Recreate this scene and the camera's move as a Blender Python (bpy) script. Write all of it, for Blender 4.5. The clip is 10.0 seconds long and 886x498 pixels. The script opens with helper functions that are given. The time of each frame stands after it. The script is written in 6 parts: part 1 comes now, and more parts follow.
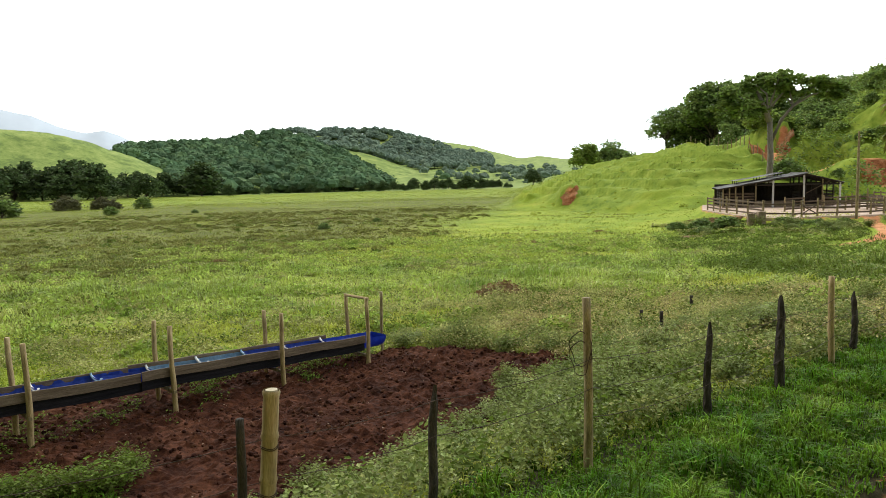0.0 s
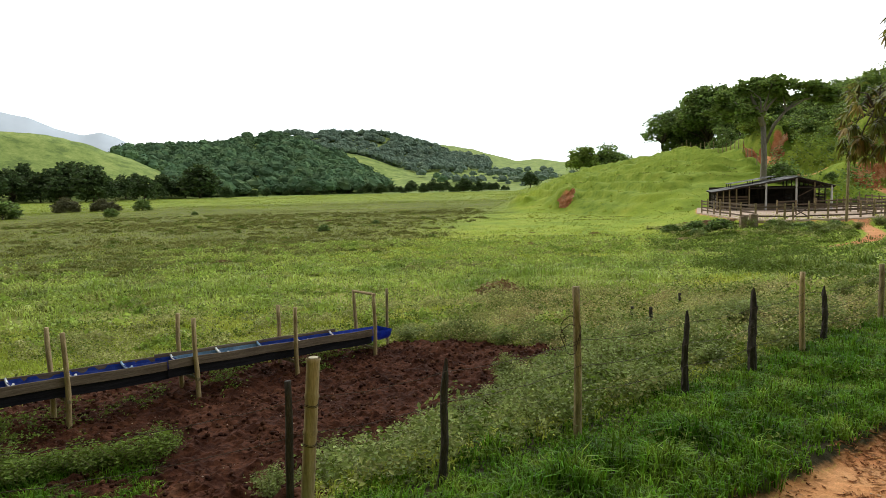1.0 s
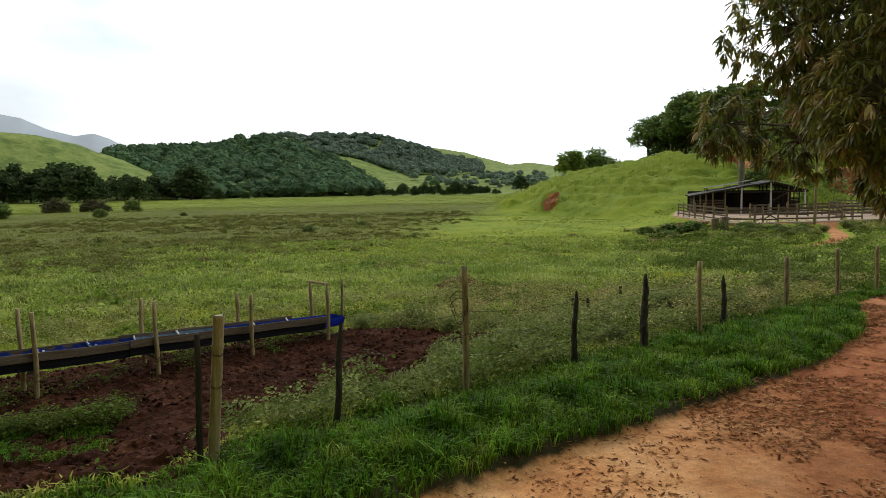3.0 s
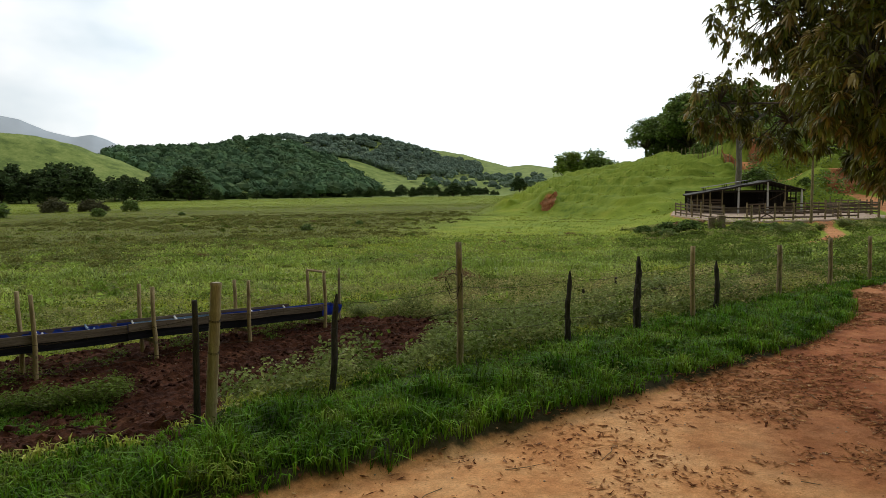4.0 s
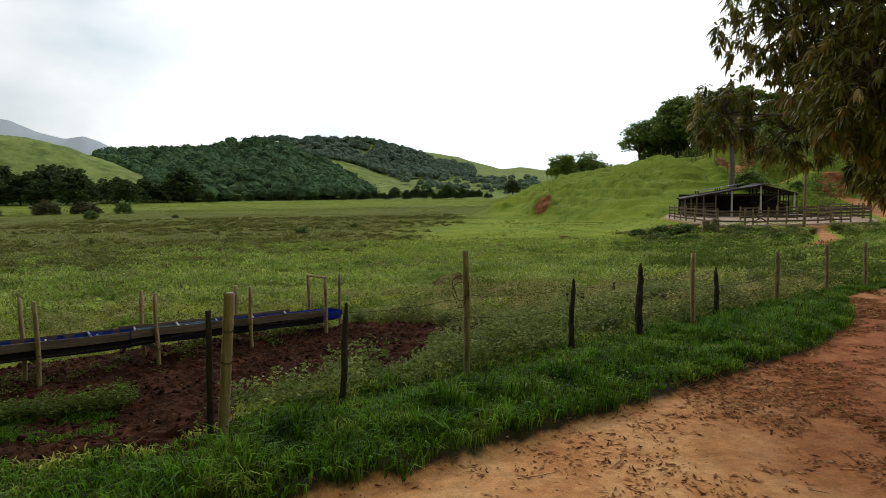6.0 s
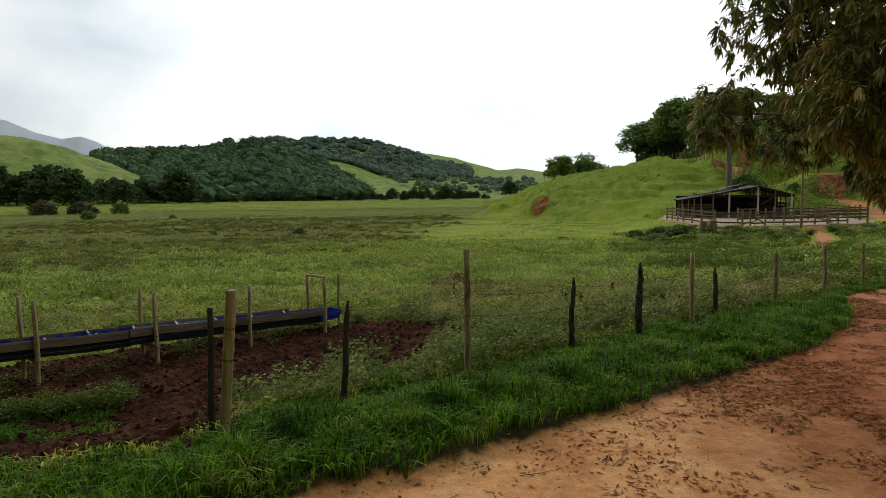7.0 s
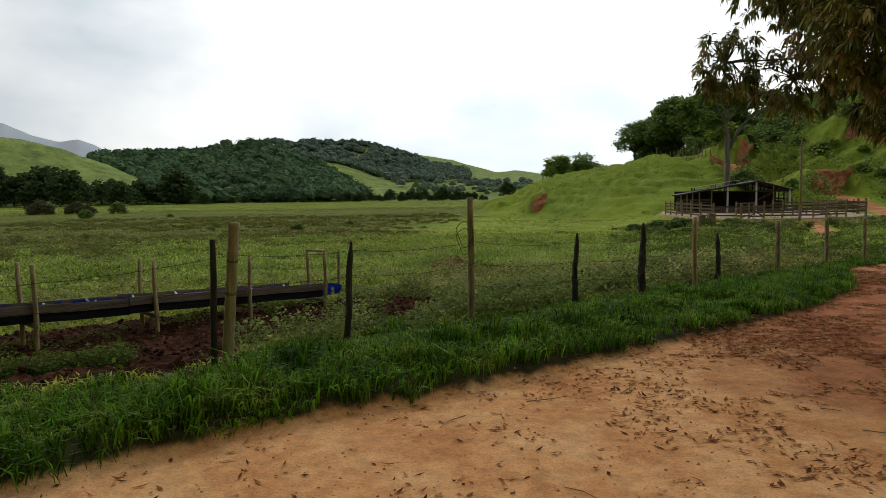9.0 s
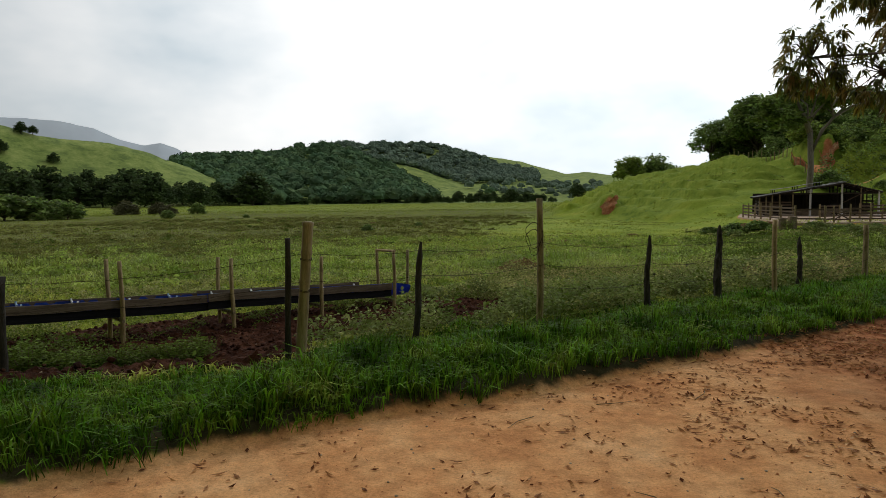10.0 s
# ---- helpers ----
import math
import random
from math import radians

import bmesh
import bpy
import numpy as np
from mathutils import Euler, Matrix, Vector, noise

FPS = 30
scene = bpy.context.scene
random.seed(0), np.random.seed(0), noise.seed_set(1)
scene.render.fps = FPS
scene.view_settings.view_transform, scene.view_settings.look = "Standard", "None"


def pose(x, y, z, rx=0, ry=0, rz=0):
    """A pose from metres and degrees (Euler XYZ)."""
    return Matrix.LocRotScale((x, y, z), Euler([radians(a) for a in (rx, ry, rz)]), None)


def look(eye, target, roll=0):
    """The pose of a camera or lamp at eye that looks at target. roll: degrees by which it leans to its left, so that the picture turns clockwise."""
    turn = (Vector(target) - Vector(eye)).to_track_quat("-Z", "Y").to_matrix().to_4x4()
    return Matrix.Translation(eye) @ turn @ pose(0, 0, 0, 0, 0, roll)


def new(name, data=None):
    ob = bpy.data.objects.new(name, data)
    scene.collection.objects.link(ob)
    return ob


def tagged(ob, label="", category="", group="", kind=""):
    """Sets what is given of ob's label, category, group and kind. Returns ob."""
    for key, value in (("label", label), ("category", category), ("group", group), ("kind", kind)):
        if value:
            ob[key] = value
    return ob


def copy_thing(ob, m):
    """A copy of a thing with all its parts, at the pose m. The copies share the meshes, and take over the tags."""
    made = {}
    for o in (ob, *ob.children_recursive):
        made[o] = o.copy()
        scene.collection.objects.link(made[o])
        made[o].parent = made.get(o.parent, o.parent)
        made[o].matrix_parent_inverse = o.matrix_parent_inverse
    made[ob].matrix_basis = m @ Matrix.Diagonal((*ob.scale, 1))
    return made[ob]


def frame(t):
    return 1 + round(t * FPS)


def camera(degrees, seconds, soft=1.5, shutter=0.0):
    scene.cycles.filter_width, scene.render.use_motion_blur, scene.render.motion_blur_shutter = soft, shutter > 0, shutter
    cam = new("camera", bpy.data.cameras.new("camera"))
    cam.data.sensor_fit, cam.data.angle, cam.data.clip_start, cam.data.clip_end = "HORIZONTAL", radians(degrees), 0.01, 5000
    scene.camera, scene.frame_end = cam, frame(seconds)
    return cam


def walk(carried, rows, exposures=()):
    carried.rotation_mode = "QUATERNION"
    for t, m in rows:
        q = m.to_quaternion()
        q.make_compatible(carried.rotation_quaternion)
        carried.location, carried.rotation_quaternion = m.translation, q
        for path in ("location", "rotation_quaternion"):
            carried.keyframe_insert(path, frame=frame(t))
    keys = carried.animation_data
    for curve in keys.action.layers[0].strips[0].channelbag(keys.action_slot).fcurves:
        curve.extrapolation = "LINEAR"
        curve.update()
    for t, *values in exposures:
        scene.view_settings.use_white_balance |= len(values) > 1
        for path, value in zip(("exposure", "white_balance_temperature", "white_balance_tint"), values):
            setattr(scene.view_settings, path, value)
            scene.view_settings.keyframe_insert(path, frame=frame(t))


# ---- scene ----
cam = camera(64.6, 10.0, soft=0.7)
PATH = [
    (0, (0.509, -1.423, 3.061), (0.250, 0.550, 2.864), -1.35),
    (0.5, (0.505, -1.838, 3.076), (0.249, 0.137, 2.883), -1.25),
    (1, (0.517, -2.467, 3.081), (0.266, -0.492, 2.891), -1.25),
    (1.5, (0.518, -3.105, 3.065), (0.271, -1.129, 2.875), -1.15),
    (2, (0.614, -3.423, 3.080), (0.372, -1.446, 2.894), -1.35),
    (2.5, (1.404, -3.611, 3.020), (1.167, -1.634, 2.836), -1.25),
    (2.7, (1.685, -3.634, 2.986), (1.451, -1.656, 2.802), -1.05),
    (3.8, (1.904, -3.835, 2.696), (1.674, -1.856, 2.525), -0.75),
    (4, (1.884, -3.844, 2.601), (1.657, -1.866, 2.426), -0.75),
    (4.5, (1.834, -3.879, 2.543), (1.612, -1.898, 2.369), -0.75),
    (5, (1.787, -3.904, 2.606), (1.570, -1.922, 2.435), -0.75),
    (5.5, (1.741, -3.929, 2.703), (1.529, -1.948, 2.533), -0.75),
    (7, (1.657, -3.964, 2.667), (1.457, -1.981, 2.501), -0.55),
    (7.5, (1.637, -3.968, 2.506), (1.442, -1.984, 2.341), -0.65),
    (8, (1.621, -3.984, 2.255), (1.431, -1.999, 2.093), -0.55),
    (8.5, (1.593, -3.984, 1.959), (1.404, -2.000, 1.798), -0.65),
    (9, (1.575, -3.962, 1.922), (1.381, -1.978, 1.763), -0.65),
    (9.5, (1.588, -3.973, 1.927), (1.365, -1.991, 1.768), -0.55),
    (9.7, (1.605, -3.952, 1.879), (1.329, -1.978, 1.728), -0.55),
    (9.8, (1.603, -3.963, 1.879), (1.306, -1.992, 1.729), -0.55),
    (9.9, (1.603, -3.971, 1.887), (1.261, -2.007, 1.738), -0.55),
    (10, (1.561, -3.986, 1.906), (1.176, -2.029, 1.754), -0.55),
]
EXPOSURES = [(0, 0.24), (1.0, -0.06), (2.0, -0.38), (3.0, -0.63), (4.5, -0.83), (7.0, -0.98), (10.0, -1.15)]
walk(cam, [(t, look(eye, target, roll)) for t, eye, target, roll in PATH], EXPOSURES)

# ---- world and sun ----
SUN_AZ, SUN_EL = -62.0, 42.0
world = bpy.data.worlds.new("overcast_sky")
scene.world = world
world.use_nodes = True
wn, wl = world.node_tree.nodes, world.node_tree.links
wn.clear()
w_out = wn.new("ShaderNodeOutputWorld")
w_bg = wn.new("ShaderNodeBackground")
w_sky = wn.new("ShaderNodeTexSky")
w_sky.sky_type = "NISHITA"
w_sky.sun_disc = False
w_sky.sun_elevation, w_sky.sun_rotation = radians(SUN_EL), radians(SUN_AZ)
w_sky.air_density, w_sky.dust_density = 1.0, 2.0
w_gain = wn.new("ShaderNodeMix"); w_gain.data_type = "RGBA"; w_gain.blend_type = "MULTIPLY"
w_gain.inputs[0].default_value = 1.0
w_gain.inputs[7].default_value = (0.11, 0.11, 0.11, 1)
w_tc = wn.new("ShaderNodeTexCoord")
w_map = wn.new("ShaderNodeMapping")
w_map.inputs["Scale"].default_value = (1.3, 1.3, 2.6)
w_noise = wn.new("ShaderNodeTexNoise")
w_noise.inputs["Scale"].default_value = 1.7
w_noise.inputs["Detail"].default_value = 5
w_noise.inputs["Roughness"].default_value = 0.55
w_ramp = wn.new("ShaderNodeValToRGB")
w_ramp.color_ramp.elements[0].position = 0.33
w_ramp.color_ramp.elements[0].color = (0.56, 0.645, 0.70, 1)
w_ramp.color_ramp.elements[1].position = 0.63
w_ramp.color_ramp.elements[1].color = (1.0, 1.0, 0.99, 1)
# the cloud layer is thinnest and brightest over the valley ahead
w_dot = wn.new("ShaderNodeVectorMath"); w_dot.operation = "DOT_PRODUCT"
w_dot.inputs[1].default_value = (0.40, 0.86, 0.31)
w_glow = wn.new("ShaderNodeMapRange")
w_glow.inputs["From Min"].default_value, w_glow.inputs["From Max"].default_value = -0.05, 1.0
w_glow.inputs["To Min"].default_value, w_glow.inputs["To Max"].default_value = 0.45, 3.7
w_cl = wn.new("ShaderNodeVectorMath"); w_cl.operation = "SCALE"
w_mix = wn.new("ShaderNodeMix"); w_mix.data_type = "RGBA"
w_mix.inputs[0].default_value = 0.88
wl.new(w_tc.outputs["Generated"], w_map.inputs["Vector"])
wl.new(w_map.outputs["Vector"], w_noise.inputs["Vector"])
wl.new(w_noise.outputs["Fac"], w_ramp.inputs["Fac"])
wl.new(w_tc.outputs["Generated"], w_dot.inputs[0])
wl.new(w_dot.outputs["Value"], w_glow.inputs["Value"])
wl.new(w_ramp.outputs["Color"], w_cl.inputs[0])
wl.new(w_glow.outputs["Result"], w_cl.inputs["Scale"])
wl.new(w_sky.outputs["Color"], w_gain.inputs[6])
wl.new(w_gain.outputs[2], w_mix.inputs[6])
wl.new(w_cl.outputs["Vector"], w_mix.inputs[7])
wl.new(w_mix.outputs[2], w_bg.inputs["Color"])
w_bg.inputs["Strength"].default_value = 1.0
wl.new(w_bg.outputs["Background"], w_out.inputs["Surface"])

sun = new("sun", bpy.data.lights.new("sun", "SUN"))
sun.data.energy, sun.data.angle, sun.data.color = 1.5, radians(13), (1.0, 0.93, 0.80)
sun.matrix_world = look((40 * math.sin(radians(SUN_AZ)), 40 * math.cos(radians(SUN_AZ)), 40 * math.tan(radians(SUN_EL))), (0, 0, 0))


# ---- noise on arrays ----
def _hash(ix, iy, seed):
    h = (ix.astype(np.int64) * 374761393 + iy.astype(np.int64) * 668265263 + seed * 974711) & 0x7FFFFFFF
    h = ((h ^ (h >> 13)) * 1274126177) & 0x7FFFFFFF
    return ((h ^ (h >> 16)) & 0xFFFF) / 65535.0


def vnoise(x, y, seed=0):
    """Smooth value noise, 0 to 1, one cell per unit."""
    x, y = np.asarray(x, float), np.asarray(y, float)
    ix, iy = np.floor(x), np.floor(y)
    fx, fy = x - ix, y - iy
    fx, fy = fx * fx * (3 - 2 * fx), fy * fy * (3 - 2 * fy)
    a, b = _hash(ix, iy, seed), _hash(ix + 1, iy, seed)
    c, d = _hash(ix, iy + 1, seed), _hash(ix + 1, iy + 1, seed)
    return (a * (1 - fx) + b * fx) * (1 - fy) + (c * (1 - fx) + d * fx) * fy


def fnoise(x, y, seed=0, octaves=4, gain=0.5):
    total, amp, norm = 0.0, 1.0, 0.0
    for o in range(octaves):
        total = total + amp * vnoise(np.asarray(x) * 2 ** o + 17.3 * o, np.asarray(y) * 2 ** o - 9.1 * o, seed + o)
        norm += amp
        amp *= gain
    return total / norm


def smooth(u):
    u = np.clip(u, 0.0, 1.0)
    return u * u * (3 - 2 * u)


# ---- the lie of the land ----
ROAD_EDGE = [(-14.0, -9.5), (-8.0, -4.9), (-4.5, -2.0), (-1.9, 0.25), (-0.3, 1.75), (1.2, 2.85), (2.7, 4.35), (4.9, 6.45), (6.9, 8.5), (8.7, 11.3),
             (9.3, 12.6), (9.95, 14.6), (12.2, 16.6), (16.5, 19.0), (26.0, 26.0), (34.0, 40.0), (36.0, 58.0), (40.5, 78.0), (45.0, 97.0)]
FENCE = [(-13.5, -3.0), (-10.4, -1.2), (-7.3, 0.6), (-4.3, 2.1), (-1.35, 3.08), (-0.36, 4.1), (1.02, 5.52), (2.56, 7.2), (3.85, 8.57), (5.19, 10.22), (5.84, 10.93), (7.82, 13.12),
         (9.71, 15.0), (11.3, 16.38), (13.4, 18.0), (15.9, 19.9), (18.6, 22.1), (22.0, 25.4), (26.0, 30.0), (30.0, 36.0), (33.0, 43.0), (34.6, 50.0), (35.2, 57.0)]
SOIL = [(-3.0, 14.95), (-1.5, 15.3), (-0.1, 14.7), (1.2, 14.75), (1.7, 13.6), (0.5, 12.0), (0.1, 10.3), (-0.5, 8.8), (-1.1, 7.7), (-1.7, 6.8), (-1.9, 5.9), (-1.65, 4.9), (-1.6, 3.9), (-1.62, 3.2), (-1.75, 2.55), (-2.6, 2.22), (-4.16, 1.67), (-7.1, 0.2),
        (-11.2, -2.0), (-15.0, 2.2), (-11.0, 7.2), (-8.8, 9.8), (-6.8, 12.0), (-4.6, 13.8)]


def along(points, x, y):
    """Signed distance to a line of points (left of its direction: plus) and the way along it."""
    x, y = np.asarray(x, float), np.asarray(y, float)
    best, sign, way = np.full(x.shape, 1e9), np.ones(x.shape), np.zeros(x.shape)
    run = 0.0
    for (ax, ay), (bx, by) in zip(points, points[1:]):
        dx, dy = bx - ax, by - ay
        length = math.hypot(dx, dy)
        k = np.clip(((x - ax) * dx + (y - ay) * dy) / length ** 2, 0, 1)
        d = np.hypot(x - ax - k * dx, y - ay - k * dy)
        near = d < best
        side = np.where(dx * (y - ay) - dy * (x - ax) >= 0, 1.0, -1.0)
        best, sign, way = np.where(near, d, best), np.where(near, side, sign), np.where(near, run + k * length, way)
        run += length
    return best * sign, way


def inside(points, x, y):
    """Distance to the border of a closed outline, plus inside it."""
    ring = points + points[:1]
    d = np.abs(along(ring, x, y)[0])
    odd = np.zeros(np.shape(x), bool)
    for (ax, ay), (bx, by) in zip(ring, ring[1:]):
        cross = ((ay > y) != (by > y)) & (x < (bx - ax) * (y - ay) / (by - ay + 1e-9) + ax)
        odd ^= cross
    return np.where(odd, d, -d)


# ridges of the far hills: distance of foot and crest, then azimuth (degrees right of y) and slope to the crest
YARD = [(19.6, 82.0), (17.1, 71.0), (17.3, 64.5), (17.8, 60.0), (18.1, 56.7), (20.5, 56.0), (23.0, 57.2), (26.0, 57.6), (29.0, 59.3), (33.0, 60.8), (35.6, 66.0), (37.5, 82.0)]

# cart track behind the yard, which climbs to the right of the mound, and the trodden path into the yard
TRACK = [(37.4, 56.0), (38.6, 66.0), (40.6, 74.0), (42.8, 82.4), (44.4, 90.0), (43.0, 96.0), (38.0, 103.0), (33.0, 109.5), (31.0, 114.0)]
PATH_IN = [(18.2, 43.6), (20.4, 44.6), (22.6, 46.4), (24.6, 50.0), (26.6, 57.0), (28.0, 61.0)]

# raw earth cuts: place, width, height, and the degrees by which the face is turned
CUTS = [(5.7, 106.2, 3.4, 2.0, 0), (32.9, 107.2, 3.4, 2.3, 20), (37.2, 109.6, 3.2, 2.6, 12), (36.0, 105.4, 2.6, 1.7, 12), (43.4, 94.0, 7.0, 3.1, 16), (51.0, 104.0, 4.0, 2.4, 25)]

RIDGES = [
    (345, 430, [(-75, 0.10), (-55, 0.10), (-43, 0.0885), (-41, 0.078), (-39, 0.0738), (-36.3, 0.0715), (-33.8, 0.0585), (-31, 0.0404), (-28.8, 0.0216), (-26, -0.012)]),
    (370, 560, [(-60, 0.03), (-40, 0.035), (-32, 0.044), (-29.8, 0.05), (-26.7, 0.047), (-23.4, 0.058), (-20.9, 0.062), (-19.1, 0.058), (-15.7, 0.036), (-13.5, 0.017), (-11.5, -0.012)]),
    (520, 640, [(-24, -0.01), (-19, 0.045), (-15.7, 0.0475), (-14, 0.043), (-12.5, 0.034), (-9.3, 0.014), (-7.4, -0.002), (-6, -0.012)]),
    (600, 850, [(-45, 0.02), (-26, 0.05), (-21.7, 0.062), (-19.6, 0.0685), (-15.6, 0.068), (-12, 0.0675), (-9.3, 0.057), (-7.5, 0.046), (-4.8, 0.016), (-3, -0.005)]),
    (480, 1050, [(-20, 0.03), (-10, 0.054), (-7.5, 0.0535), (-4.8, 0.0465), (-2.5, 0.035), (-1.1, 0.0285), (0.3, 0.031), (2.5, 0.0255), (6, 0.022), (14, 0.03), (30, 0.05), (60, 0.05), (80, 0.0)]),
]
EYE_Z = 2.3


def turned(x, y, degrees):
    c, s = math.cos(radians(degrees)), math.sin(radians(degrees))
    return x * c + y * s, y * c - x * s


def land(x, y):
    """The height of the ground."""
    x, y = np.asarray(x, float), np.asarray(y, float)
    r = np.hypot(x - 1.5, y + 3.5)
    az = np.degrees(np.arctan2(x - 1.5, y + 3.5))
    # the meadow
    z = -1.05 - 0.85 * smooth((r - 18) / 55) + 0.10 * (fnoise(x / 9, y / 9, 3) - 0.5) + 0.05 * (fnoise(x / 1.7, y / 1.7, 5) - 0.5)
    # the roadside bank
    d, way = along(FENCE, x, y)
    e, _ = along(ROAD_EDGE, x, y)
    drop = np.interp(way, [0, 13, 20, 27, 33, 60], [1.0, 1.0, 1.05, 0.95, 0.8, 0.5])
    d = d + 0.75 * smooth((13.6 - way) / 1.0)
    bank = smooth(1.0 - (d - 0.4) / np.interp(way, [0, 14, 19, 26, 40], [2.9, 2.9, 3.5, 7.0, 16.0]))
    top = np.interp(way, [0, 11, 15, 19, 22, 26, 32, 60], [0.05, 0.08, 0.12, 0.05, 0.0, -0.06, -0.12, -0.6])
    z = np.where(d > 0, z * (1 - bank) + top * bank, top)
    # the road, a little hollow, and the strip behind it
    rut = 0.03 * (fnoise(x / 1.3, y / 1.3, 11) - 0.5)
    road_z = np.interp(way, [0, 22, 30, 50, 75], [0.0, -0.06, -0.12, -0.5, -0.9])
    z = np.where(e < 0.15, road_z + rut + (z - road_z - rut) * smooth((e + 0.10) / 0.25), z)
    # mound behind the yard
    crest = np.interp(x, [-6, -1, 4.6, 10.2, 16, 22, 26.6, 30.2, 36, 60], [0, 1.7, 4.0, 5.8, 7.0, 8.3, 9.2, 9.1, 8.6, 8.0])
    foot = np.interp(x, [-8, -2, 5, 10, 18, 30, 60], [118, 110, 103, 95, 80, 86, 90])
    u = np.clip((y - foot) / (np.interp(x, [20, 31], [132, 117]) - foot), 0, 1)
    terr = 1.3 * (fnoise(x / 11 + 3, y / 7, 21, 4) - 0.5)
    step = (crest * u * 1.1 + 1.6 * fnoise(x / 9, y / 9, 33, 3)) % 1.0
    terr = terr + 1.05 * np.where(step < 0.22, step / 0.22, (1 - step) / 0.78) * smooth((fnoise(x / 6, y / 6, 35, 2) - 0.34) / 0.14)
    terr = terr + 0.75 * (fnoise(x / 3.4, y / 1.9, 39, 3) - 0.5)
    back = 1 - 0.5 * smooth((y - 140) / 70)
    z = z + (crest * (1 - (1 - u) ** 1.6) + terr * np.minimum(1, 3 * u) * (crest > 1)) * back * (x > -6)
    # wooded slope to the right of it
    v = smooth((x - 40) / 24) * smooth((y - 72) / 45)
    z = z + (12 + 3 * (fnoise(x / 20, y / 20, 41) - 0.5)) * v * (1 - 0.5 * smooth((r - 170) / 120))
    z = z + 2.6 * np.exp(-((x - 38.5) / 5.0) ** 2 - ((y - 116) / 6.0) ** 2)
    # the cart track is cut level across the slope
    c, run = along(TRACK, x, y)
    cut = smooth(1.7 - np.abs(c) / 2.6) * (y > 52)
    z = z * (1 - cut) + cut * np.interp(run, [0, 10, 18.3, 27, 34.7, 41, 49.6, 57.8, 63], [-0.95, -0.95, -0.55, 0.07, 0.75, 1.5, 3.0, 5.0, 6.0])
    for cx, cy, cw, ch, ct in CUTS:
        u, q = turned(x - cx, y - cy, ct)
        q = q + 0.7 * (fnoise(u / 1.3 + cx, q * 0 + cy, 37, 2) - 0.5)
        z = z + ch * smooth(q / 1.0 + 0.5) * (1 - smooth((q - 1.0) / 9.0)) * smooth(1.6 - 1.6 * np.abs(u) / (0.62 * cw))
    # level yard of the cattle shed, and the rise that leads up to it
    rise = smooth(1.0 + (inside(YARD, x, y) + 1.0) / 13.0) * smooth((x - 10) / 9) * smooth((y - 36) / 12)
    z = z + (np.maximum(z, -1.05) - z) * rise
    pad = smooth(inside(YARD, x, y) / 1.2 + 0.9)
    z = z * (1 - pad) - 0.56 * pad
    # unseen hillside added above the road, behind the camera, to block skylight
    z = z + 15 * smooth((-e - 7.5) / 16) * (d < 0) * (1 - smooth((way - 30) / 12))
    # far ridges
    for d0, d1, line in RIDGES:
        a, s = zip(*line)
        height = EYE_Z + np.interp(az, a, s) * d1
        height = height + 0.07 * (height + 2) * (fnoise(az * 0.8, r / 120, 51) - 0.45)
        k = np.clip((r - d0) / (d1 - d0), 0, 1)
        over = np.clip((r - d1) / (0.5 * d1), 0, 1)
        lift = (height + 1.9) * (k ** 1.15 * (1 - 0.25 * k * (1 - k))) * (1 - 0.85 * smooth(over)) - 1.9
        z = np.maximum(z, np.where((r > d0) & (np.interp(az, a, s, left=-1, right=-1) > -0.9), lift, -99))
    return z


def dim_olive_zone(x, y):
    """How far the pasture is short olive sedge rather than fresh grass: most of it lies on the trough's side, where its
    colour is also darkened in place of shade.
    """
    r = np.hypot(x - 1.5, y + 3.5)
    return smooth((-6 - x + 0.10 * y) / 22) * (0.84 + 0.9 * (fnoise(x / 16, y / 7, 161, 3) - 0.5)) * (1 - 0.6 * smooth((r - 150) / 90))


def land1(x, y):
    return float(land(np.array([x]), np.array([y]))[0])


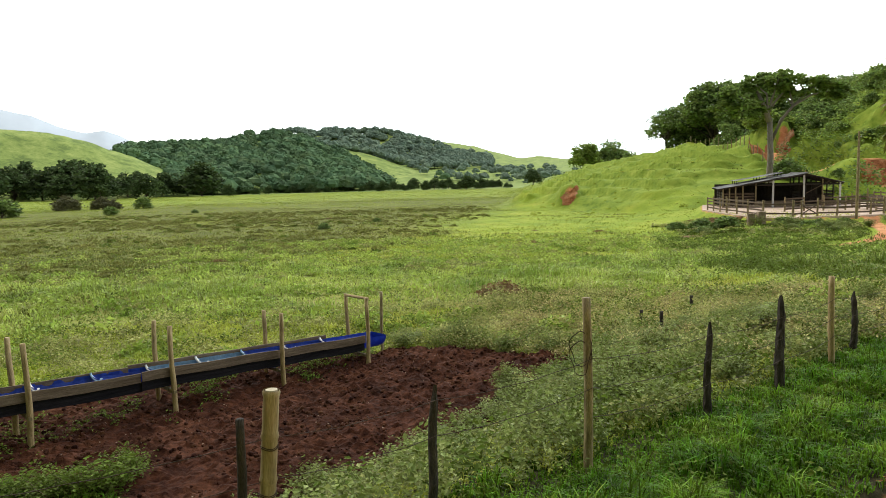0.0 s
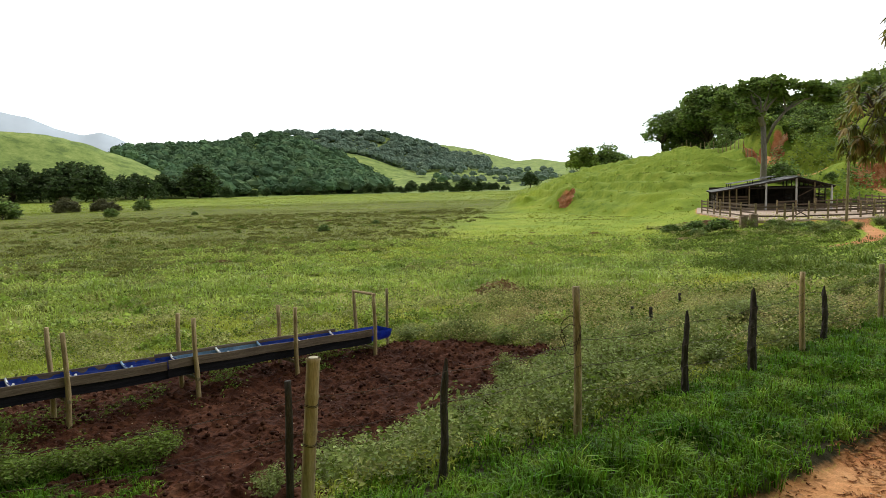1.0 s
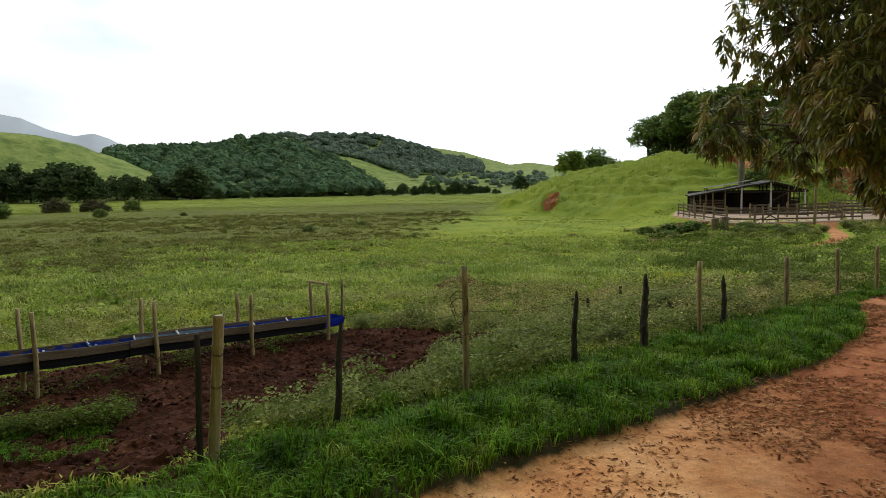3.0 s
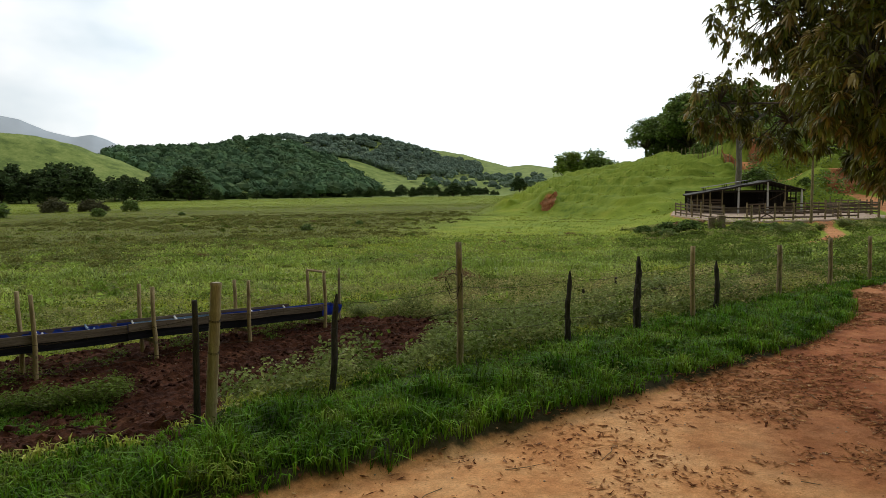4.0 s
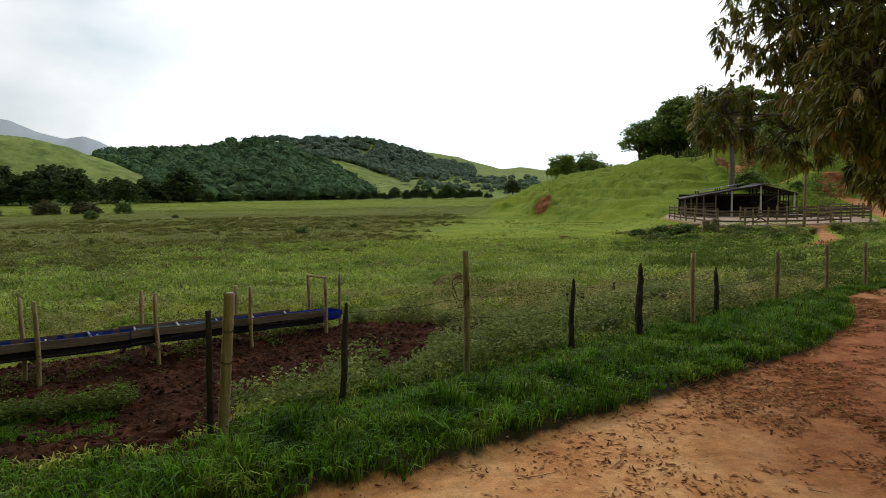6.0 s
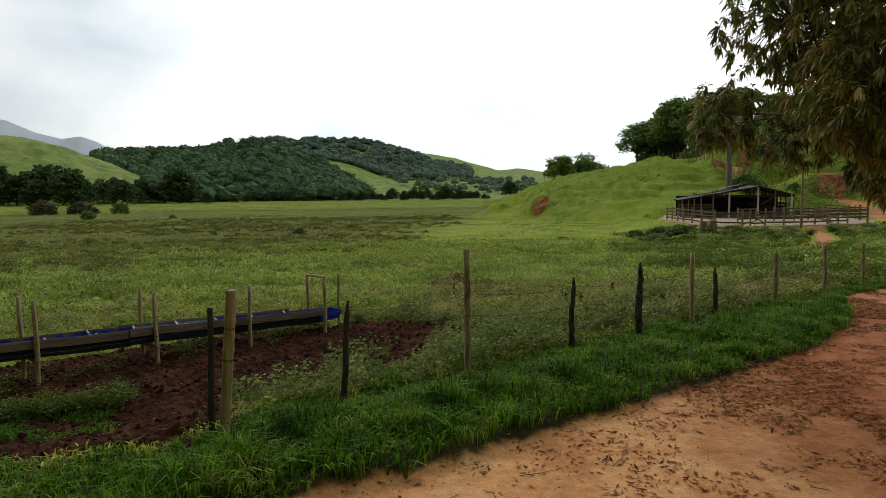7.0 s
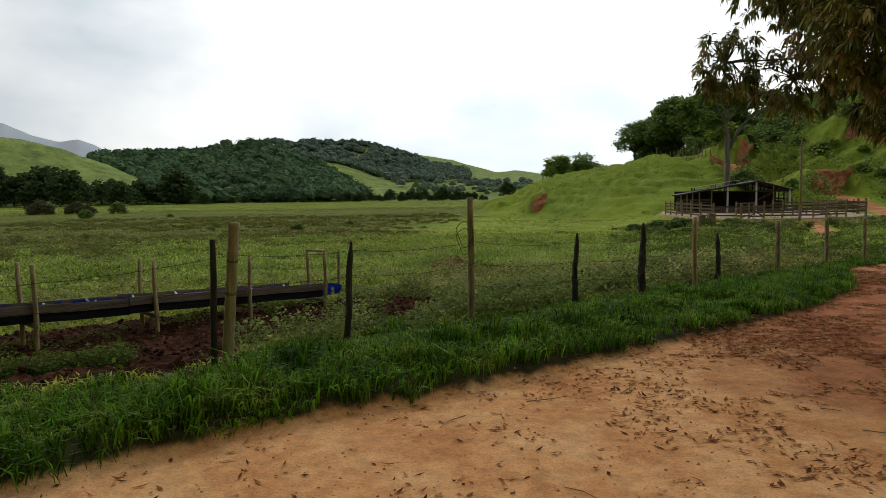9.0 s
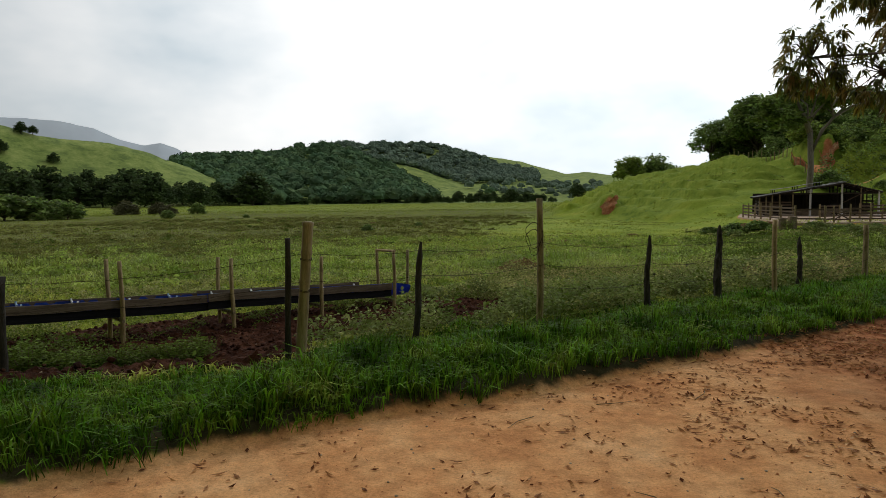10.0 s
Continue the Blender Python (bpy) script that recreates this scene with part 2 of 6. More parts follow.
# ---- materials ----
def shader(name, stops, scale=3.0, rough=0.85, metal=0.0, bump=0.3, bump_scale=None, detail=6, island=0.0, fine=0.0, coords="Object", stretch=None, specular=0.3, sheen=0.0, transmit=0.0):
    """A surface whose colour runs over the stops with noise at two scales; island: how far single pieces vary in value."""
    m = bpy.data.materials.new(name)
    m.use_nodes = True
    n, l = m.node_tree.nodes, m.node_tree.links
    p = n["Principled BSDF"]
    tc = n.new("ShaderNodeTexCoord")
    mp = n.new("ShaderNodeMapping")
    if stretch:
        mp.inputs["Scale"].default_value = stretch
    l.new(tc.outputs[coords], mp.inputs["Vector"])
    big = n.new("ShaderNodeTexNoise")
    big.inputs["Scale"].default_value, big.inputs["Detail"].default_value, big.inputs["Roughness"].default_value = scale, detail, 0.62
    l.new(mp.outputs["Vector"], big.inputs["Vector"])
    ramp = n.new("ShaderNodeValToRGB")
    while len(ramp.color_ramp.elements) < len(stops):
        ramp.color_ramp.elements.new(0.5)
    for el, (pos, col) in zip(ramp.color_ramp.elements, stops):
        el.position, el.color = pos, (*col, 1)
    l.new(big.outputs["Fac"], ramp.inputs["Fac"])
    colour = ramp.outputs["Color"]
    if fine:
        fn = n.new("ShaderNodeTexNoise")
        fn.inputs["Scale"].default_value, fn.inputs["Detail"].default_value = scale * 9, 4
        l.new(mp.outputs["Vector"], fn.inputs["Vector"])
        mr = n.new("ShaderNodeMapRange")
        mr.inputs["From Min"].default_value, mr.inputs["From Max"].default_value = 0.3, 0.7
        mr.inputs["To Min"].default_value, mr.inputs["To Max"].default_value = 1 - fine, 1 + fine
        l.new(fn.outputs["Fac"], mr.inputs["Value"])
        vm = n.new("ShaderNodeVectorMath"); vm.operation = "SCALE"
        l.new(colour, vm.inputs[0]); l.new(mr.outputs["Result"], vm.inputs["Scale"])
        colour = vm.outputs["Vector"]
    if island:
        geo = n.new("ShaderNodeNewGeometry")
        hs = n.new("ShaderNodeHueSaturation")
        mr = n.new("ShaderNodeMapRange")
        mr.inputs["To Min"].default_value, mr.inputs["To Max"].default_value = 1 - island, 1 + island
        l.new(geo.outputs["Random Per Island"], mr.inputs["Value"])
        l.new(mr.outputs["Result"], hs.inputs["Value"])
        mh = n.new("ShaderNodeMath"); mh.operation = "MULTIPLY_ADD"
        mh.inputs[1].default_value, mh.inputs[2].default_value = 0.05 * island, 0.5 - 0.025 * island
        l.new(geo.outputs["Random Per Island"], mh.inputs[0])
        l.new(mh.outputs[0], hs.inputs["Hue"])
        l.new(colour, hs.inputs["Color"])
        colour = hs.outputs["Color"]
    l.new(colour, p.inputs["Base Color"])
    p.inputs["Roughness"].default_value, p.inputs["Metallic"].default_value = rough, metal
    p.inputs["Specular IOR Level"].default_value = specular
    if bump:
        bn = n.new("ShaderNodeTexNoise")
        bn.inputs["Scale"].default_value, bn.inputs["Detail"].default_value = bump_scale or scale * 4, 5
        l.new(mp.outputs["Vector"], bn.inputs["Vector"])
        b = n.new("ShaderNodeBump")
        b.inputs["Strength"].default_value, b.inputs["Distance"].default_value = bump, 0.02
        l.new(bn.outputs["Fac"], b.inputs["Height"])
        l.new(b.outputs["Normal"], p.inputs["Normal"])
    if transmit:
        tr = n.new("ShaderNodeBsdfTranslucent")
        l.new(colour, tr.inputs["Color"])
        mx = n.new("ShaderNodeMixShader")
        mx.inputs[0].default_value = transmit
        l.new(p.outputs[0], mx.inputs[1]); l.new(tr.outputs[0], mx.inputs[2])
        l.new(mx.outputs[0], n["Material Output"].inputs["Surface"])
    return m


def ground_material():
    """Grass, with road earth, tilled soil and bare red cuts where the masks say so."""
    m = bpy.data.materials.new("ground")
    m.use_nodes = True
    n, l = m.node_tree.nodes, m.node_tree.links
    p = n["Principled BSDF"]
    tc = n.new("ShaderNodeTexCoord")

    def noise(scale, detail=6, rough=0.6):
        t = n.new("ShaderNodeTexNoise")
        t.inputs["Scale"].default_value, t.inputs["Detail"].default_value, t.inputs["Roughness"].default_value = scale, detail, rough
        l.new(tc.outputs["Object"], t.inputs["Vector"])
        return t.outputs["Fac"]

    def ramp(fac, stops):
        r = n.new("ShaderNodeValToRGB")
        while len(r.color_ramp.elements) < len(stops):
            r.color_ramp.elements.new(0.5)
        for el, (pos, col) in zip(r.color_ramp.elements, stops):
            el.position, el.color = pos, (*col, 1)
        l.new(fac, r.inputs["Fac"])
        return r.outputs["Color"]

    def mix(fac, a, b, blend="MIX"):
        x = n.new("ShaderNodeMix"); x.data_type = "RGBA"; x.blend_type = blend
        if isinstance(fac, float):
            x.inputs[0].default_value = fac
        else:
            l.new(fac, x.inputs[0])
        l.new(a, x.inputs[6]); l.new(b, x.inputs[7])
        return x.outputs[2]

    def mask(name, wobble, width=0.25):
        at = n.new("ShaderNodeAttribute"); at.attribute_name = name
        ad = n.new("ShaderNodeMath"); ad.operation = "MULTIPLY_ADD"
        l.new(wobble, ad.inputs[0]); ad.inputs[1].default_value = 0.9
        sb = n.new("ShaderNodeMath"); sb.operation = "SUBTRACT"
        l.new(at.outputs["Fac"], ad.inputs[2]); l.new(ad.outputs[0], sb.inputs[0]); sb.inputs[1].default_value = 0.45
        mr = n.new("ShaderNodeMapRange"); mr.interpolation_type = "SMOOTHSTEP"
        mr.inputs["From Min"].default_value, mr.inputs["From Max"].default_value = 0.5 - width, 0.5 + width
        l.new(sb.outputs[0], mr.inputs["Value"])
        return mr.outputs["Result"]

    grass = ramp(noise(0.22, 8, 0.6), [(0.30, (0.145, 0.215, 0.016)), (0.48, (0.225, 0.300, 0.025)), (0.62, (0.295, 0.345, 0.038)), (0.75, (0.34, 0.340, 0.060))])
    fine = ramp(noise(5.0, 5, 0.7), [(0.25, (0.68, 0.68, 0.62)), (0.75, (1.22, 1.22, 1.15))])
    grass = mix(1.0, grass, fine, "MULTIPLY")
    dry = ramp(noise(1.2, 6), [(0.3, (0.30, 0.225, 0.090)), (0.7, (0.28, 0.26, 0.085))])
    lush = ramp(noise(0.55, 8, 0.75), [(0.32, (0.090, 0.145, 0.014)), (0.46, (0.170, 0.238, 0.026)), (0.60, (0.240, 0.300, 0.040)), (0.74, (0.32, 0.325, 0.080))])
    road = ramp(noise(1.1, 8, 0.65), [(0.30, (0.53, 0.225, 0.086)), (0.44, (0.68, 0.325, 0.132)), (0.56, (0.76, 0.405, 0.180)), (0.72, (0.81, 0.48, 0.24))])
    grit = mix(1.0, ramp(noise(46.0, 5, 0.8), [(0.30, (0.55, 0.50, 0.46)), (0.44, (0.94, 0.93, 0.92)), (0.70, (1.16, 1.17, 1.18))]), ramp(noise(7.0, 6, 0.7), [(0.36, (0.80, 0.77, 0.74)), (0.6, (1.08, 1.08, 1.08))]), "MULTIPLY")
    road = mix(1.0, road, grit, "MULTIPLY")
    soil = ramp(noise(2.2, 8, 0.7), [(0.3, (0.028, 0.012, 0.007)), (0.5, (0.055, 0.024, 0.014)), (0.72, (0.09, 0.042, 0.026))])
    red = ramp(noise(1.1, 8, 0.75), [(0.32, (0.24, 0.085, 0.036)), (0.45, (0.44, 0.150, 0.062)), (0.58, (0.56, 0.225, 0.105)), (0.72, (0.62, 0.36, 0.21))])
    w1, w2, w3 = noise(2.4, 6, 0.65), noise(0.5, 6, 0.65), noise(1.1, 8, 0.8)
    c = mix(mask("dry", w2, 0.4), grass, dry)
    # olive ground, darkened as well to dim the trough's side of the meadow
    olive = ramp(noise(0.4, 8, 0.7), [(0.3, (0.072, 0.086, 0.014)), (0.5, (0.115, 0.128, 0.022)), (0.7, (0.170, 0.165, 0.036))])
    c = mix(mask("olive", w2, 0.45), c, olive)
    c = mix(mask("lush", w2, 0.35), c, lush)
    # duller grass for the far hills: some haze is put into its colour
    pale = ramp(noise(0.10, 10, 0.82), [(0.40, (0.110, 0.160, 0.036)), (0.5, (0.195, 0.260, 0.058)), (0.62, (0.30, 0.345, 0.095))])
    c = mix(mask("pale", w2, 0.3), c, pale)
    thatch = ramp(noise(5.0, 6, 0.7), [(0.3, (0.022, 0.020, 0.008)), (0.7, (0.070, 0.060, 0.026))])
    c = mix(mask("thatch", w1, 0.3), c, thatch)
    c = mix(mask("bare", w3, 0.10), c, red)
    c = mix(mask("soil", w1, 0.15), c, soil)
    clay = ramp(noise(1.7, 8, 0.7), [(0.3, (0.21, 0.062, 0.023)), (0.5, (0.36, 0.122, 0.047)), (0.72, (0.53, 0.225, 0.094))])
    road = mix(mask("clay", w2, 0.4), road, mix(1.0, clay, grit, "MULTIPLY"))
    c = mix(mask("road", w1, 0.15), c, road)
    l.new(c, p.inputs["Base Color"])
    p.inputs["Roughness"].default_value = 0.95
    p.inputs["Specular IOR Level"].default_value = 0.15
    b = n.new("ShaderNodeBump"); b.inputs["Strength"].default_value, b.inputs["Distance"].default_value = 0.6, 0.03
    lump = n.new("ShaderNodeMath"); lump.operation = "MULTIPLY_ADD"
    l.new(noise(5.0, 5, 0.6), lump.inputs[0]); lump.inputs[1].default_value = 1.6
    l.new(noise(26.0, 6, 0.75), lump.inputs[2])
    l.new(lump.outputs[0], b.inputs["Height"])
    l.new(b.outputs["Normal"], p.inputs["Normal"])
    return m


M_GROUND = ground_material()
M_POST = shader("weathered_post", [(0.3, (0.115, 0.084, 0.042)), (0.5, (0.255, 0.198, 0.105)), (0.72, (0.41, 0.335, 0.195))], 6, 0.85, bump=0.6, fine=0.35, stretch=(4, 4, 0.6))
# charred wood; inside the shed its darkness stands in for shade
M_CHAR_SHADE = shader("charred_and_shaded_wood", [(0.3, (0.018, 0.015, 0.012)), (0.6, (0.05, 0.04, 0.032)), (0.85, (0.12, 0.10, 0.08))], 7, 0.9, bump=0.8, fine=0.4, stretch=(4, 4, 0.7))
M_BAMBOO = shader("dry_bamboo", [(0.3, (0.16, 0.115, 0.055)), (0.5, (0.28, 0.21, 0.11)), (0.75, (0.40, 0.33, 0.20))], 4, 0.6, bump=0.25, fine=0.2, stretch=(5, 5, 0.5), specular=0.4)
M_STRIPPED = shader("stripped_wood", [(0.3, (0.19, 0.128, 0.056)), (0.5, (0.35, 0.255, 0.125)), (0.72, (0.50, 0.385, 0.210))], 5, 0.8, bump=0.4, fine=0.3, stretch=(4, 4, 0.6))
M_CUT = shader("sawn_end", [(0.3, (0.35, 0.29, 0.19)), (0.7, (0.55, 0.49, 0.37))], 14, 0.9, bump=0.3)
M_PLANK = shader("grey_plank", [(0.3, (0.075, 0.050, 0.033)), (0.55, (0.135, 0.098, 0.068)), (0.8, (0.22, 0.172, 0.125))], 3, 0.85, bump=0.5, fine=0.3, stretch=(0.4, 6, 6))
# blue-black that stands in for shade on the drums' undersides
M_DRUM_SHADE = shader("drum_shade_board", [(0.3, (0.006, 0.006, 0.009)), (0.7, (0.020, 0.018, 0.022))], 3, 0.9, bump=0.4, fine=0.3, stretch=(0.4, 6, 6), specular=0.1)
M_BLUE = shader("blue_plastic", [(0.3, (0.008, 0.035, 0.28)), (0.7, (0.02, 0.075, 0.48))], 3, 0.42, bump=0.1, fine=0.15, specular=0.5)
M_BLUE_PALE = shader("pale_blue_plastic", [(0.3, (0.16, 0.28, 0.42)), (0.7, (0.28, 0.42, 0.56))], 3, 0.5, bump=0.1, fine=0.15)
M_WHITE = shader("white_plastic", [(0.3, (0.55, 0.56, 0.56)), (0.7, (0.72, 0.72, 0.70))], 8, 0.5, bump=0.1)
M_WIRE = shader("rusty_wire", [(0.3, (0.025, 0.015, 0.010)), (0.7, (0.07, 0.045, 0.03))], 30, 0.8, metal=0.2, bump=0.2)
M_BARK = shader("bark", [(0.3, (0.05, 0.04, 0.03)), (0.6, (0.13, 0.105, 0.08)), (0.85, (0.22, 0.19, 0.15))], 4, 0.92, bump=0.9, fine=0.3, stretch=(3, 3, 0.8))
M_BARK_PALE = shader("pale_bark", [(0.3, (0.15, 0.125, 0.10)), (0.6, (0.25, 0.22, 0.18)), (0.85, (0.36, 0.33, 0.28))], 3, 0.9, bump=0.6, fine=0.25, stretch=(3, 3, 0.7))
M_LEAF = shader("dark_leaves", [(0.3, (0.090, 0.148, 0.034)), (0.5, (0.168, 0.240, 0.056)), (0.7, (0.29, 0.37, 0.105))], 0.6, 0.6, bump=0, island=0.55, specular=0.3, transmit=0.42)
M_LEAF_LIT = shader("light_leaves", [(0.3, (0.19, 0.27, 0.05)), (0.6, (0.29, 0.37, 0.075)), (0.8, (0.40, 0.44, 0.12))], 0.6, 0.6, bump=0, island=0.5, specular=0.3, transmit=0.45)
M_TREELINE = shader("treeline_leaves", [(0.3, (0.050, 0.080, 0.030)), (0.55, (0.080, 0.118, 0.040)), (0.8, (0.135, 0.170, 0.060))], 0.05, 0.75, bump=0, island=0.5, specular=0.15, transmit=0.25)
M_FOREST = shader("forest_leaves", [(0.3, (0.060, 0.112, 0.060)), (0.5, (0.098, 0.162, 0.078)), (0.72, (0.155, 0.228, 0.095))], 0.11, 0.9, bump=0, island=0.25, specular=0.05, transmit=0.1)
# paler, bluer copy of the forest leaves: haze is put into the colour
M_FOREST_HAZE = shader("hazed_forest_leaves", [(0.3, (0.115, 0.168, 0.128)), (0.52, (0.158, 0.215, 0.152)), (0.72, (0.215, 0.270, 0.178))], 0.08, 0.95, bump=0, island=0.22, specular=0.1, transmit=0.1)
M_MANGO = shader("mango_leaves", [(0.3, (0.060, 0.078, 0.012)), (0.5, (0.150, 0.160, 0.028)), (0.68, (0.33, 0.290, 0.066))], 1.5, 0.45, bump=0, island=0.55, specular=0.3, transmit=0.36)
M_MANGO_DRY = shader("young_mango_leaves", [(0.3, (0.20, 0.125, 0.035)), (0.5, (0.31, 0.225, 0.065)), (0.7, (0.34, 0.31, 0.085))], 1.5, 0.45, bump=0, island=0.4, specular=0.4, transmit=0.3)
M_GRASS = shader("verge_grass", [(0.3, (0.033, 0.080, 0.004)), (0.46, (0.085, 0.175, 0.010)), (0.58, (0.155, 0.262, 0.020)), (0.72, (0.30, 0.35, 0.065))], 1.6, 0.55, bump=0, island=0.8, specular=0.08, transmit=0.42)
M_FIELD = shader("meadow_grass", [(0.30, (0.215, 0.285, 0.034)), (0.44, (0.375, 0.435, 0.060)), (0.56, (0.48, 0.505, 0.088)), (0.68, (0.56, 0.53, 0.14))], 0.3, 0.6, bump=0, island=0.3, specular=0.12, transmit=0.35)
M_PASTURE = shader("pasture_grass", [(0.30, (0.165, 0.222, 0.025)), (0.46, (0.262, 0.322, 0.042)), (0.60, (0.350, 0.388, 0.062)), (0.74, (0.43, 0.41, 0.10))], 0.2, 0.65, bump=0, island=0.3, specular=0.1, transmit=0.3)
M_STRAW_PALE = shader("pale_dry_grass", [(0.3, (0.30, 0.250, 0.090)), (0.5, (0.43, 0.370, 0.145)), (0.7, (0.56, 0.48, 0.21))], 0.6, 0.75, bump=0, island=0.4, specular=0.1, transmit=0.3)
M_RISE = shader("rise_grass", [(0.30, (0.065, 0.110, 0.014)), (0.46, (0.125, 0.180, 0.026)), (0.60, (0.200, 0.255, 0.045)), (0.74, (0.30, 0.31, 0.09))], 0.5, 0.6, bump=0, island=0.4, specular=0.1, transmit=0.3)
# olive grass with extra darkness in its colour, for the dimmer side
M_SEDGE_DIM = shader("dim_olive_sedge", [(0.30, (0.070, 0.086, 0.013)), (0.46, (0.120, 0.138, 0.022)), (0.60, (0.180, 0.182, 0.034)), (0.74, (0.26, 0.225, 0.062))], 0.3, 0.7, bump=0, island=0.35, specular=0.1, transmit=0.3)
M_WEED_GREEN = shader("green_weed_leaves", [(0.3, (0.112, 0.155, 0.034)), (0.5, (0.205, 0.250, 0.064)), (0.66, (0.34, 0.365, 0.118))], 1.3, 0.6, bump=0, island=0.45, specular=0.2, transmit=0.32)
M_WEED = shader("weed_leaves", [(0.3, (0.200, 0.222, 0.058)), (0.5, (0.345, 0.350, 0.105)), (0.66, (0.51, 0.49, 0.19))], 1.3, 0.6, bump=0, island=0.4, specular=0.2, transmit=0.32)
M_LUSH = shader("lush_grass", [(0.30, (0.155, 0.235, 0.034)), (0.47, (0.295, 0.385, 0.066)), (0.60, (0.42, 0.495, 0.105)), (0.74, (0.54, 0.56, 0.17))], 0.4, 0.5, bump=0, island=0.4, specular=0.16, transmit=0.35)
M_WEED_PALE = shader("pale_weed_leaves", [(0.3, (0.28, 0.235, 0.085)), (0.5, (0.43, 0.365, 0.150)), (0.68, (0.58, 0.49, 0.24))], 0.7, 0.7, bump=0, island=0.6, specular=0.2, transmit=0.35)
M_STRAW = shader("dry_grass", [(0.3, (0.135, 0.142, 0.034)), (0.55, (0.215, 0.218, 0.056)), (0.75, (0.31, 0.295, 0.095))], 0.3, 0.8, bump=0, island=0.4, specular=0.2, transmit=0.3)
M_WEED_DARK = shader("dark_weed_leaves", [(0.3, (0.085, 0.130, 0.018)), (0.6, (0.145, 0.195, 0.030)), (0.8, (0.22, 0.26, 0.055))], 1.5, 0.7, bump=0, island=0.5, specular=0.12, transmit=0.3)
M_STEM = shader("dry_stems", [(0.3, (0.12, 0.085, 0.045)), (0.7, (0.24, 0.18, 0.10))], 5, 0.8, bump=0)
M_ROOF = shader("grey_roof_sheet", [(0.3, (0.20, 0.195, 0.185)), (0.55, (0.32, 0.315, 0.305)), (0.8, (0.44, 0.43, 0.42))], 0.9, 0.55, bump=0.2, fine=0.2)
M_CONCRETE = shader("yard_concrete", [(0.3, (0.36, 0.255, 0.18)), (0.55, (0.50, 0.375, 0.285)), (0.8, (0.62, 0.50, 0.40))], 0.8, 0.9, bump=0.3, fine=0.15)
M_STONE = shader("rough_stone", [(0.3, (0.20, 0.145, 0.095)), (0.55, (0.36, 0.275, 0.19)), (0.8, (0.50, 0.41, 0.30))], 1.5, 0.95, bump=0.8, fine=0.3)
M_WHITEWASH = shader("whitewash", [(0.3, (0.55, 0.54, 0.51)), (0.7, (0.74, 0.73, 0.70))], 3, 0.9, bump=0.2, fine=0.1)
# distance haze is put into this pale blue-grey base colour
M_MOUNTAIN = shader("hazed_mountain", [(0.3, (0.44, 0.49, 0.535)), (0.7, (0.52, 0.565, 0.605))], 0.004, 1.0, bump=0, specular=0.0)
M_CUTBANK = shader("red_earth_bank", [(0.3, (0.20, 0.072, 0.034)), (0.46, (0.42, 0.155, 0.072)), (0.60, (0.55, 0.26, 0.145)), (0.74, (0.56, 0.38, 0.26))], 0.9, 0.95, bump=0.9, fine=0.3, specular=0.1)
M_HEAP = shader("dug_earth", [(0.3, (0.10, 0.055, 0.030)), (0.5, (0.20, 0.115, 0.065)), (0.72, (0.34, 0.205, 0.125))], 2.5, 0.95, bump=0.9, fine=0.35, specular=0.1)
M_LITTER = shader("dead_leaves", [(0.3, (0.11, 0.042, 0.018)), (0.46, (0.21, 0.088, 0.038)), (0.58, (0.38, 0.195, 0.095)), (0.7, (0.66, 0.45, 0.28))], 9, 0.7, bump=0, island=0.6, specular=0.0, transmit=0.3)


# ---- mesh tools ----
def mesh_object(name, verts, faces, material, parent=None, label="", smooth_faces=False):
    """One mesh object from arrays of corners and of faces with equal corner count (a list of such arrays for mixed counts)."""
    me = bpy.data.meshes.new(name)
    verts = np.asarray(verts, np.float32).reshape(-1, 3)
    groups = faces if isinstance(faces, list) else [faces]
    groups = [np.asarray(g, np.int32) for g in groups if len(g)]
    loops = np.concatenate([g.ravel() for g in groups])
    totals = np.concatenate([np.full(len(g), g.shape[1], np.int32) for g in groups])
    me.vertices.add(len(verts)); me.vertices.foreach_set("co", verts.ravel())
    me.loops.add(len(loops)); me.loops.foreach_set("vertex_index", loops)
    me.polygons.add(len(totals))
    me.polygons.foreach_set("loop_start", np.concatenate([[0], np.cumsum(totals)[:-1]]).astype(np.int32))
    me.polygons.foreach_set("use_smooth", np.full(len(totals), smooth_faces, bool))
    me.update(calc_edges=True)
    me.materials.append(material)
    ob = new(name, me)
    if parent is not None:
        ob.parent = parent
    if label:
        ob["label"] = label
    return ob


def part(name, bm, material, parent, label="", smooth_faces=False):
    """Links a bmesh as one mesh object under a thing or a part."""
    me = bpy.data.meshes.new(name)
    for f in bm.faces:
        f.smooth = smooth_faces
    bm.to_mesh(me)
    bm.free()
    me.materials.append(material)
    ob = new(name, me)
    if parent is not None:
        ob.parent = parent
    if label:
        ob["label"] = label
    return ob


def thing(name, at=(0, 0, 0), turn=0.0, label="", category="", group="", kind=""):
    ob = new(name)
    ob.matrix_basis = pose(*at, 0, 0, turn)
    return tagged(ob, label, category, group, kind)


def tube(path, radii, sides=8, bm=None, wobble=0.0, rng=None, cap=True):
    """A tapered, slightly uneven tube along points."""
    bm = bm or bmesh.new()
    rng = rng or random
    rings = []
    path = [Vector(p) for p in path]
    for i, p in enumerate(path):
        t = (path[min(i + 1, len(path) - 1)] - path[max(i - 1, 0)]).normalized()
        a = t.orthogonal().normalized() if abs(t.z) < 0.9 else Vector((1, 0, 0)).cross(t).normalized()
        b = t.cross(a)
        ring = []
        for k in range(sides):
            ang = 2 * math.pi * k / sides
            r = radii[i] * (1 + wobble * (rng.random() - 0.5))
            ring.append(bm.verts.new(p + (a * math.cos(ang) + b * math.sin(ang)) * r))
        rings.append(ring)
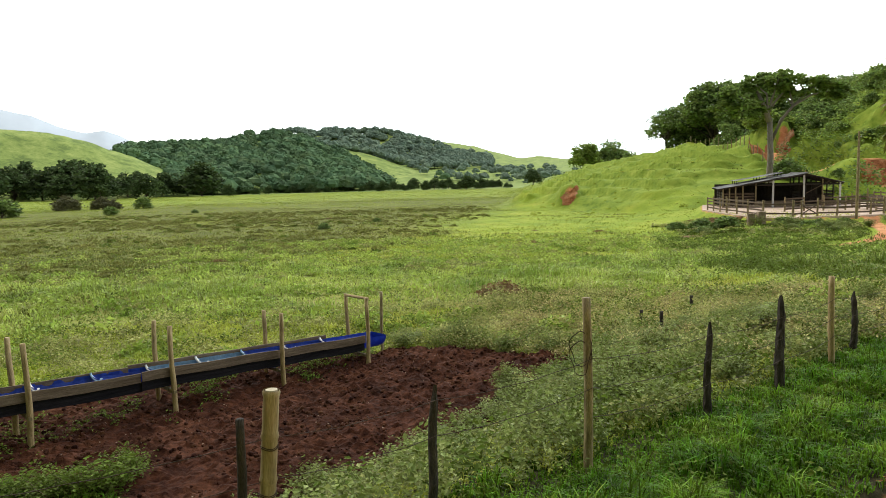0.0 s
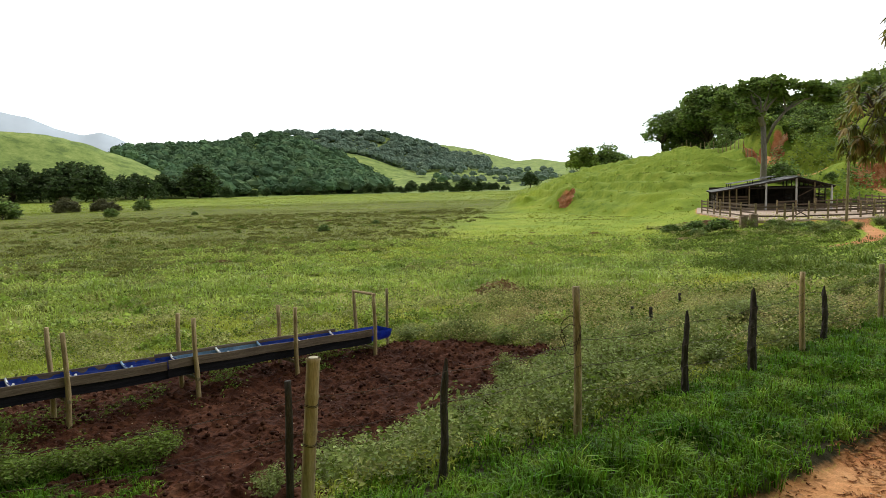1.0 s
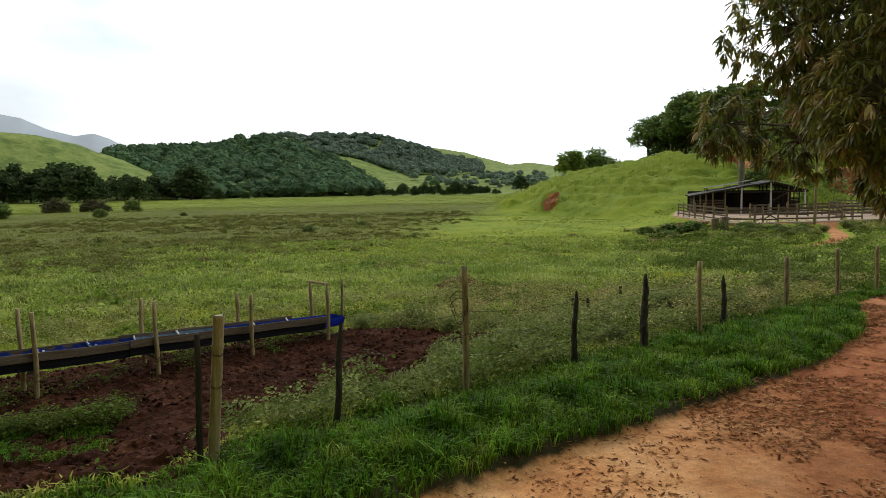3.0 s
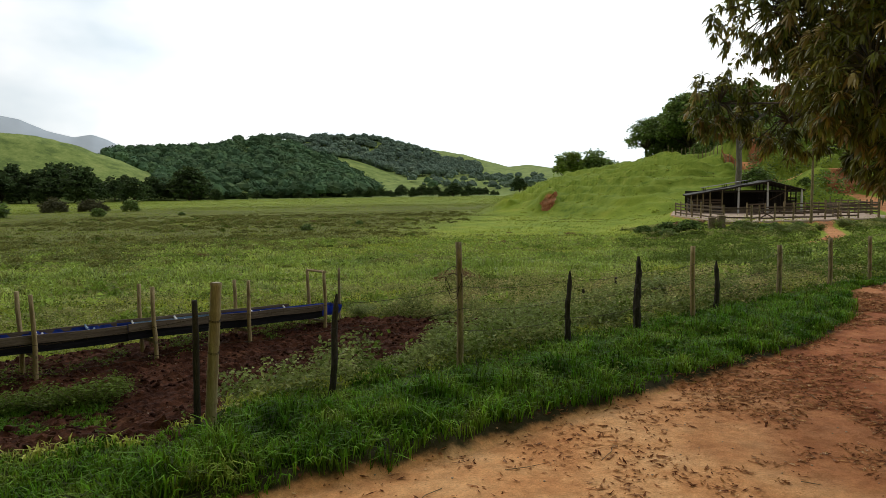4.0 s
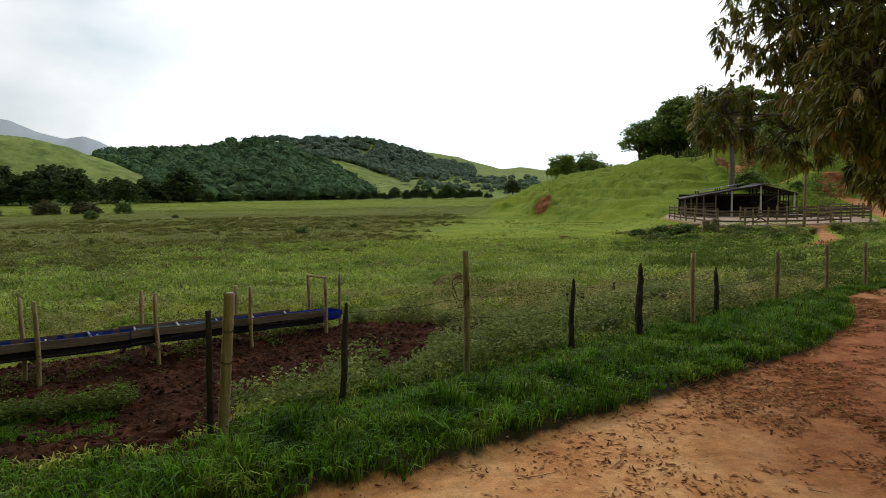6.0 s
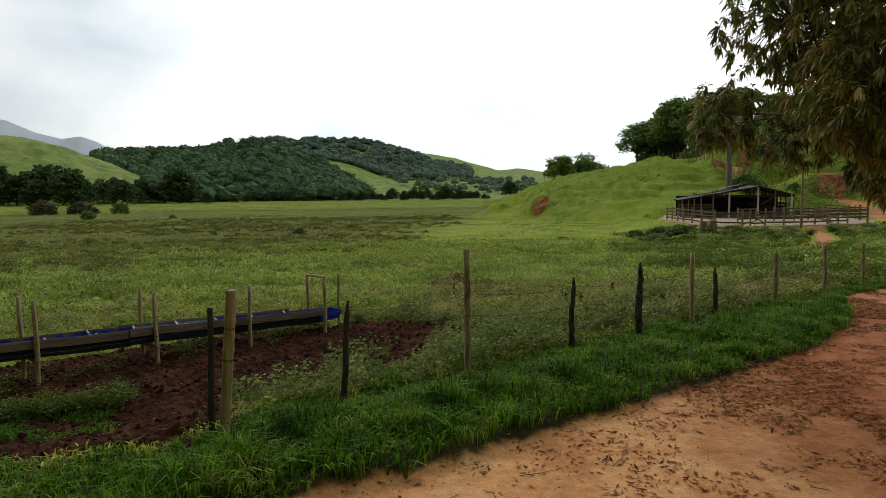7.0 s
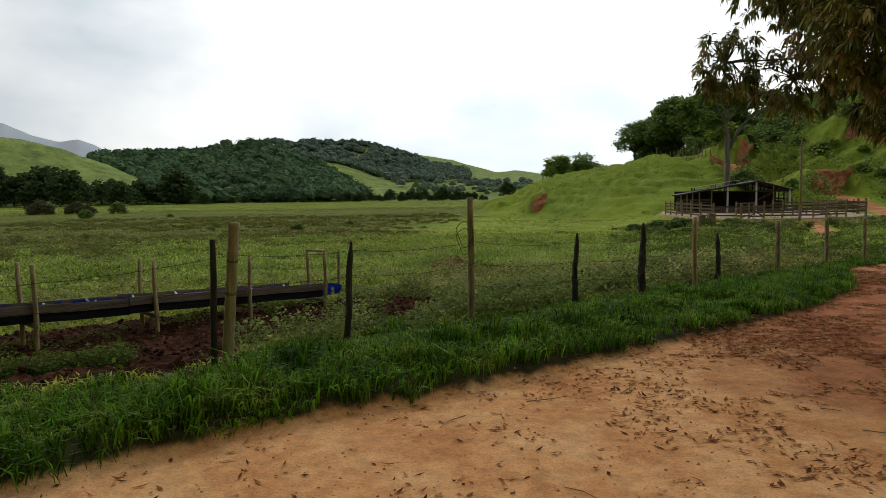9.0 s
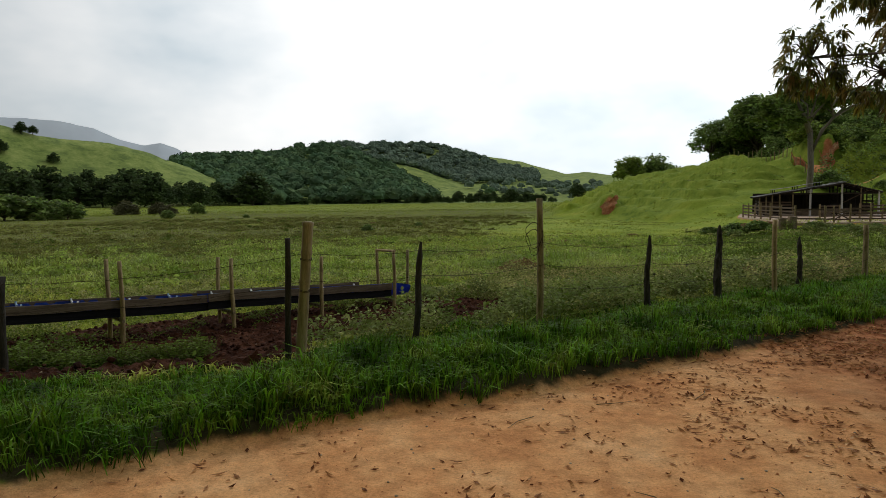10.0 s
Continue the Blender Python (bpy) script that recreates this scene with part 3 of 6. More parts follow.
    for r0, r1 in zip(rings, rings[1:]):
        for k in range(sides):
            bm.faces.new((r0[k], r0[(k + 1) % sides], r1[(k + 1) % sides], r1[k]))
    if cap:
        bm.faces.new(rings[0][::-1])
        bm.faces.new(rings[-1])
    return bm


def box(size, at=(0, 0, 0), bevel=0.006, bm=None, turn=None):
    """A bevelled box centred at a place."""
    bm = bm or bmesh.new()
    made = bmesh.ops.create_cube(bm, size=1.0)["verts"]
    m = Matrix.Translation(at) @ (turn or Matrix()) @ Matrix.Diagonal((*size, 1))
    bmesh.ops.transform(bm, matrix=m, verts=made)
    if bevel:
        edges = list({e for v in made for e in v.link_edges})
        bmesh.ops.bevel(bm, geom=edges, offset=bevel, segments=1, affect="EDGES")
    return bm


# ---- ground ----
def build_ground():
    rad = np.concatenate([[0.0], 0.3 * 1.026 ** np.arange(0, 380)])
    rad = np.unique(np.concatenate([rad[rad < 4700], np.arange(74, 138, 0.75)]))
    az = np.concatenate([np.arange(-54, 42, 0.24), np.arange(42, 306, 3.0)])
    a = np.radians(az)
    gx = 1.0 + rad[:, None] * np.sin(a)[None, :]
    gy = 0.5 + rad[:, None] * np.cos(a)[None, :]
    gz = land(gx, gy)
    n_r, n_a = gx.shape
    idx = np.arange(n_r * n_a).reshape(n_r, n_a)
    nxt = np.roll(idx, -1, axis=1)
    faces = np.stack([idx[:-1], idx[1:], nxt[1:], nxt[:-1]], -1).reshape(-1, 4)
    ob = mesh_object("ground", np.stack([gx, gy, gz], -1), faces, M_GROUND, smooth_faces=True)
    x, y = gx.ravel(), gy.ravel()
    e, way = along(ROAD_EDGE, x, y)
    f, _ = along(FENCE, x, y)
    r = np.hypot(x - 1.5, y + 3.5)
    road = smooth(0.5 - e / 0.5) * smooth((e + np.interp(way, [0, 30, 42], [7.0, 7.0, 3.0])) / 1.0 + 0.5)
    yard = smooth(inside(YARD, x, y) / 1.0 + 0.7)
    spur = smooth(1.25 - np.abs(along(PATH_IN, x, y)[0]) / 0.8)
    road = road * (y < 60)
    spur = np.maximum(spur, smooth(1.4 - np.abs(along(TRACK, x, y)[0]) / 1.4))
    road = np.maximum(road, np.maximum(0.8 * yard, 0.9 * spur))
    soil = smooth(0.5 + inside(SOIL, x, y) / 0.9)
    bare = np.zeros_like(x)
    for cx, cy, cw, ch, ct in CUTS:
        u, q = turned(x - cx, y - cy, ct)
        bare = np.maximum(bare, 1.0 - np.hypot(u / (0.42 * cw), (q + 0.25) / 0.9) * 0.7)
    bare = np.maximum(bare, 0.9 - np.hypot((x - 16.0) / 1.2, (y - 54.6) / 0.9) * 0.7)
    dry = smooth((0.5 - np.abs(r - 27) / 16) * 0.9 + 0.5) * (f > 0.5) * 0.55 + 0.75 * fnoise(x / 14, y / 6, 61) * smooth((r - 40) / 12) * (1 - smooth((r - 120) / 60)) * smooth(-x / 16)
    lush = smooth((x + 4) / 14) * smooth((y - 80) / 25) * (r < 260)
    # the haze colour sets in beyond 330 m
    pale = smooth((r - 330) / 20)
    olive = dim_olive_zone(x, y)
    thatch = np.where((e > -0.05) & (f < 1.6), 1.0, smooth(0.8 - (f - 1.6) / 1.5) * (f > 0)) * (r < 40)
    clay = smooth(1.25 - np.hypot(x - 9.4, y - 7.4) / 7.6) + 0.35 * smooth(1.2 - np.hypot(x - 7.6, y - 1.8) / 4.2) + 0.5 * smooth((r - 14) / 8)
    for name, v in (("thatch", thatch), ("pale", pale), ("olive", olive), ("clay", clay), ("road", road), ("soil", soil), ("bare", bare), ("dry", dry), ("lush", lush)):
        at = ob.data.attributes.new(name, "FLOAT", "POINT")
        at.data.foreach_set("value", np.clip(v, 0, 1).astype(np.float32))
    tagged(ob, "green pasture with an earth road and tilled soil", "ground", kind="structure")
    return ob


build_ground()


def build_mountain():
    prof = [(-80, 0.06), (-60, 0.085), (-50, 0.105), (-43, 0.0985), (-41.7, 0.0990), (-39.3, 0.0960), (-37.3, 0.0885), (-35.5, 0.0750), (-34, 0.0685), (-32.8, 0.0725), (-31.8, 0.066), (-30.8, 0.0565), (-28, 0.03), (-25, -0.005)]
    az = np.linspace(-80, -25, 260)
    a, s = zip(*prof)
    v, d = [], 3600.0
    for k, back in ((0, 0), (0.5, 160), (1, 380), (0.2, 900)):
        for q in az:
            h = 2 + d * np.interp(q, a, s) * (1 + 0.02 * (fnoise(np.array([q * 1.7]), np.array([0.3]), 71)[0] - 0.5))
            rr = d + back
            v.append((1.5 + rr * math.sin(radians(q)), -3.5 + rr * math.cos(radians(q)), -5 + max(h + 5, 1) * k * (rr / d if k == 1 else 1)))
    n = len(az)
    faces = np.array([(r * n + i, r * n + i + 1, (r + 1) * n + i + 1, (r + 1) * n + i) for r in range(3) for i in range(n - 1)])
    tagged(mesh_object("backdrop_mountain", v, faces, M_MOUNTAIN, smooth_faces=True), "distant mountains, haze put into their pale blue colour", "mountain", kind="structure")


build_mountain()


# ---- raw earth faces ----
def earth_cut(cx, cy, cw, ch, turn, seed):
    """A steep lumpy face of bare earth with a ragged outline, where the slope has slipped."""
    m = Matrix.Rotation(radians(turn), 3, "Z")
    nu, nw = 34, 16
    u, w = np.meshgrid(np.linspace(-0.5, 0.5, nu), np.linspace(-0.12, 1.0, nw), indexing="ij")
    out = 0.35 * (fnoise(u * 6 + seed, w * 4, seed, 4) - 0.5)
    q = -1.05 + 0.85 * w - out
    x, y = cx + (u * cw) * m[0][0] + q * m[0][1], cy + (u * cw) * m[1][0] + q * m[1][1]
    fx, fy = cx + (u * cw) * m[0][0] - 1.1 * m[0][1], cy + (u * cw) * m[1][0] - 1.1 * m[1][1]
    z = land(fx, fy) + ch * w * 1.02 + 0.12 * (fnoise(u * 11, w * 7, seed + 3, 3) - 0.5)
    reach = 1.0 - np.hypot(u / (0.24 + 0.30 * np.clip(w, 0, 1)), (w - 0.45) / 0.62) + 1.5 * (fnoise(u * 5 + 2, w * 3, seed + 5, 3) - 0.5)
    idx = np.arange(nu * nw).reshape(nu, nw)
    f = np.stack([idx[:-1, :-1], idx[1:, :-1], idx[1:, 1:], idx[:-1, 1:]], -1)
    ob = mesh_object("earth_cut", np.stack([x, y, z], -1), f[reach[:-1, :-1] > 0.02], M_CUTBANK)
    tagged(ob, "raw red earth face where the grassy slope slipped", "earth bank", kind="structure")


for k, cut in enumerate(CUTS):
    earth_cut(*cut, 140 + k)


# ---- fence along the road ----
def post_rough(name, at, top, r0, r1, material, label, lean=(0, 0), knots=0.25, sides=9, seed=0, group="fence posts", crook=0.0):
    rng = random.Random(seed)
    h = top - at[2] + 0.35
    steps = 18 if crook else 12
    path = [(lean[0] * k / steps + (0.006 + crook) * math.sin(0.55 * k + seed), lean[1] * k / steps + (0.006 + crook) * math.cos(0.42 * k + 2 * seed), -0.35 + h * k / steps) for k in range(steps + 1)]
    rad = [(r0 + (r1 - r0) * k / steps) * (1 + 9 * crook * max(0.0, math.sin(0.9 * k + 1.7 * seed))) for k in range(steps + 1)]
    if crook:
        rad[-1] *= 0.35
        rad[-2] *= 0.75
    bm = tube(path, rad, sides, wobble=knots, rng=rng)
    if crook:
        bm.verts.ensure_lookup_table()
        for v in bm.verts[-2 * sides:]:
            v.co.z += rng.uniform(-0.05, 0.04)
    ob = thing(name, at, 0, label, "post", group)
    part("shaft", bm, material, ob, smooth_faces=not crook)
    return ob


def bamboo(name, at, top, r, label, lean=(0, 0), group="fence posts"):
    ob = thing(name, at, 0, label, "post", group)
    h = top - at[2]
    path, rad = [], []
    nodes = [-0.3] + [0.06 + 0.31 * k for k in range(8)]
    z, zs = -0.3, []
    while z < h:
        zs.append(z)
        z += 0.035
    zs.append(h)
    for q in zs:
        near = min(abs(q - k) for k in nodes)
        path.append((lean[0] * q / h, lean[1] * q / h, q))
        rad.append(r * (1.0 + (0.13 if near < 0.018 else 0.0) - 0.04 * max(q, 0) / h))
    bm = tube(path, rad, 16, cap=False, wobble=0.03, rng=random.Random(4))
    culm = part("culm", bm, M_BAMBOO, ob, smooth_faces=True)
    top_p = Vector((lean[0], lean[1], h))
    rim = tube([top_p + Vector((0, 0, -0.05)), top_p + Vector((0, 0, 0.002))], [r * 0.72, r * 0.72], 16)
    for k, q in enumerate((1.22, 0.88)):
        loop = [(lean[0] * q / h + r * 1.06 * math.cos(a), lean[1] * q / h + r * 1.06 * math.sin(a), q + 0.006 * a / 3.14 + 0.01 * math.sin(2 * a)) for a in np.linspace(0, 4.2 * math.pi, 40)]
        part("wire_wrap", tube(loop, [0.003] * 40, 4), M_WIRE, culm, "rusty wire tied round the bamboo")
    part("cut_end", rim, M_CUT, culm, "pale sawn end")
    return ob


bamboo("bamboo_post", (-1.44, 3.1, 0.0), 1.64, 0.058, "thick dry bamboo fence post with pale cut top", (0.13, 0.02))
post_rough("fence_post", (-1.53, 3.0, 0.1), 1.47, 0.035, 0.03, M_CHAR_SHADE, "thin dark wooden fence stake beside the bamboo post", (0.03, 0.0), seed=2)
post_rough("fence_post", (-0.39, 4.05, 0.1), 1.32, 0.04, 0.036, M_CHAR_SHADE, "dark weathered leaning wooden fence stake", (0.06, 0.18), seed=3, knots=0.3, crook=0.005)
post_rough("fence_post", (1.03, 5.52, 0.1), 1.86, 0.05, 0.043, M_POST, "tall grey-brown round wooden fence post", (-0.01, 0.06), seed=4, knots=0.12)
post_rough("fence_post", (2.56, 7.18, 0.02), 1.24, 0.055, 0.032, M_CHAR_SHADE, "charred crooked wooden fence stake", (0.05, 0.15), seed=5, knots=0.45, crook=0.003)
post_rough("fence_post", (3.85, 8.56, 0.0), 1.33, 0.075, 0.045, M_CHAR_SHADE, "charred split wooden fence post with a broken top", (0.05, 0.16), seed=6, knots=0.45, crook=0.010)
post_rough("fence_post", (5.19, 10.22, -0.05), 1.39, 0.052, 0.045, M_STRIPPED, "straight pale stripped wooden fence post", (0.0, 0.1), seed=7, knots=0.15)
post_rough("fence_post", (5.84, 10.93, -0.1), 1.01, 0.06, 0.045, M_CHAR_SHADE, "short black charred fence post", (0, 0.1), seed=8, knots=0.4, crook=0.005)
post_rough("fence_post", (7.82, 13.12, -0.1), 1.17, 0.06, 0.055, M_POST, "grey round wooden fence post", (0, 0.08), seed=9, knots=0.12)
post_rough("fence_post", (9.71, 15.0, -0.1), 1.18, 0.058, 0.052, M_POST, "grey round wooden fence post", (0, 0.05), seed=10, knots=0.15)
post_rough("fence_post", (11.3, 16.38, -0.12), 1.12, 0.055, 0.05, M_POST, "grey round wooden fence post", (0, 0.04), seed=11, knots=0.15)
post_rough("fence_post", (-7.3, 0.6, 0.0), 1.1, 0.05, 0.045, M_CHAR_SHADE, "dark weathered wooden fence stake in roadside grass", (0.03, 0.05), seed=13, knots=0.3)
post_rough("fence_post", (-4.3, 2.1, 0.0), 1.12, 0.05, 0.045, M_CHAR_SHADE, "dark weathered wooden fence stake in roadside grass", (0.03, 0.05), seed=12, knots=0.3)
for k, (px, py) in enumerate([(13.4, 18.0), (15.9, 19.9), (18.6, 22.1), (22.0, 25.4), (26.0, 30.0), (30.0, 36.0), (33.0, 43.0), (34.6, 50.0), (35.2, 57.0)]):
    z0 = land1(px, py)
    post_rough("fence_post", (px, py, z0 - 0.05), z0 + 1.25, 0.055, 0.05, M_POST, "grey round wooden fence post", (0.02, 0.03), seed=20 + k, knots=0.15)
for k, (px, py) in enumerate([(3.17, 16.7), (4.73, 18.2), (3.54, 15.9)]):
    z0 = land1(px, py)
    post_rough("stub", (px, py, z0), z0 + 0.5, 0.05, 0.04, M_CHAR_SHADE, "short rotten stub of an old stake in weeds", (0.02, 0.03), seed=40 + k, knots=0.4, group="old stubs")


def wire(name, knots):
    """A barbed strand from post to post, with a little sag and short barbs."""
    pts = []
    for (a, b) in zip(knots, knots[1:]):
        a, b = Vector(a), Vector(b)
        n = max(4, int((b - a).length / 0.25))
        for k in range(n):
            u = k / n
            p = a.lerp(b, u)
            p.z -= 0.05 * 4 * u * (1 - u) * (b - a).length / 2
            p.z += 0.006 * math.sin(9 * (p.x + p.y))
            pts.append(p)
    pts.append(Vector(knots[-1]))
    bm = tube(pts, [0.0032] * len(pts), 4)
    rng = random.Random(len(pts))
    for p, q in zip(pts, pts[1:]):
        for u in (0.25, 0.75):
            c = p.lerp(q, u)
            d = Vector((rng.uniform(-1, 1), rng.uniform(-1, 1), rng.uniform(-1, 1))).normalized() * 0.024
            tube([c - d, c + d], [0.0018, 0.0018], 3, bm=bm)
    ob = part(name, bm, M_WIRE, None)
    return tagged(ob, "rusty barbed wire strand strung between fence posts", "wire", "barbed wire strands")


W = [(-7.3, 0.6), (-4.3, 2.1), (-1.40, 3.13), (-0.36, 4.15), (1.02, 5.56), (2.58, 7.27), (3.87, 8.65), (5.19, 10.28), (5.84, 10.98), (7.82, 13.17), (9.71, 15.02), (11.3, 16.4), (13.4, 18.0), (15.9, 19.9), (18.6, 22.1)]
TOPS = [1.0, 1.05, 1.30, 1.26, 1.26, 1.13, 1.08, 1.05, 0.96, 1.0, 1.0, 0.95, 0.95, 0.9, 0.8]
for drop in (0.0, 0.30, 0.60):
    wire("barbed_wire", [(x + 0.05, y - 0.045, z - drop) for (x, y), z in list(zip(W, TOPS))[4 if drop > 0.5 else 0:]])


coil = tube([(1.02 + 0.10 * math.cos(a) * (1 + 0.25 * math.sin(3 * a)) - 0.07, 5.5 + 0.05 * math.sin(2 * a), 1.22 + 0.20 * math.sin(a) + 0.015 * a) for a in np.linspace(0, 11.5, 46)], [0.005] * 46, 5)
tagged(part("wire_coil", coil, M_WIRE, None), "loop of spare rusty wire hung on a fence post", "wire")


# ---- feeding trough of halved drums ----
def build_trough():
    ob = thing("feeding_trough", (-7.70, 8.57, -1.1), 51.5, "long feeding trough of halved blue drums between grey planks", "trough")

    def rim(s):
        return 0.915 - 0.042 * s

    rng = random.Random(8)
    for k in range(-6, 7):
        s = 0.2 + 0.95 * k
        length = 1.46 if k == 6 else 0.94
        pale = k in (2, 3)
        bm = bmesh.new()
        rings = []
        for u in np.linspace(0, 1, 11):
            bulge = 0.010 * (abs(u - 0.33) < 0.07 or abs(u - 0.67) < 0.07)
            tuck = 0.93 if u in (0.0, 1.0) else 1.0
            rings.append([bm.verts.new((s + u * length, (0.285 + bulge) * tuck * math.cos(a), rim(s + u * length) + 0.03 + (0.285 + bulge) * tuck * math.sin(a))) for a in np.linspace(math.pi, 2 * math.pi, 17)])
        for r0, r1 in zip(rings, rings[1:]):
            for i in range(16):
                bm.faces.new((r0[i], r0[i + 1], r1[i + 1], r1[i]))
        bm.faces.new(rings[0])
        bm.faces.new(rings[-1][::-1])
        bmesh.ops.solidify(bm, geom=bm.faces[:], thickness=0.008)
        d = part("half_drum", bm, M_BLUE_PALE if pale else M_BLUE, ob, "pale faded blue half drum" if pale else "blue plastic half drum", False)
        d.location.z = rng.uniform(-0.01, 0.01)
        lip = tube([(s, 0.27 * math.cos(a), rim(s) + 0.075 + 0.27 * math.sin(a) * 0.30) for a in np.linspace(math.pi, 2 * math.pi, 9)], [0.022] * 9, 6, wobble=0.3, rng=rng)
        part("lip", lip, M_BLUE_PALE if k % 3 == 1 else M_WHITE, d, "pale lip where two drums meet")
    for side in (-1, 1):
        for a, b, dz in ((-5.6, 1.79, -0.01), (1.80, 6.72 if side < 0 else 6.1, 0.02)):
            y = side * (0.30 + (0.02 if dz > 0 else 0.0))
            # the lower boards are added: their dark colour paints the drums' shaded bellies
            for half, low, high, m, name in ((0.013, -0.09, 0.075, M_PLANK, "plank"), (0.012, -0.27, -0.10, M_DRUM_SHADE, "shade_board")):
                if name == "shade_board" and dz < 0:
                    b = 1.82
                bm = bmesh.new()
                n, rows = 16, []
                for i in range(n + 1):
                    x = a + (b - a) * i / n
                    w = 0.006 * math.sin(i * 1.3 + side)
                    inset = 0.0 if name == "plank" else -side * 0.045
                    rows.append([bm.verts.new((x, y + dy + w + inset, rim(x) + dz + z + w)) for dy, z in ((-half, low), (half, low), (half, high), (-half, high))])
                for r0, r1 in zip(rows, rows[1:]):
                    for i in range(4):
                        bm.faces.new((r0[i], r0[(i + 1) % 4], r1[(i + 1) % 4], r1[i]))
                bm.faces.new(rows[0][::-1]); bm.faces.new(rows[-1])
                part(name, bm, m, ob, "weathered grey side plank" if name == "plank" else "added blue-black board for the shade on the drums' bellies")
    posts = [(-4.6, -0.38, 1.90), (-4.65, 0.38, 1.88), (-2.3, -0.38, 1.84), (-2.33, 0.38, 1.82), (0.02, -0.37, 1.77), (-0.03, 0.37, 1.77), (2.33, -0.36, 1.67), (2.37, 0.48, 1.65),
             (4.53, -0.45, 1.58), (4.70, 0.52, 1.50), (6.69, -0.45, 1.60), (6.82, 0.48, 1.55)]
    for k, (q, off, h) in enumerate(posts):
        rng2 = random.Random(k)
        path = [(q + 0.012 * math.sin(0.8 * i + k), off + 0.008 * math.cos(0.9 * i), -0.35 + (h + 0.35) * i / 8) for i in range(9)]
        part("trough_post", tube(path, [0.050 - 0.008 * i / 8 for i in range(9)], 9, wobble=0.16, rng=rng2), M_STRIPPED, ob, smooth_faces=True)
        if k % 2 == 0:
            part("crosspiece", box((0.06, 0.92, 0.06), (q, 0.03, rim(q) - 0.34)), M_POST, ob)
    part("top_bar", tube([(6.69, -0.50, 1.585), (6.82, 0.53, 1.555)], [0.034, 0.032], 8), M_STRIPPED, ob)
    return ob


build_trough()
post_rough("stake", (-3.17, 14.87, land1(-3.17, 14.87)), 0.42, 0.042, 0.036, M_POST, "grey stake standing behind the trough end", (0.01, 0.0), seed=33, group="")


# ---- tilled soil ----
def build_soil():
    step = 0.045
    xs, ys = np.arange(-12.6, 2.2, step), np.arange(-2.4, 15.8, step)
    gx, gy = np.meshgrid(xs, ys, indexing="ij")
    d = inside(SOIL, gx, gy) + 0.7 * (fnoise(gx * 1.1, gy * 1.1, 81) - 0.5)
    ca, sa = math.cos(radians(51)), math.sin(radians(51))
    u, v = gx * ca + gy * sa, -gx * sa + gy * ca
    lumps = np.maximum(fnoise(gx * 4, gy * 4, 83, 2) - 0.45, 0) * 0.22 + np.maximum(vnoise(gx * 9, gy * 9, 85) - 0.42, 0) * 0.20 + np.maximum(vnoise(gx * 19, gy * 19, 86) - 0.45, 0) * 0.11
    z = land(gx, gy) + 0.012 + np.clip(d, -0.3, 0.25) * 0.12 + lumps * smooth(d / 0.5 + 0.5) * (0.35 + 0.65 * fnoise(gx / 2.5, gy / 2.5, 88)) + 0.03 * np.sin(v * 9)
    n0, n1 = gx.shape
    idx = np.arange(n0 * n1).reshape(n0, n1)
    f = np.stack([idx[:-1, :-1], idx[1:, :-1], idx[1:, 1:], idx[:-1, 1:]], -1)
    keep = (d[:-1, :-1] > -0.22)
    m = shader("tilled_soil", [(0.28, (0.024, 0.0080, 0.0038)), (0.5, (0.054, 0.0180, 0.0086)), (0.68, (0.094, 0.035, 0.017)), (0.85, (0.17, 0.082, 0.046))], 1.6, 0.95, bump=0.9, bump_scale=60, fine=0.45, specular=0.12)
    ob = mesh_object("soil", np.stack([gx, gy, z], -1), f[keep], m, smooth_faces=False)
    tagged(ob, "trampled dark red-brown soil with crumbly clods", "soil", kind="structure")
    # loose clods and pale crumbs
    nr = np.random.default_rng(89)
    t = (1 + 5 ** 0.5) / 2
    ico = np.array([(-1, t, 0), (1, t, 0), (-1, -t, 0), (1, -t, 0), (0, -1, t), (0, 1, t), (0, -1, -t), (0, 1, -t), (t, 0, -1), (t, 0, 1), (-t, 0, -1), (-t, 0, 1)]) / 1.9
    tri = np.array([(0, 11, 5), (0, 5, 1), (0, 1, 7), (0, 7, 10), (0, 10, 11), (1, 5, 9), (5, 11, 4), (11, 10, 2), (10, 7, 6), (7, 1, 8), (3, 9, 4), (3, 4, 2), (3, 2, 6), (3, 6, 8), (3, 8, 9), (4, 9, 5), (2, 4, 11), (6, 2, 10), (8, 6, 7), (9, 8, 1)])
    m_clod = shader("soil_clods", [(0.3, (0.023, 0.008, 0.004)), (0.55, (0.054, 0.020, 0.010)), (0.75, (0.100, 0.042, 0.023))], 5, 0.95, bump=0.5, bump_scale=60, island=0.45, specular=0.1)
    m_crumb = shader("pale_crumbs", [(0.3, (0.22, 0.13, 0.09)), (0.7, (0.42, 0.32, 0.24))], 5, 0.95, bump=0, island=0.5, specular=0.1)
    for name, n, lo, hi, mat, label in (("soil_clods", 20000, 0.012, 0.055, m_clod, "loose dark red soil clods"), ("soil_crumbs", 2600, 0.006, 0.016, m_crumb, "pale crumbs and straw bits on the soil")):
        x, y = nr.uniform(-12, 2.0, n), nr.uniform(-1.5, 15.5, n)
        s = inside(SOIL, x, y) + 0.7 * (fnoise(x * 1.1, y * 1.1, 81) - 0.5)
        keep = (s > -0.1) & (fnoise(x * 1.4, y * 1.4, 87, 3) + nr.random(n) * 0.3 > 0.52)
        x, y = x[keep], y[keep]
        i, j = np.clip(((x + 12.6) / step).astype(int), 0, n0 - 1), np.clip(((y + 2.4) / step).astype(int), 0, n1 - 1)
        size = lo + (hi - lo) * nr.random(len(x)) ** 2.5
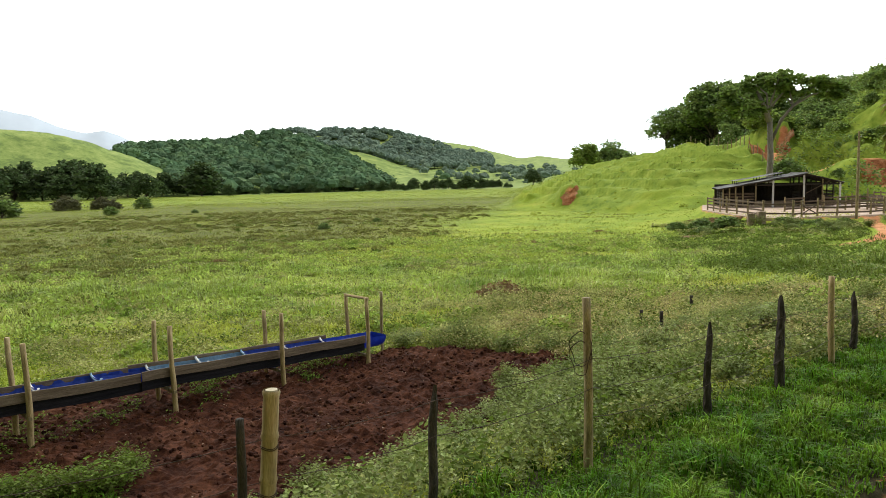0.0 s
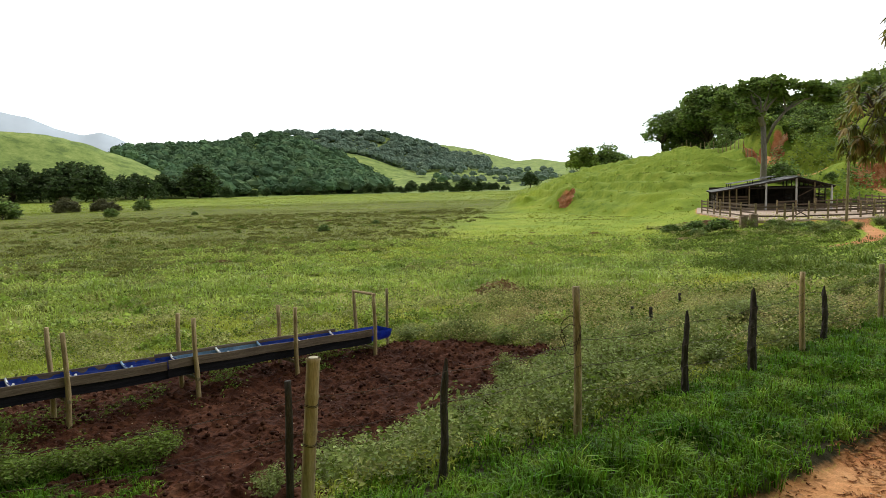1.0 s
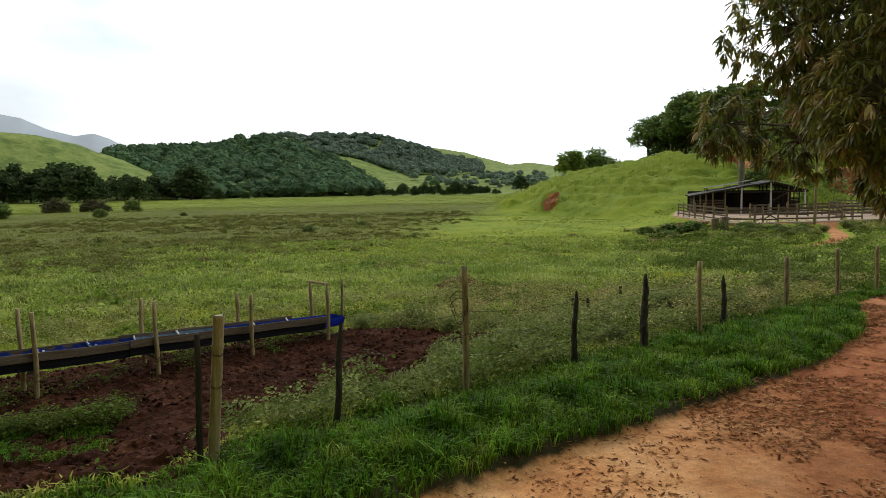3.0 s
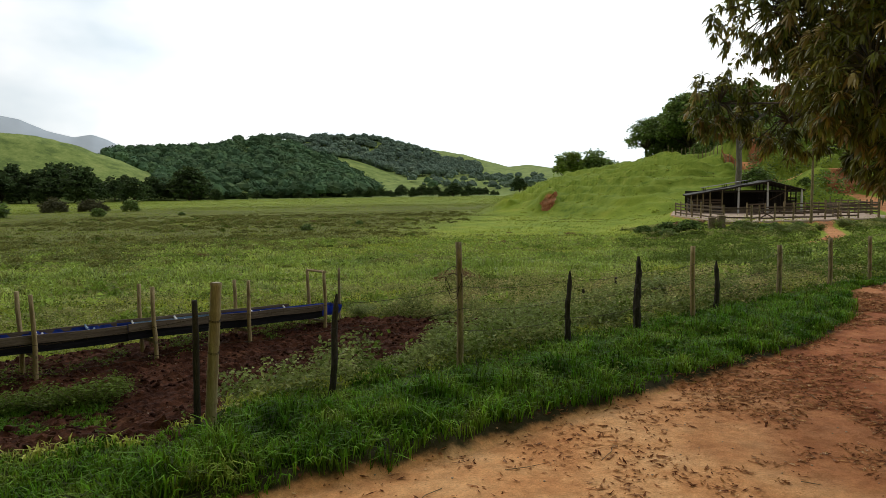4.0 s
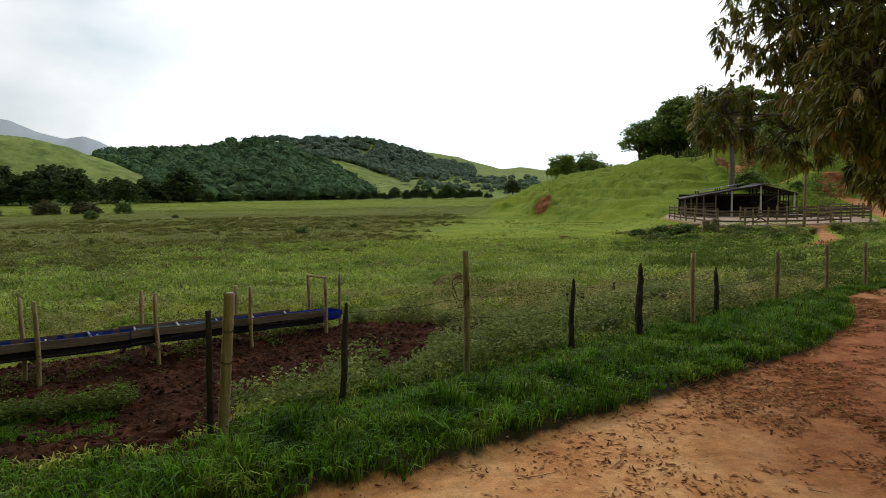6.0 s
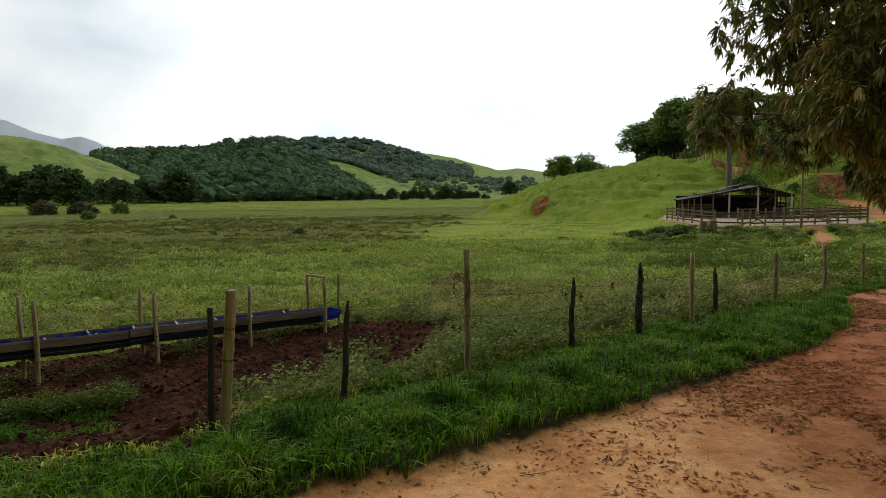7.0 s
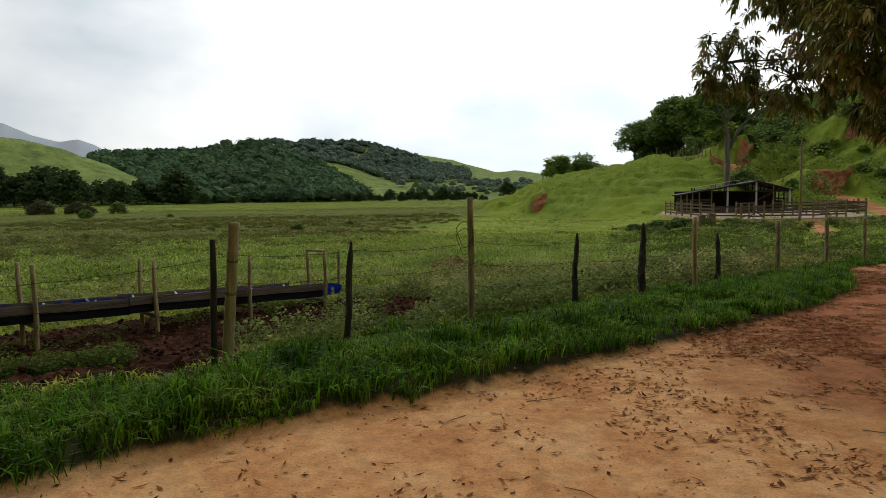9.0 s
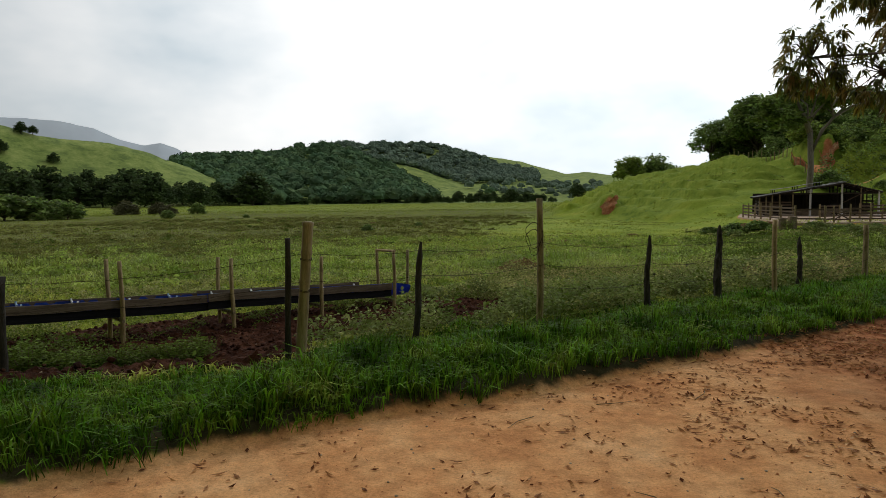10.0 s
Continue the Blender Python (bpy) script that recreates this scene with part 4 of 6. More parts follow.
        v = ico[None] * size[:, None, None] * nr.uniform(0.65, 1.25, (len(x), 12, 1)) * np.array([1, 1, 0.75])
        v = v + np.stack([x, y, z[i, j] + size * 0.3], 1)[:, None, :]
        tagged(mesh_object(name, v.reshape(-1, 3), (np.arange(len(x))[:, None, None] * 12 + tri[None]).reshape(-1, 3), mat), label, "soil", kind="stuff")


build_soil()


# ---- cattle shed and corral ----
def build_shed():
    """Seen towards its gable: a long low slope on one side, a short one on the other, and a raised sheet over the middle bay."""
    ob = thing("cattle_shed", (27.49, 73.0, -0.54), -10, "open timber cattle shed with low grey sheet roof", "shed")
    ridge, left, right = 3.38, (-8.26, 1.96), (3.34, 2.46)
    deep = 9.0

    def top_at(x):
        return float(np.interp(x, [left[0], 0, right[0]], [left[1], ridge, right[1]]))

    def roof_sheet(x0, z0, x1, z1, y0, y1, sag=0.03):
        bm = bmesh.new()
        n = int((y1 - y0) / 0.09)
        top = []
        for i in range(n + 1):
            y = y0 + (y1 - y0) * i / n
            w = 0.022 * (i % 2)
            top.append((bm.verts.new((x0, y, z0 + w)), bm.verts.new(((x0 + x1) / 2, y, (z0 + z1) / 2 + w - sag)), bm.verts.new((x1, y, z1 + w))))
        for a, b in zip(top, top[1:]):
            bm.faces.new((a[0], a[1], b[1], b[0]))
            bm.faces.new((a[1], a[2], b[2], b[1]))
        bmesh.ops.solidify(bm, geom=bm.faces[:], thickness=0.03)
        part("roof_sheet", bm, M_ROOF, ob, "grey corrugated roof sheet")

    rng = random.Random(3)
    for j in range(4):
        a, b = deep * j / 4 - 0.35, deep * (j + 1) / 4 - 0.30
        roof_sheet(left[0], left[1], -5.7, top_at(-5.7) + rng.uniform(0, 0.03), a, b)
        roof_sheet(-6.0, top_at(-6.0) + 0.05, -2.8, top_at(-2.8) + rng.uniform(0.02, 0.05), a, b)
        roof_sheet(-3.1, top_at(-3.1) + 0.07, 0.12, ridge + 0.05, a, b)
        roof_sheet(0.0, ridge, right[0], right[1], a, b)
    roof_sheet(-6.3, top_at(-6.3) + 0.42, -1.6, top_at(-1.6) + 0.40, 3.2, 8.4)
    for y in (3.4, 5.8, 8.2):
        for x in (-6.1, -3.9, -1.8):
            part("strut", tube([(x, y, top_at(x) - 0.05), (x, y, top_at(x) + 0.40)], [0.05, 0.05], 6), M_CHAR_SHADE, ob)
    part("ridge_cap", box((0.36, deep + 0.1, 0.035), (0.02, deep / 2 - 0.35, ridge + 0.09), 0.01), M_ROOF, ob)
    for y0, y1 in ((-0.40, -0.34),):
        for x0, x1 in ((left[0], 0.0), (0.0, right[0])):
            part("bargeboard", tube([(x0, y0, top_at(x0) - 0.05), (x1, y1, top_at(x1) - 0.05)], [0.05, 0.05], 6), M_CHAR_SHADE, ob, "dark edge pole under the roof")
    # posts: thin ones in the low bay, whitewashed ones at the gable
    for x, white in ((-7.7, 0), (-7.1, 0), (-6.5, 0), (-5.8, 0), (-4.6, 0), (-3.0, 1), (-0.15, 1), (1.5, 0), (3.05, 1)):
        for y in (0.0, 3.0, 6.0, 8.4):
            bright = white and y == 0
            r = 0.105 if bright else 0.075
            # posts behind the front row get the dark wood, as painted indoor shade
            part("shed_post", tube([(x, y, -0.2), (x + rng.uniform(-0.04, 0.04), y, top_at(x) - 0.06)], [r, r * 0.9], 8, wobble=0.12, rng=rng), M_WHITEWASH if bright else (M_POST if y == 0 else M_CHAR_SHADE), ob, "whitewashed masonry post" if bright else "")
    for y in (0.0, 3.0, 6.0, 8.4):
        part("rafter", tube([(left[0], y, left[1] - 0.12), (0, y, ridge - 0.12)], [0.07, 0.07], 6), M_CHAR_SHADE, ob)
        part("rafter", tube([(0, y, ridge - 0.12), (right[0], y, right[1] - 0.12)], [0.07, 0.07], 6), M_CHAR_SHADE, ob)
        part("tie_beam", tube([(-4.8, y, 2.28), (right[0] - 0.1, y, 2.30)], [0.085, 0.085], 6), M_CHAR_SHADE, ob)
    part("brace", tube([(-0.15, 0.02, 1.3), (2.2, 0.02, 2.62)], [0.045, 0.045], 6), M_PLANK, ob)
    for x in (left[0] + 0.1, -6.4, -4.6, -3.0, -1.5, 0.0, 1.6, right[0] - 0.1):
        part("purlin", tube([(x, -0.38, top_at(x) - 0.06), (x, deep - 0.4, top_at(x) - 0.06)], [0.045, 0.045], 6), M_CHAR_SHADE, ob)
    # stall boards, the dark rear wall and the manger; inner boards coloured for indoor shade
    for i in range(9):
        part("board", box((11.2, 0.04, 0.27), (-2.4, 8.45 + 0.02 * (i % 2), 0.15 + 0.255 * i), 0.005), M_CHAR_SHADE, ob)
    for y, x0, x1, rows in ((0.0, -7.7, -4.7, 5), (4.4, -6.0, -0.5, 5), (2.4, 0.2, 3.0, 4)):
        for i in range(rows):
            part("board", box((x1 - x0, 0.04, 0.15), ((x0 + x1) / 2, y + 0.1, 0.25 + 0.29 * i), 0.005, turn=Matrix.Rotation(rng.uniform(-0.012, 0.012), 4, "Y")), M_PLANK if y == 0 else M_CHAR_SHADE, ob)
    for x, y0, y1 in ((3.05, 2.4, 8.4), (-7.7, 0.2, 8.4), (-0.5, 0.3, 4.4)):
        for i in range(5):
            part("board", box((0.04, y1 - y0, 0.20), (x, (y0 + y1) / 2, 0.25 + 0.30 * i), 0.005), M_CHAR_SHADE if x < 3 else M_PLANK, ob)
    part("manger", box((3.6, 0.9, 0.6), (-2.6, 2.2, 0.3), 0.03), M_STONE, ob, "rough masonry manger")
    return ob


build_shed()


def rail_fence(name, points, rails=(0.28, 0.58, 0.88, 1.18), spacing=1.9, height=1.38, label="weathered grey plank corral fence round the yard"):
    ob = thing(name, (0, 0, 0), 0, label, "fence", "corral fences")
    rng = random.Random(int(points[0][0] * 10))
    for (ax, ay), (bx, by) in zip(points, points[1:]):
        length = math.hypot(bx - ax, by - ay)
        n = max(1, round(length / spacing))
        turn = math.atan2(by - ay, bx - ax)
        prev = None
        for i in range(n + 1):
            x, y = ax + (bx - ax) * i / n, ay + (by - ay) * i / n
            z = land1(x, y)
            part("post", tube([(x, y, z - 0.3), (x + rng.uniform(-0.05, 0.05), y, z + height + rng.uniform(-0.1, 0.2))], [0.085, 0.07], 7, wobble=0.2, rng=rng), M_POST, ob)
            if prev:
                px, py, pz = prev
                for r in rails:
                    if rng.random() < 0.06:
                        continue
                    mid = ((x + px) / 2, (y + py) / 2, (z + pz) / 2 + r + rng.uniform(-0.03, 0.03))
                    slope = math.atan2(z - pz + rng.uniform(-0.05, 0.05), length / n)
                    part("rail", box((length / n + 0.1, 0.045, 0.13), mid, 0.008, turn=Matrix.Rotation(turn, 4, "Z") @ Matrix.Rotation(-slope, 4, "Y")), M_PLANK, ob)
            prev = (x, y, z)
    return ob


rail_fence("corral_fence", [(17.5, 70.6), (17.8, 64.8), (18.3, 60.2), (18.6, 57.2)], spacing=2.1)
rail_fence("corral_fence", [(18.6, 57.2), (20.6, 56.5), (21.4, 56.9)], (0.3, 1.05), 2.4)
rail_fence("corral_fence", [(22.8, 57.6), (26.0, 58.2), (28.8, 59.9)], (0.3, 0.72, 1.12), 1.8)
rail_fence("corral_fence", [(28.8, 59.9), (32.8, 61.4), (35.1, 66.3), (36.4, 74.0), (36.8, 81.0)])
rail_fence("corral_fence", [(22.9, 65.2), (26.5, 66.0), (30.4, 66.4), (34.9, 67.4)])
rail_fence("corral_fence", [(30.0, 60.6), (30.4, 66.4), (30.6, 70.0)])


def yard_gate():
    ob = thing("yard_gate", (21.42, 56.95, land1(21.42, 56.95)), 25, "low grey timber gate with crossed braces", "gate")
    for z in (0.25, 0.95):
        part("bar", box((1.5, 0.05, 0.12), (0.72, 0, z)), M_PLANK, ob)
    for a, b in ((0.3, 0.92), (0.92, 0.3)):
        part("brace", tube([(0.05, -0.04 if a < b else 0.04, a), (1.4, -0.04 if a < b else 0.04, b)], [0.05, 0.05], 6), M_PLANK, ob)


yard_gate()


def yard_slab():
    ring = YARD
    bm = bmesh.new()
    top, low = [], []
    for x, y in ring:
        top.append(bm.verts.new((x, y, -0.53)))
        low.append(bm.verts.new((x - 0.12 * (1 if x < 20 else 0), y - 0.10, -2.6)))
    bm.faces.new(top[::-1])
    for i in range(len(ring)):
        j = (i + 1) % len(ring)
        bm.faces.new((top[i], top[j], low[j], low[i]))
    bmesh.ops.recalc_face_normals(bm, faces=bm.faces[:])
    tagged(part("yard_pavement", bm, M_CONCRETE, None), "pale trodden concrete yard with a rough raised edge", "yard", kind="structure")


yard_slab()


def earth_heap(x, y, r, h, seed):
    """A low uneven heap of dug earth and rubble."""
    bm = bmesh.new()
    n, rings, rows = 18, 7, []
    for i in range(rings + 1):
        q = i / rings
        row = []
        for k in range(n):
            a = 2 * math.pi * k / n
            lump = 0.7 + 0.6 * float(fnoise(np.array([2 + q * 3 * math.cos(a) + seed]), np.array([2 + q * 3 * math.sin(a)]), seed, 3)[0])
            px, py = x + r * q * lump * math.cos(a), y + 0.75 * r * q * lump * math.sin(a)
            row.append(bm.verts.new((px, py, land1(px, py) - 0.06 + h * (1 - q * q) * lump)))
        rows.append(row)
    for r0, r1 in zip(rows, rows[1:]):
        for k in range(n):
            bm.faces.new((r0[k], r1[k], r1[(k + 1) % n], r0[(k + 1) % n]))
    bmesh.ops.remove_doubles(bm, verts=bm.verts[:], dist=0.001)
    bmesh.ops.recalc_face_normals(bm, faces=bm.faces[:])
    tagged(part("earth_heap", bm, M_HEAP, None), "low heap of dug brown earth beside the yard", "earth heap", "earth heaps")


for k, (hx, hy, hr, hh) in enumerate(((15.9, 62.6, 0.9, 0.5), (16.7, 59.6, 1.1, 0.6), (16.2, 57.6, 0.8, 0.4), (12.2, 53.2, 1.5, 0.15), (13.5, 54.0, 1.0, 0.12))):
    earth_heap(hx, hy, hr, hh, 170 + k)


def stone_pier(x, y, h, w):
    z = land1(x, y)
    bm = box((w, w * 0.9, h), (0, 0, h / 2 - 0.2), 0.04)
    bmesh.ops.subdivide_edges(bm, edges=bm.edges[:], cuts=2, use_grid_fill=True)
    rng = random.Random(int(x * 7))
    for v in bm.verts:
        v.co += Vector((rng.uniform(-1, 1), rng.uniform(-1, 1), rng.uniform(-1, 1))) * 0.04
    ob = part("stone_pier", bm, M_STONE, None)
    ob.location = (x, y, z)
    tagged(ob, "rough old masonry pier below the yard edge", "pier", "stone piers")


stone_pier(17.35, 56.1, 1.15, 0.5)
stone_pier(18.05, 55.9, 1.2, 0.55)

pole = thing("utility_pole", (25.6, 57.3, land1(25.6, 57.3)), 0, "tall slim grey wooden utility pole beside the yard", "pole")
shaft = part("shaft", tube([(0, 0, -0.5), (0.02, 0, 3.2), (0.0, 0, 6.7)], [0.12, 0.105, 0.075], 10), M_POST, pole)
part("insulator", tube([(0.07, 0, 6.3), (0.19, 0, 6.3), (0.19, 0, 6.45)], [0.02, 0.02, 0.035], 6), M_WHITE, shaft, "small white insulator")


# ---- trees and shrubs ----
def leaf_quads(centres, size, rng, flat=0.4, spread=0.35, skyward=0.6):
    """Small bent leaf sprays (two triangles each, kinked) at the given centres; skyward: how evenly they face up."""
    n = len(centres)
    d = rng.normal(size=(n, 3))
    d[:, 2] *= flat
    d /= np.linalg.norm(d, axis=1)[:, None]
    u = np.cross(d, rng.normal(size=(n, 3)) * (1 - skyward) + np.array([0, 0, 1.0]) * skyward)
    u /= np.linalg.norm(u, axis=1)[:, None] + 1e-9
    s = size * (1 + spread * rng.uniform(-1, 1, (n, 1)))
    up = np.cross(u, d) * s * 0.22
    a, b = centres - d * s, centres + u * s * 0.55 + up
    c, e = centres + d * s, centres - u * s * 0.55 + up
    v = np.stack([a, b, c, e], 1).reshape(-1, 3)
    k = np.arange(n)[:, None] * 4
    f = np.concatenate([k + np.array([[0, 1, 2]]), k + np.array([[0, 2, 3]])])
    return v, f


def crown_points(clumps, count, rng, shell=0.75):
    """Points spread over clumps (centre, radii), most of them near their outside."""
    weights = np.array([r[0] * r[1] + r[2] * r[0] for _, r in clumps])
    pick = rng.choice(len(clumps), count, p=weights / weights.sum())
    cen = np.array([c for c, _ in clumps])[pick]
    rad = np.array([r for _, r in clumps])[pick]
    d = rng.normal(size=(count, 3))
    d /= np.linalg.norm(d, axis=1)[:, None]
    q = np.where(rng.random((count, 1)) < shell, rng.uniform(0.78, 1.08, (count, 1)), rng.uniform(0.2, 0.9, (count, 1)))
    return cen + d * rad * q


def tufts(clumps, rng, each=5, size=0.46, out=0.72):
    """Breaks every clump into smaller ones on its outside, so that the outline is uneven and has gaps."""
    fine = []
    for (x, y, z), (a, b, c) in clumps:
        for _ in range(each):
            d = Vector((rng.gauss(0, 1), rng.gauss(0, 1), rng.gauss(0.25, 0.9))).normalized()
            k = size * rng.uniform(0.6, 1.3)
            fine.append(((x + d.x * a * out, y + d.y * b * out, z + d.z * c * out), (a * k, b * k, c * k * rng.uniform(0.55, 0.95))))
    return fine


def limbs(bm, base, tips, r, rng, droop=0.15):
    base = Vector(base)
    for t in tips:
        t = Vector(t)
        mid = base.lerp(t, 0.5) + Vector((rng.uniform(-1, 1), rng.uniform(-1, 1), rng.uniform(0.2, 1))) * (t - base).length * droop
        q1, q2 = base.lerp(mid, 0.5) + Vector((0, 0, 0.05 * (t - base).length)), mid.lerp(t, 0.5)
        tube([base, q1, mid, q2, t], [r, r * 0.8, r * 0.6, r * 0.42, r * 0.2], 6, bm=bm, wobble=0.12, rng=rng)


def tree(name, height, width, trunk_h, trunk_r, leaf, count, seed, material=None, bark=None, label="", category="tree", group="", clump_n=14, top_flat=0.55, centre=0.62, gaps=0.55, low=False, each=9):
    """A tapered trunk with limbs and a crown of many clumps of small leaf sprays."""
    rng, nrng = random.Random(seed), np.random.default_rng(seed)
    ob = thing(name, (0, 0, 0), 0, label, category, group)
    clumps = []
    cz = height * centre
    for i in range(clump_n):
        a = 2.399 * i + rng.uniform(-0.4, 0.4)
        q = math.sqrt((i + 0.5) / clump_n)
        x, y = math.cos(a) * q * width * 0.38, math.sin(a) * q * width * 0.38
        z = cz + (height - cz) * 0.72 * (1 - q ** 1.8) * rng.uniform(0.7, 1.1) - (cz - trunk_h) * rng.uniform(0, 0.75) * q
        r = width * rng.uniform(0.13, 0.22) * (1.15 - 0.35 * q)
        if low:
            z = height * (0.18 + 0.62 * (1 - q ** 1.6) * rng.uniform(0.55, 1.1))
            r = width * rng.uniform(0.15, 0.24)
        clumps.append(((x, y, z), (r, r * rng.uniform(0.85, 1.15), r * top_flat * rng.uniform(0.85, 1.25))))
    bm = tube([(0, 0, -0.6), (0.02 * height * rng.uniform(-1, 1), 0, trunk_h * 0.5), (0.0, 0.02 * height * rng.uniform(-1, 1), trunk_h), (0, 0, cz)],
              [trunk_r * 1.35, trunk_r, trunk_r * 0.85, trunk_r * 0.35], 9, wobble=0.14, rng=rng)
    limbs(bm, (0, 0, trunk_h * 0.92), [c for c, _ in clumps], trunk_r * 0.42, rng)
    part("trunk", bm, bark or M_BARK, ob, smooth_faces=True)
    pts = np.concatenate([crown_points(tufts(clumps, rng, each, 0.50, 0.75), count * 3 // 4, nrng, 0.3), crown_points(clumps, count - count * 3 // 4, nrng, 0.5)])
    pts = pts + nrng.normal(size=pts.shape) * leaf * 0.6
    keep = fnoise(pts[:, 0] / width * 7 + 5, pts[:, 2] / width * 9 + pts[:, 1] / width * 4, seed, 3) > 0.5 - gaps * 0.3
    v, f = leaf_quads(pts[keep | (nrng.random(count) < 0.5)], leaf, nrng)
    mesh_object("crown", v, f, material or M_LEAF, ob)
    return ob


def plant_tree(ob, x, y, scale=1.0, turn=0.0, sink=0.15, squash=1.0):
    ob.matrix_basis = pose(x, y, land1(x, y) - sink, 0, 0, turn) @ Matrix.Diagonal((scale, scale, scale * squash, 1))
    return ob


def copy_tree(ob, x, y, scale, turn, label="", squash=1.0):
    c = copy_thing(ob, Matrix())
    c.matrix_basis = pose(x, y, land1(x, y) - 0.15, 0, 0, turn) @ Matrix.Diagonal((scale, scale, scale * squash, 1))
    if label:
        c["label"] = label
    return c


# the tall tree behind the shed: bare pale trunk, forked, with a wide flat crown
def shed_tree():
    x, y = 28.3, 86.4
    z0 = land1(x, y)
    ob = thing("shade_tree", (x, y, z0), 0, "tall tree with bare pale trunk and wide flat dark crown", "tree")
    rng, nrng = random.Random(5), np.random.default_rng(5)
    fork = 9.3 - z0
    clumps = [((-3.6, 0, fork + 2.6), (2.4, 2.6, 1.5)), ((-1.6, 1, fork + 4.1), (2.3, 2.4, 1.3)), ((0.4, -1, fork + 4.6), (2.0, 2.2, 1.1)), ((2.4, 0.5, fork + 4.0), (2.2, 2.4, 1.1)),
              ((4.6, 0, fork + 3.6), (2.2, 2.3, 1.0)), ((6.7, 0.5, fork + 3.1), (1.7, 1.9, 1.0)), ((-2.4, -1.5, fork + 1.2), (1.8, 1.9, 1.2)), ((1.2, 2.2, fork + 3.0), (1.9, 1.9, 0.9)), ((8.0, 0.0, fork + 2.5), (1.1, 1.2, 0.7)), ((-5.0, 1.0, fork + 1.2), (1.7, 1.8, 1.2))]
    bm = tube([(0, 0, -0.8), (-0.1, 0, 3), (0.0, 0, 6), (-0.2, 0, fork)], [0.55, 0.38, 0.34, 0.30], 12, wobble=0.1, rng=rng)
    tube([(-0.2, 0, fork - 0.4), (-0.9, 0.1, fork + 1.6), (-1.6, 0.4, fork + 3.4)], [0.38, 0.28, 0.14], 8, bm=bm)
    tube([(0.05, 0, fork - 2.6), (1.1, 0, fork - 0.2), (2.4, 0.1, fork + 1.4), (4.4, 0.2, fork + 2.6), (6.6, 0.3, fork + 3.0)], [0.24, 0.21, 0.18, 0.12, 0.05], 8, bm=bm)
    limbs(bm, (-0.4, 0, fork + 0.6), [c for c, _ in clumps[:4]] + [clumps[6][0], clumps[9][0]], 0.17, rng)
    limbs(bm, (2.4, 0.1, fork + 1.4), [clumps[3][0], clumps[4][0], clumps[7][0]], 0.12, rng)
    part("trunk", bm, M_BARK_PALE, ob, smooth_faces=True)
    v, f = leaf_quads(crown_points(tufts(clumps, rng, 12, 0.5, 0.8), 8600, nrng, 0.25), 0.27, nrng)
    mesh_object("crown", v, f, M_LEAF, ob)


shed_tree()

# woodland edge on the mound
big = plant_tree(tree("broadleaf_tree", 15, 16, 2.2, 0.5, 0.40, 13000, 11, label="large dark broadleaf tree on the mound's crest", group="trees on the mound", clump_n=26, gaps=0.8, top_flat=0.8, centre=0.55), 36.5, 146.4, 1.0, 20)
copy_tree(big, 42.0, 142.0, 0.95, 140)
copy_tree(big, 33.5, 158.0, 0.80, 250)
wide = plant_tree(tree("broadleaf_tree", 9.5, 12, 1.2, 0.35, 0.34, 7500, 12, label="spreading dark broadleaf tree on grassy slope", group="trees on the mound", clump_n=20, top_flat=0.75, centre=0.5, low=True), 34.0, 152.0, 0.9, 0)
plant_tree(tree("broadleaf_tree", 10, 12, 2.4, 0.32, 0.30, 3600, 22, label="airy dark tree at the edge of the wood", group="trees on the mound", clump_n=18, gaps=1.2, top_flat=0.7, centre=0.5, each=6), 28.6, 153.5, 1.0, 70)
copy_tree(wide, 36.0, 131.0, 0.62, 100, "round bushy dark tree on grassy slope")
lit = plant_tree(tree("broadleaf_tree", 10.5, 9.5, 1.6, 0.3, 0.36, 5000, 13, M_LEAF_LIT, label="airy light green tree behind the grassy mound", group="trees behind the mound", clump_n=18, gaps=0.9, top_flat=0.8, centre=0.5), 15.3, 203.8, 1.12, 0)
copy_tree(wide, 23.4, 208.0, 1.3, 60, "round dark tree behind the grassy mound")
copy_tree(wide, 27.6, 212.0, 0.95, 160, "round dark tree behind the grassy mound")

# wood on the right-hand slope
shrub = plant_tree(tree("shrub", 3.4, 4.6, 0.4, 0.09, 0.23, 1700, 14, M_LEAF, label="dense dark green shrub on the slope", category="shrub", group="shrubs on the slope", clump_n=12, centre=0.5, low=True, top_flat=0.8), 33.5, 97.0, 1.0, 0)
shrub_lit = plant_tree(tree("shrub", 3.0, 4.2, 0.4, 0.08, 0.23, 1600, 15, M_LEAF_LIT, label="bright yellow-green shrub on the slope", category="shrub", group="shrubs on the slope", clump_n=11, centre=0.5, low=True, top_flat=0.8), 38.5, 112.0, 1.1, 0)
rng = random.Random(77)
for k in range(560):
    x, y = rng.uniform(31, 78), rng.uniform(86, 152)
    c = abs(float(along(TRACK, np.array([x]), np.array([y]))[0][0]))
    bearing = math.degrees(math.atan2(x - 0.5, y + 1.4))
    if x < 31 + (y - 90) * 0.12 or c < 3.2 or math.hypot(x - 43.4, y - 91) < 5 or math.hypot(x - 37, y - 106) < 5 or math.hypot(x - 32.9, y - 104.5) < 5:
        continue
    # a dense thicket fills the hollow; the open grass slope beyond it has single shrubs
    chance = 1.0 if 16.0 < bearing < 22.4 and y > 99 else 0.6 if 16.5 < bearing < 22.4 else 0.4 if bearing > 22.4 else 0.16
    if rng.random() > chance:
        continue
    copy_tree(shrub if rng.random() < 0.72 else shrub_lit, x, y, rng.uniform(0.3, 1.0) * (1.25 if y > 112 else 0.7 if y > 99 else 0.5), rng.uniform(0, 360), squash=rng.uniform(0.6, 1.3))
